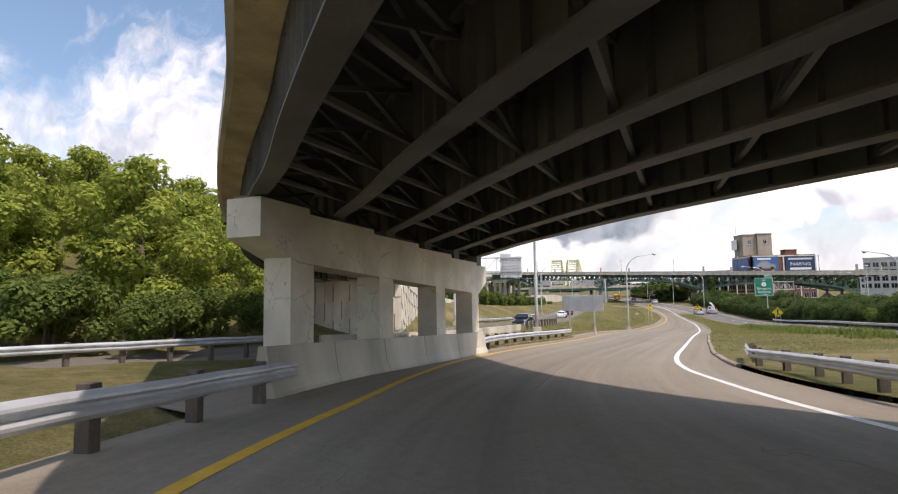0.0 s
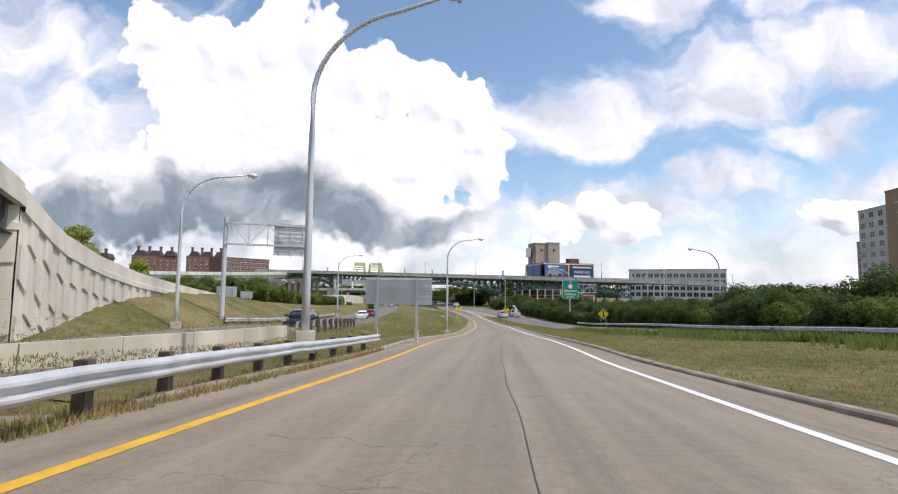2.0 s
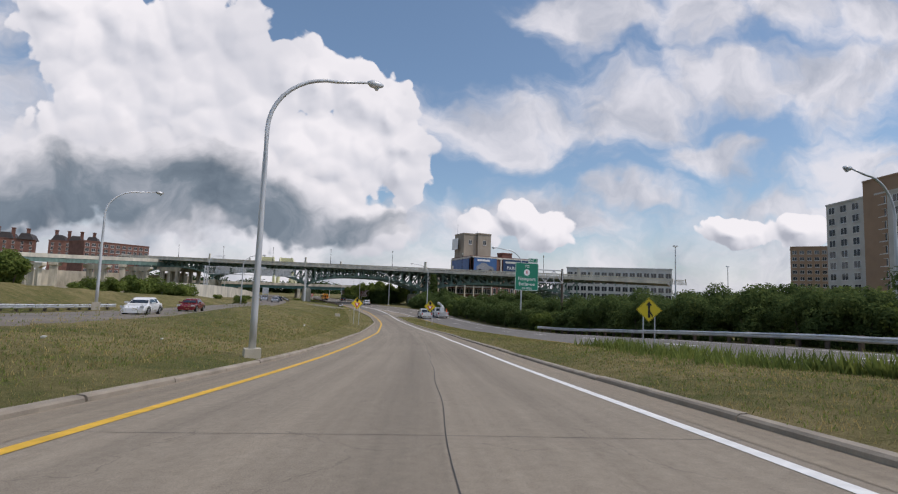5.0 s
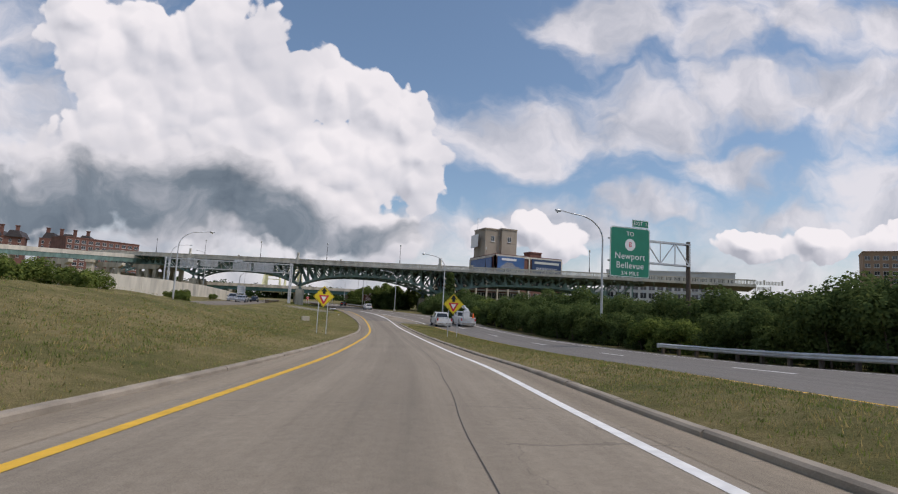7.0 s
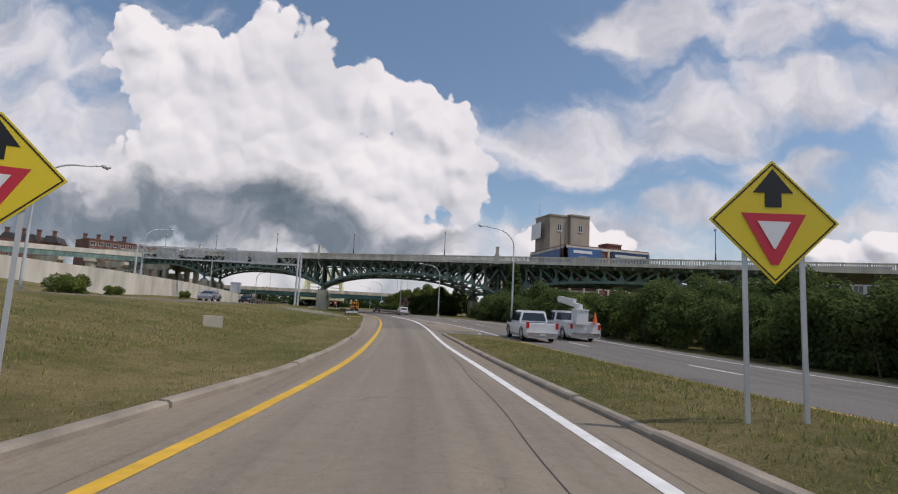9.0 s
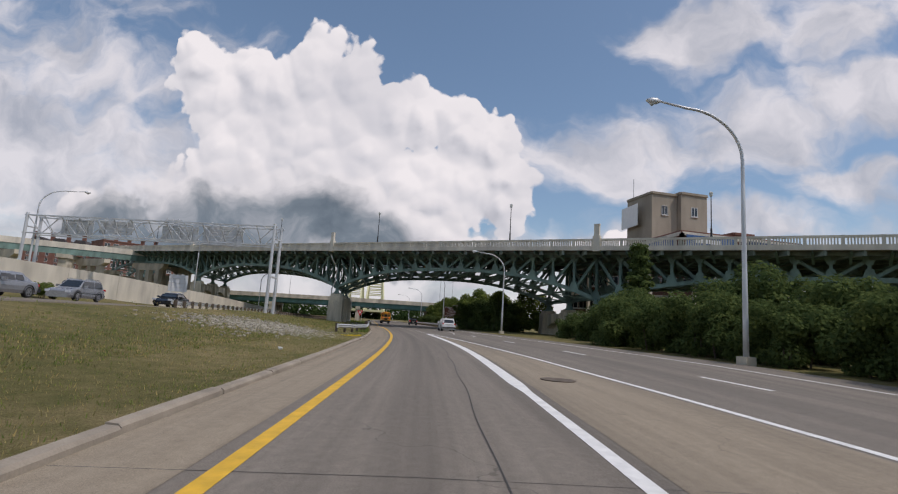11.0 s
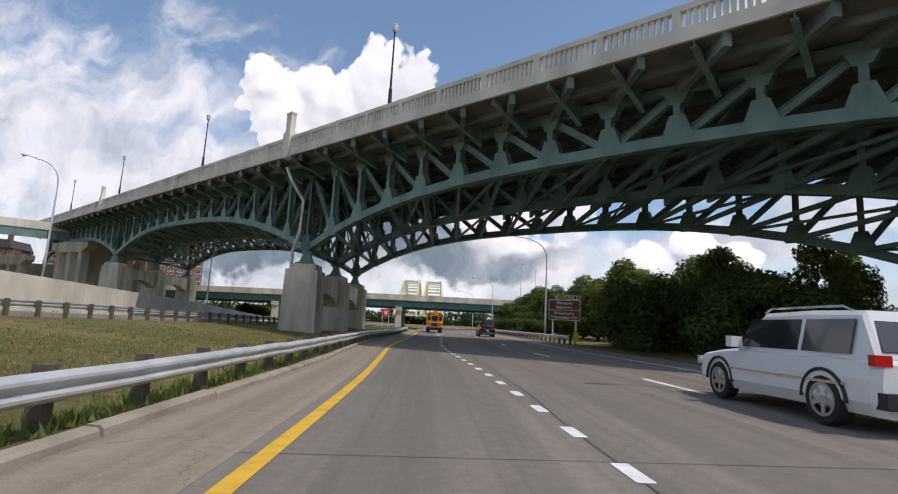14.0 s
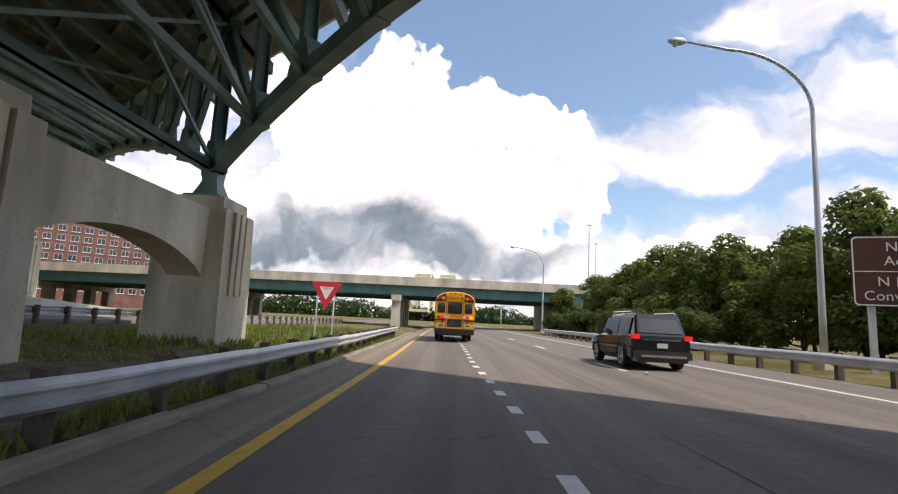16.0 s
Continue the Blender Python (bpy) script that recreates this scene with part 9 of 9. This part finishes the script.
    for nm, w, h, z, mt in (("rear_door_window", 0.80, 0.62, 2.08, "glass"), ("lower_door_window", 0.82, 0.40, 1.17, "glass")):
        bm = bmesh.new()
        prism(bm, [(a, z + b) for a, b in rounded(w + 0.08, h + 0.08, 0.07)], 0.015, 1, -0.015)
        part("window_seal", bm, "black", o)
        bm = bmesh.new()
        prism(bm, [(a, z + b) for a, b in rounded(w, h, 0.05)], 0.02, 1, -0.025)
        part(nm, bm, mt, o)
    bm = bmesh.new()
    for x in (-0.52, 0.52):
        box(bm, (x - 0.012, -0.02, 0.75), (x + 0.012, 0.0, 2.45))
    part("door_seam", bm, "black", o)
    bm = bmesh.new()
    box(bm, (-0.55, -0.02, 2.5), (0.55, 0.02, 2.86))
    part("name_panel", bm, "bus", o, "yellow name panel", bevel=0.02)
    words("lettering", "SCHOOL BUS", 0.235, 0, 2.67, "black", o, y=-0.035, spacing=1.02)
    words("lettering", "STOP", 0.30, 0.12, 1.59, "red_paint", o, y=-0.02, spacing=1.08)
    for x in (-0.3, 0, 0.3):
        bm = bmesh.new()
        tube(bm, [(x, -0.0, 2.93), (x, -0.05, 2.93)], 0.05, 10)
        part("marker_lamp", bm, "red_lens", o)
    bm = bmesh.new()
    box(bm, (-1.2, -0.18, 0.48), (1.2, 0.02, 0.82))
    part("bumper", bm, "black", o, "black steel bumper", bevel=0.03)
    bm = bmesh.new()
    box(bm, (-0.95, 0.3, 0.4), (0.95, L - 2.0, 0.62)), beam(bm, (-1.0, 2.9, 0.5), (1.0, 2.9, 0.5), 0.2, 0.2), tube(bm, [(0.5, -0.1, 0.4), (0.5, 2, 0.4)], 0.06, 8)
    part("underframe", bm, "black", o)


school_bus()

# ---- small things on the ground ----


def tyre_scrap():
    o = empty("tyre_scrap", Matrix.Translation(at(98.8, 5.8, 0.12)) @ Matrix.Rotation(0.6, 4, "Z"), "shredded black tyre strip lying in the grass", "tyre scrap")
    bm = bmesh.new()
    pts = [(-0.8, 0, 0.06), (-0.4, 0.08, 0.14), (0.0, 0.02, 0.08), (0.4, -0.06, 0.16), (0.85, 0.0, 0.05)]
    for a, b in zip(pts, pts[1:]):
        beam(bm, a, b, 0.26, 0.06)
    part("rubber_strip", bm, "rubber", o)


tyre_scrap()


def junction_box(s, u):
    o = empty("utility_box", Matrix.Translation(at(s, u)) @ Matrix.Rotation(math.radians(heading(s) + 15), 4, "Z"), "small grey concrete utility box in the grass", "utility box")
    bm = bmesh.new()
    box(bm, (-0.4, -0.3, -0.2), (0.4, 0.3, 0.45))
    part("box", bm, "concrete", o, bevel=0.04)


junction_box(157, -9.0)
for k in range(14):
    rr = random.Random(100 + k)
    s = rr.uniform(45, 300)
    u = kerb_l(s) - rr.uniform(0.6, 7) if k % 3 else lerp(s, (45, 160), (8, 5))
    bm = bmesh.new()
    bmesh.ops.create_icosphere(bm, subdivisions=1, radius=rr.uniform(0.05, 0.11))
    for v in bm.verts:
        v.co *= rr.uniform(0.6, 1.3)
        v.co.z *= 0.6
    ob = part("litter", bm, "litter")
    ob.matrix_basis = Matrix.Translation(at(s, u, 0.1))
    tagged(ob, "crumpled white litter lying in the grass", "litter", "litter in the grass")
bm = bmesh.new()
prism(bm, [(0.45 * math.cos(a), 0.45 * math.sin(a)) for a in (k * math.tau / 24 for k in range(24))], 0.02, 2, 0.0)
ob = part("manhole_cover", bm, "rust_post")
ob.matrix_basis = Matrix.Translation(at(186.5, 3.4, 0.005))
tagged(ob, "rusty round manhole cover in the gore pavement", "manhole cover")


def rail_marker():
    """The yellow padded marker at the end of the freeway guardrail."""
    o = empty("rail_end_marker", Matrix.Translation(at(277.6, free_r(277.6) + 2.7)) @ Matrix.Rotation(math.radians(heading(278)), 4, "Z"), "yellow marker panel at the guardrail end", "marker")
    bm = bmesh.new()
    box(bm, (-0.2, -0.04, 0.25), (0.2, 0.04, 1.0))
    part("panel", bm, "sign_yellow", o, bevel=0.03)
    bm = bmesh.new()
    box(bm, (-0.05, 0.04, -0.3), (0.05, 0.12, 0.9))
    part("post", bm, "rust_post", o)


rail_marker()
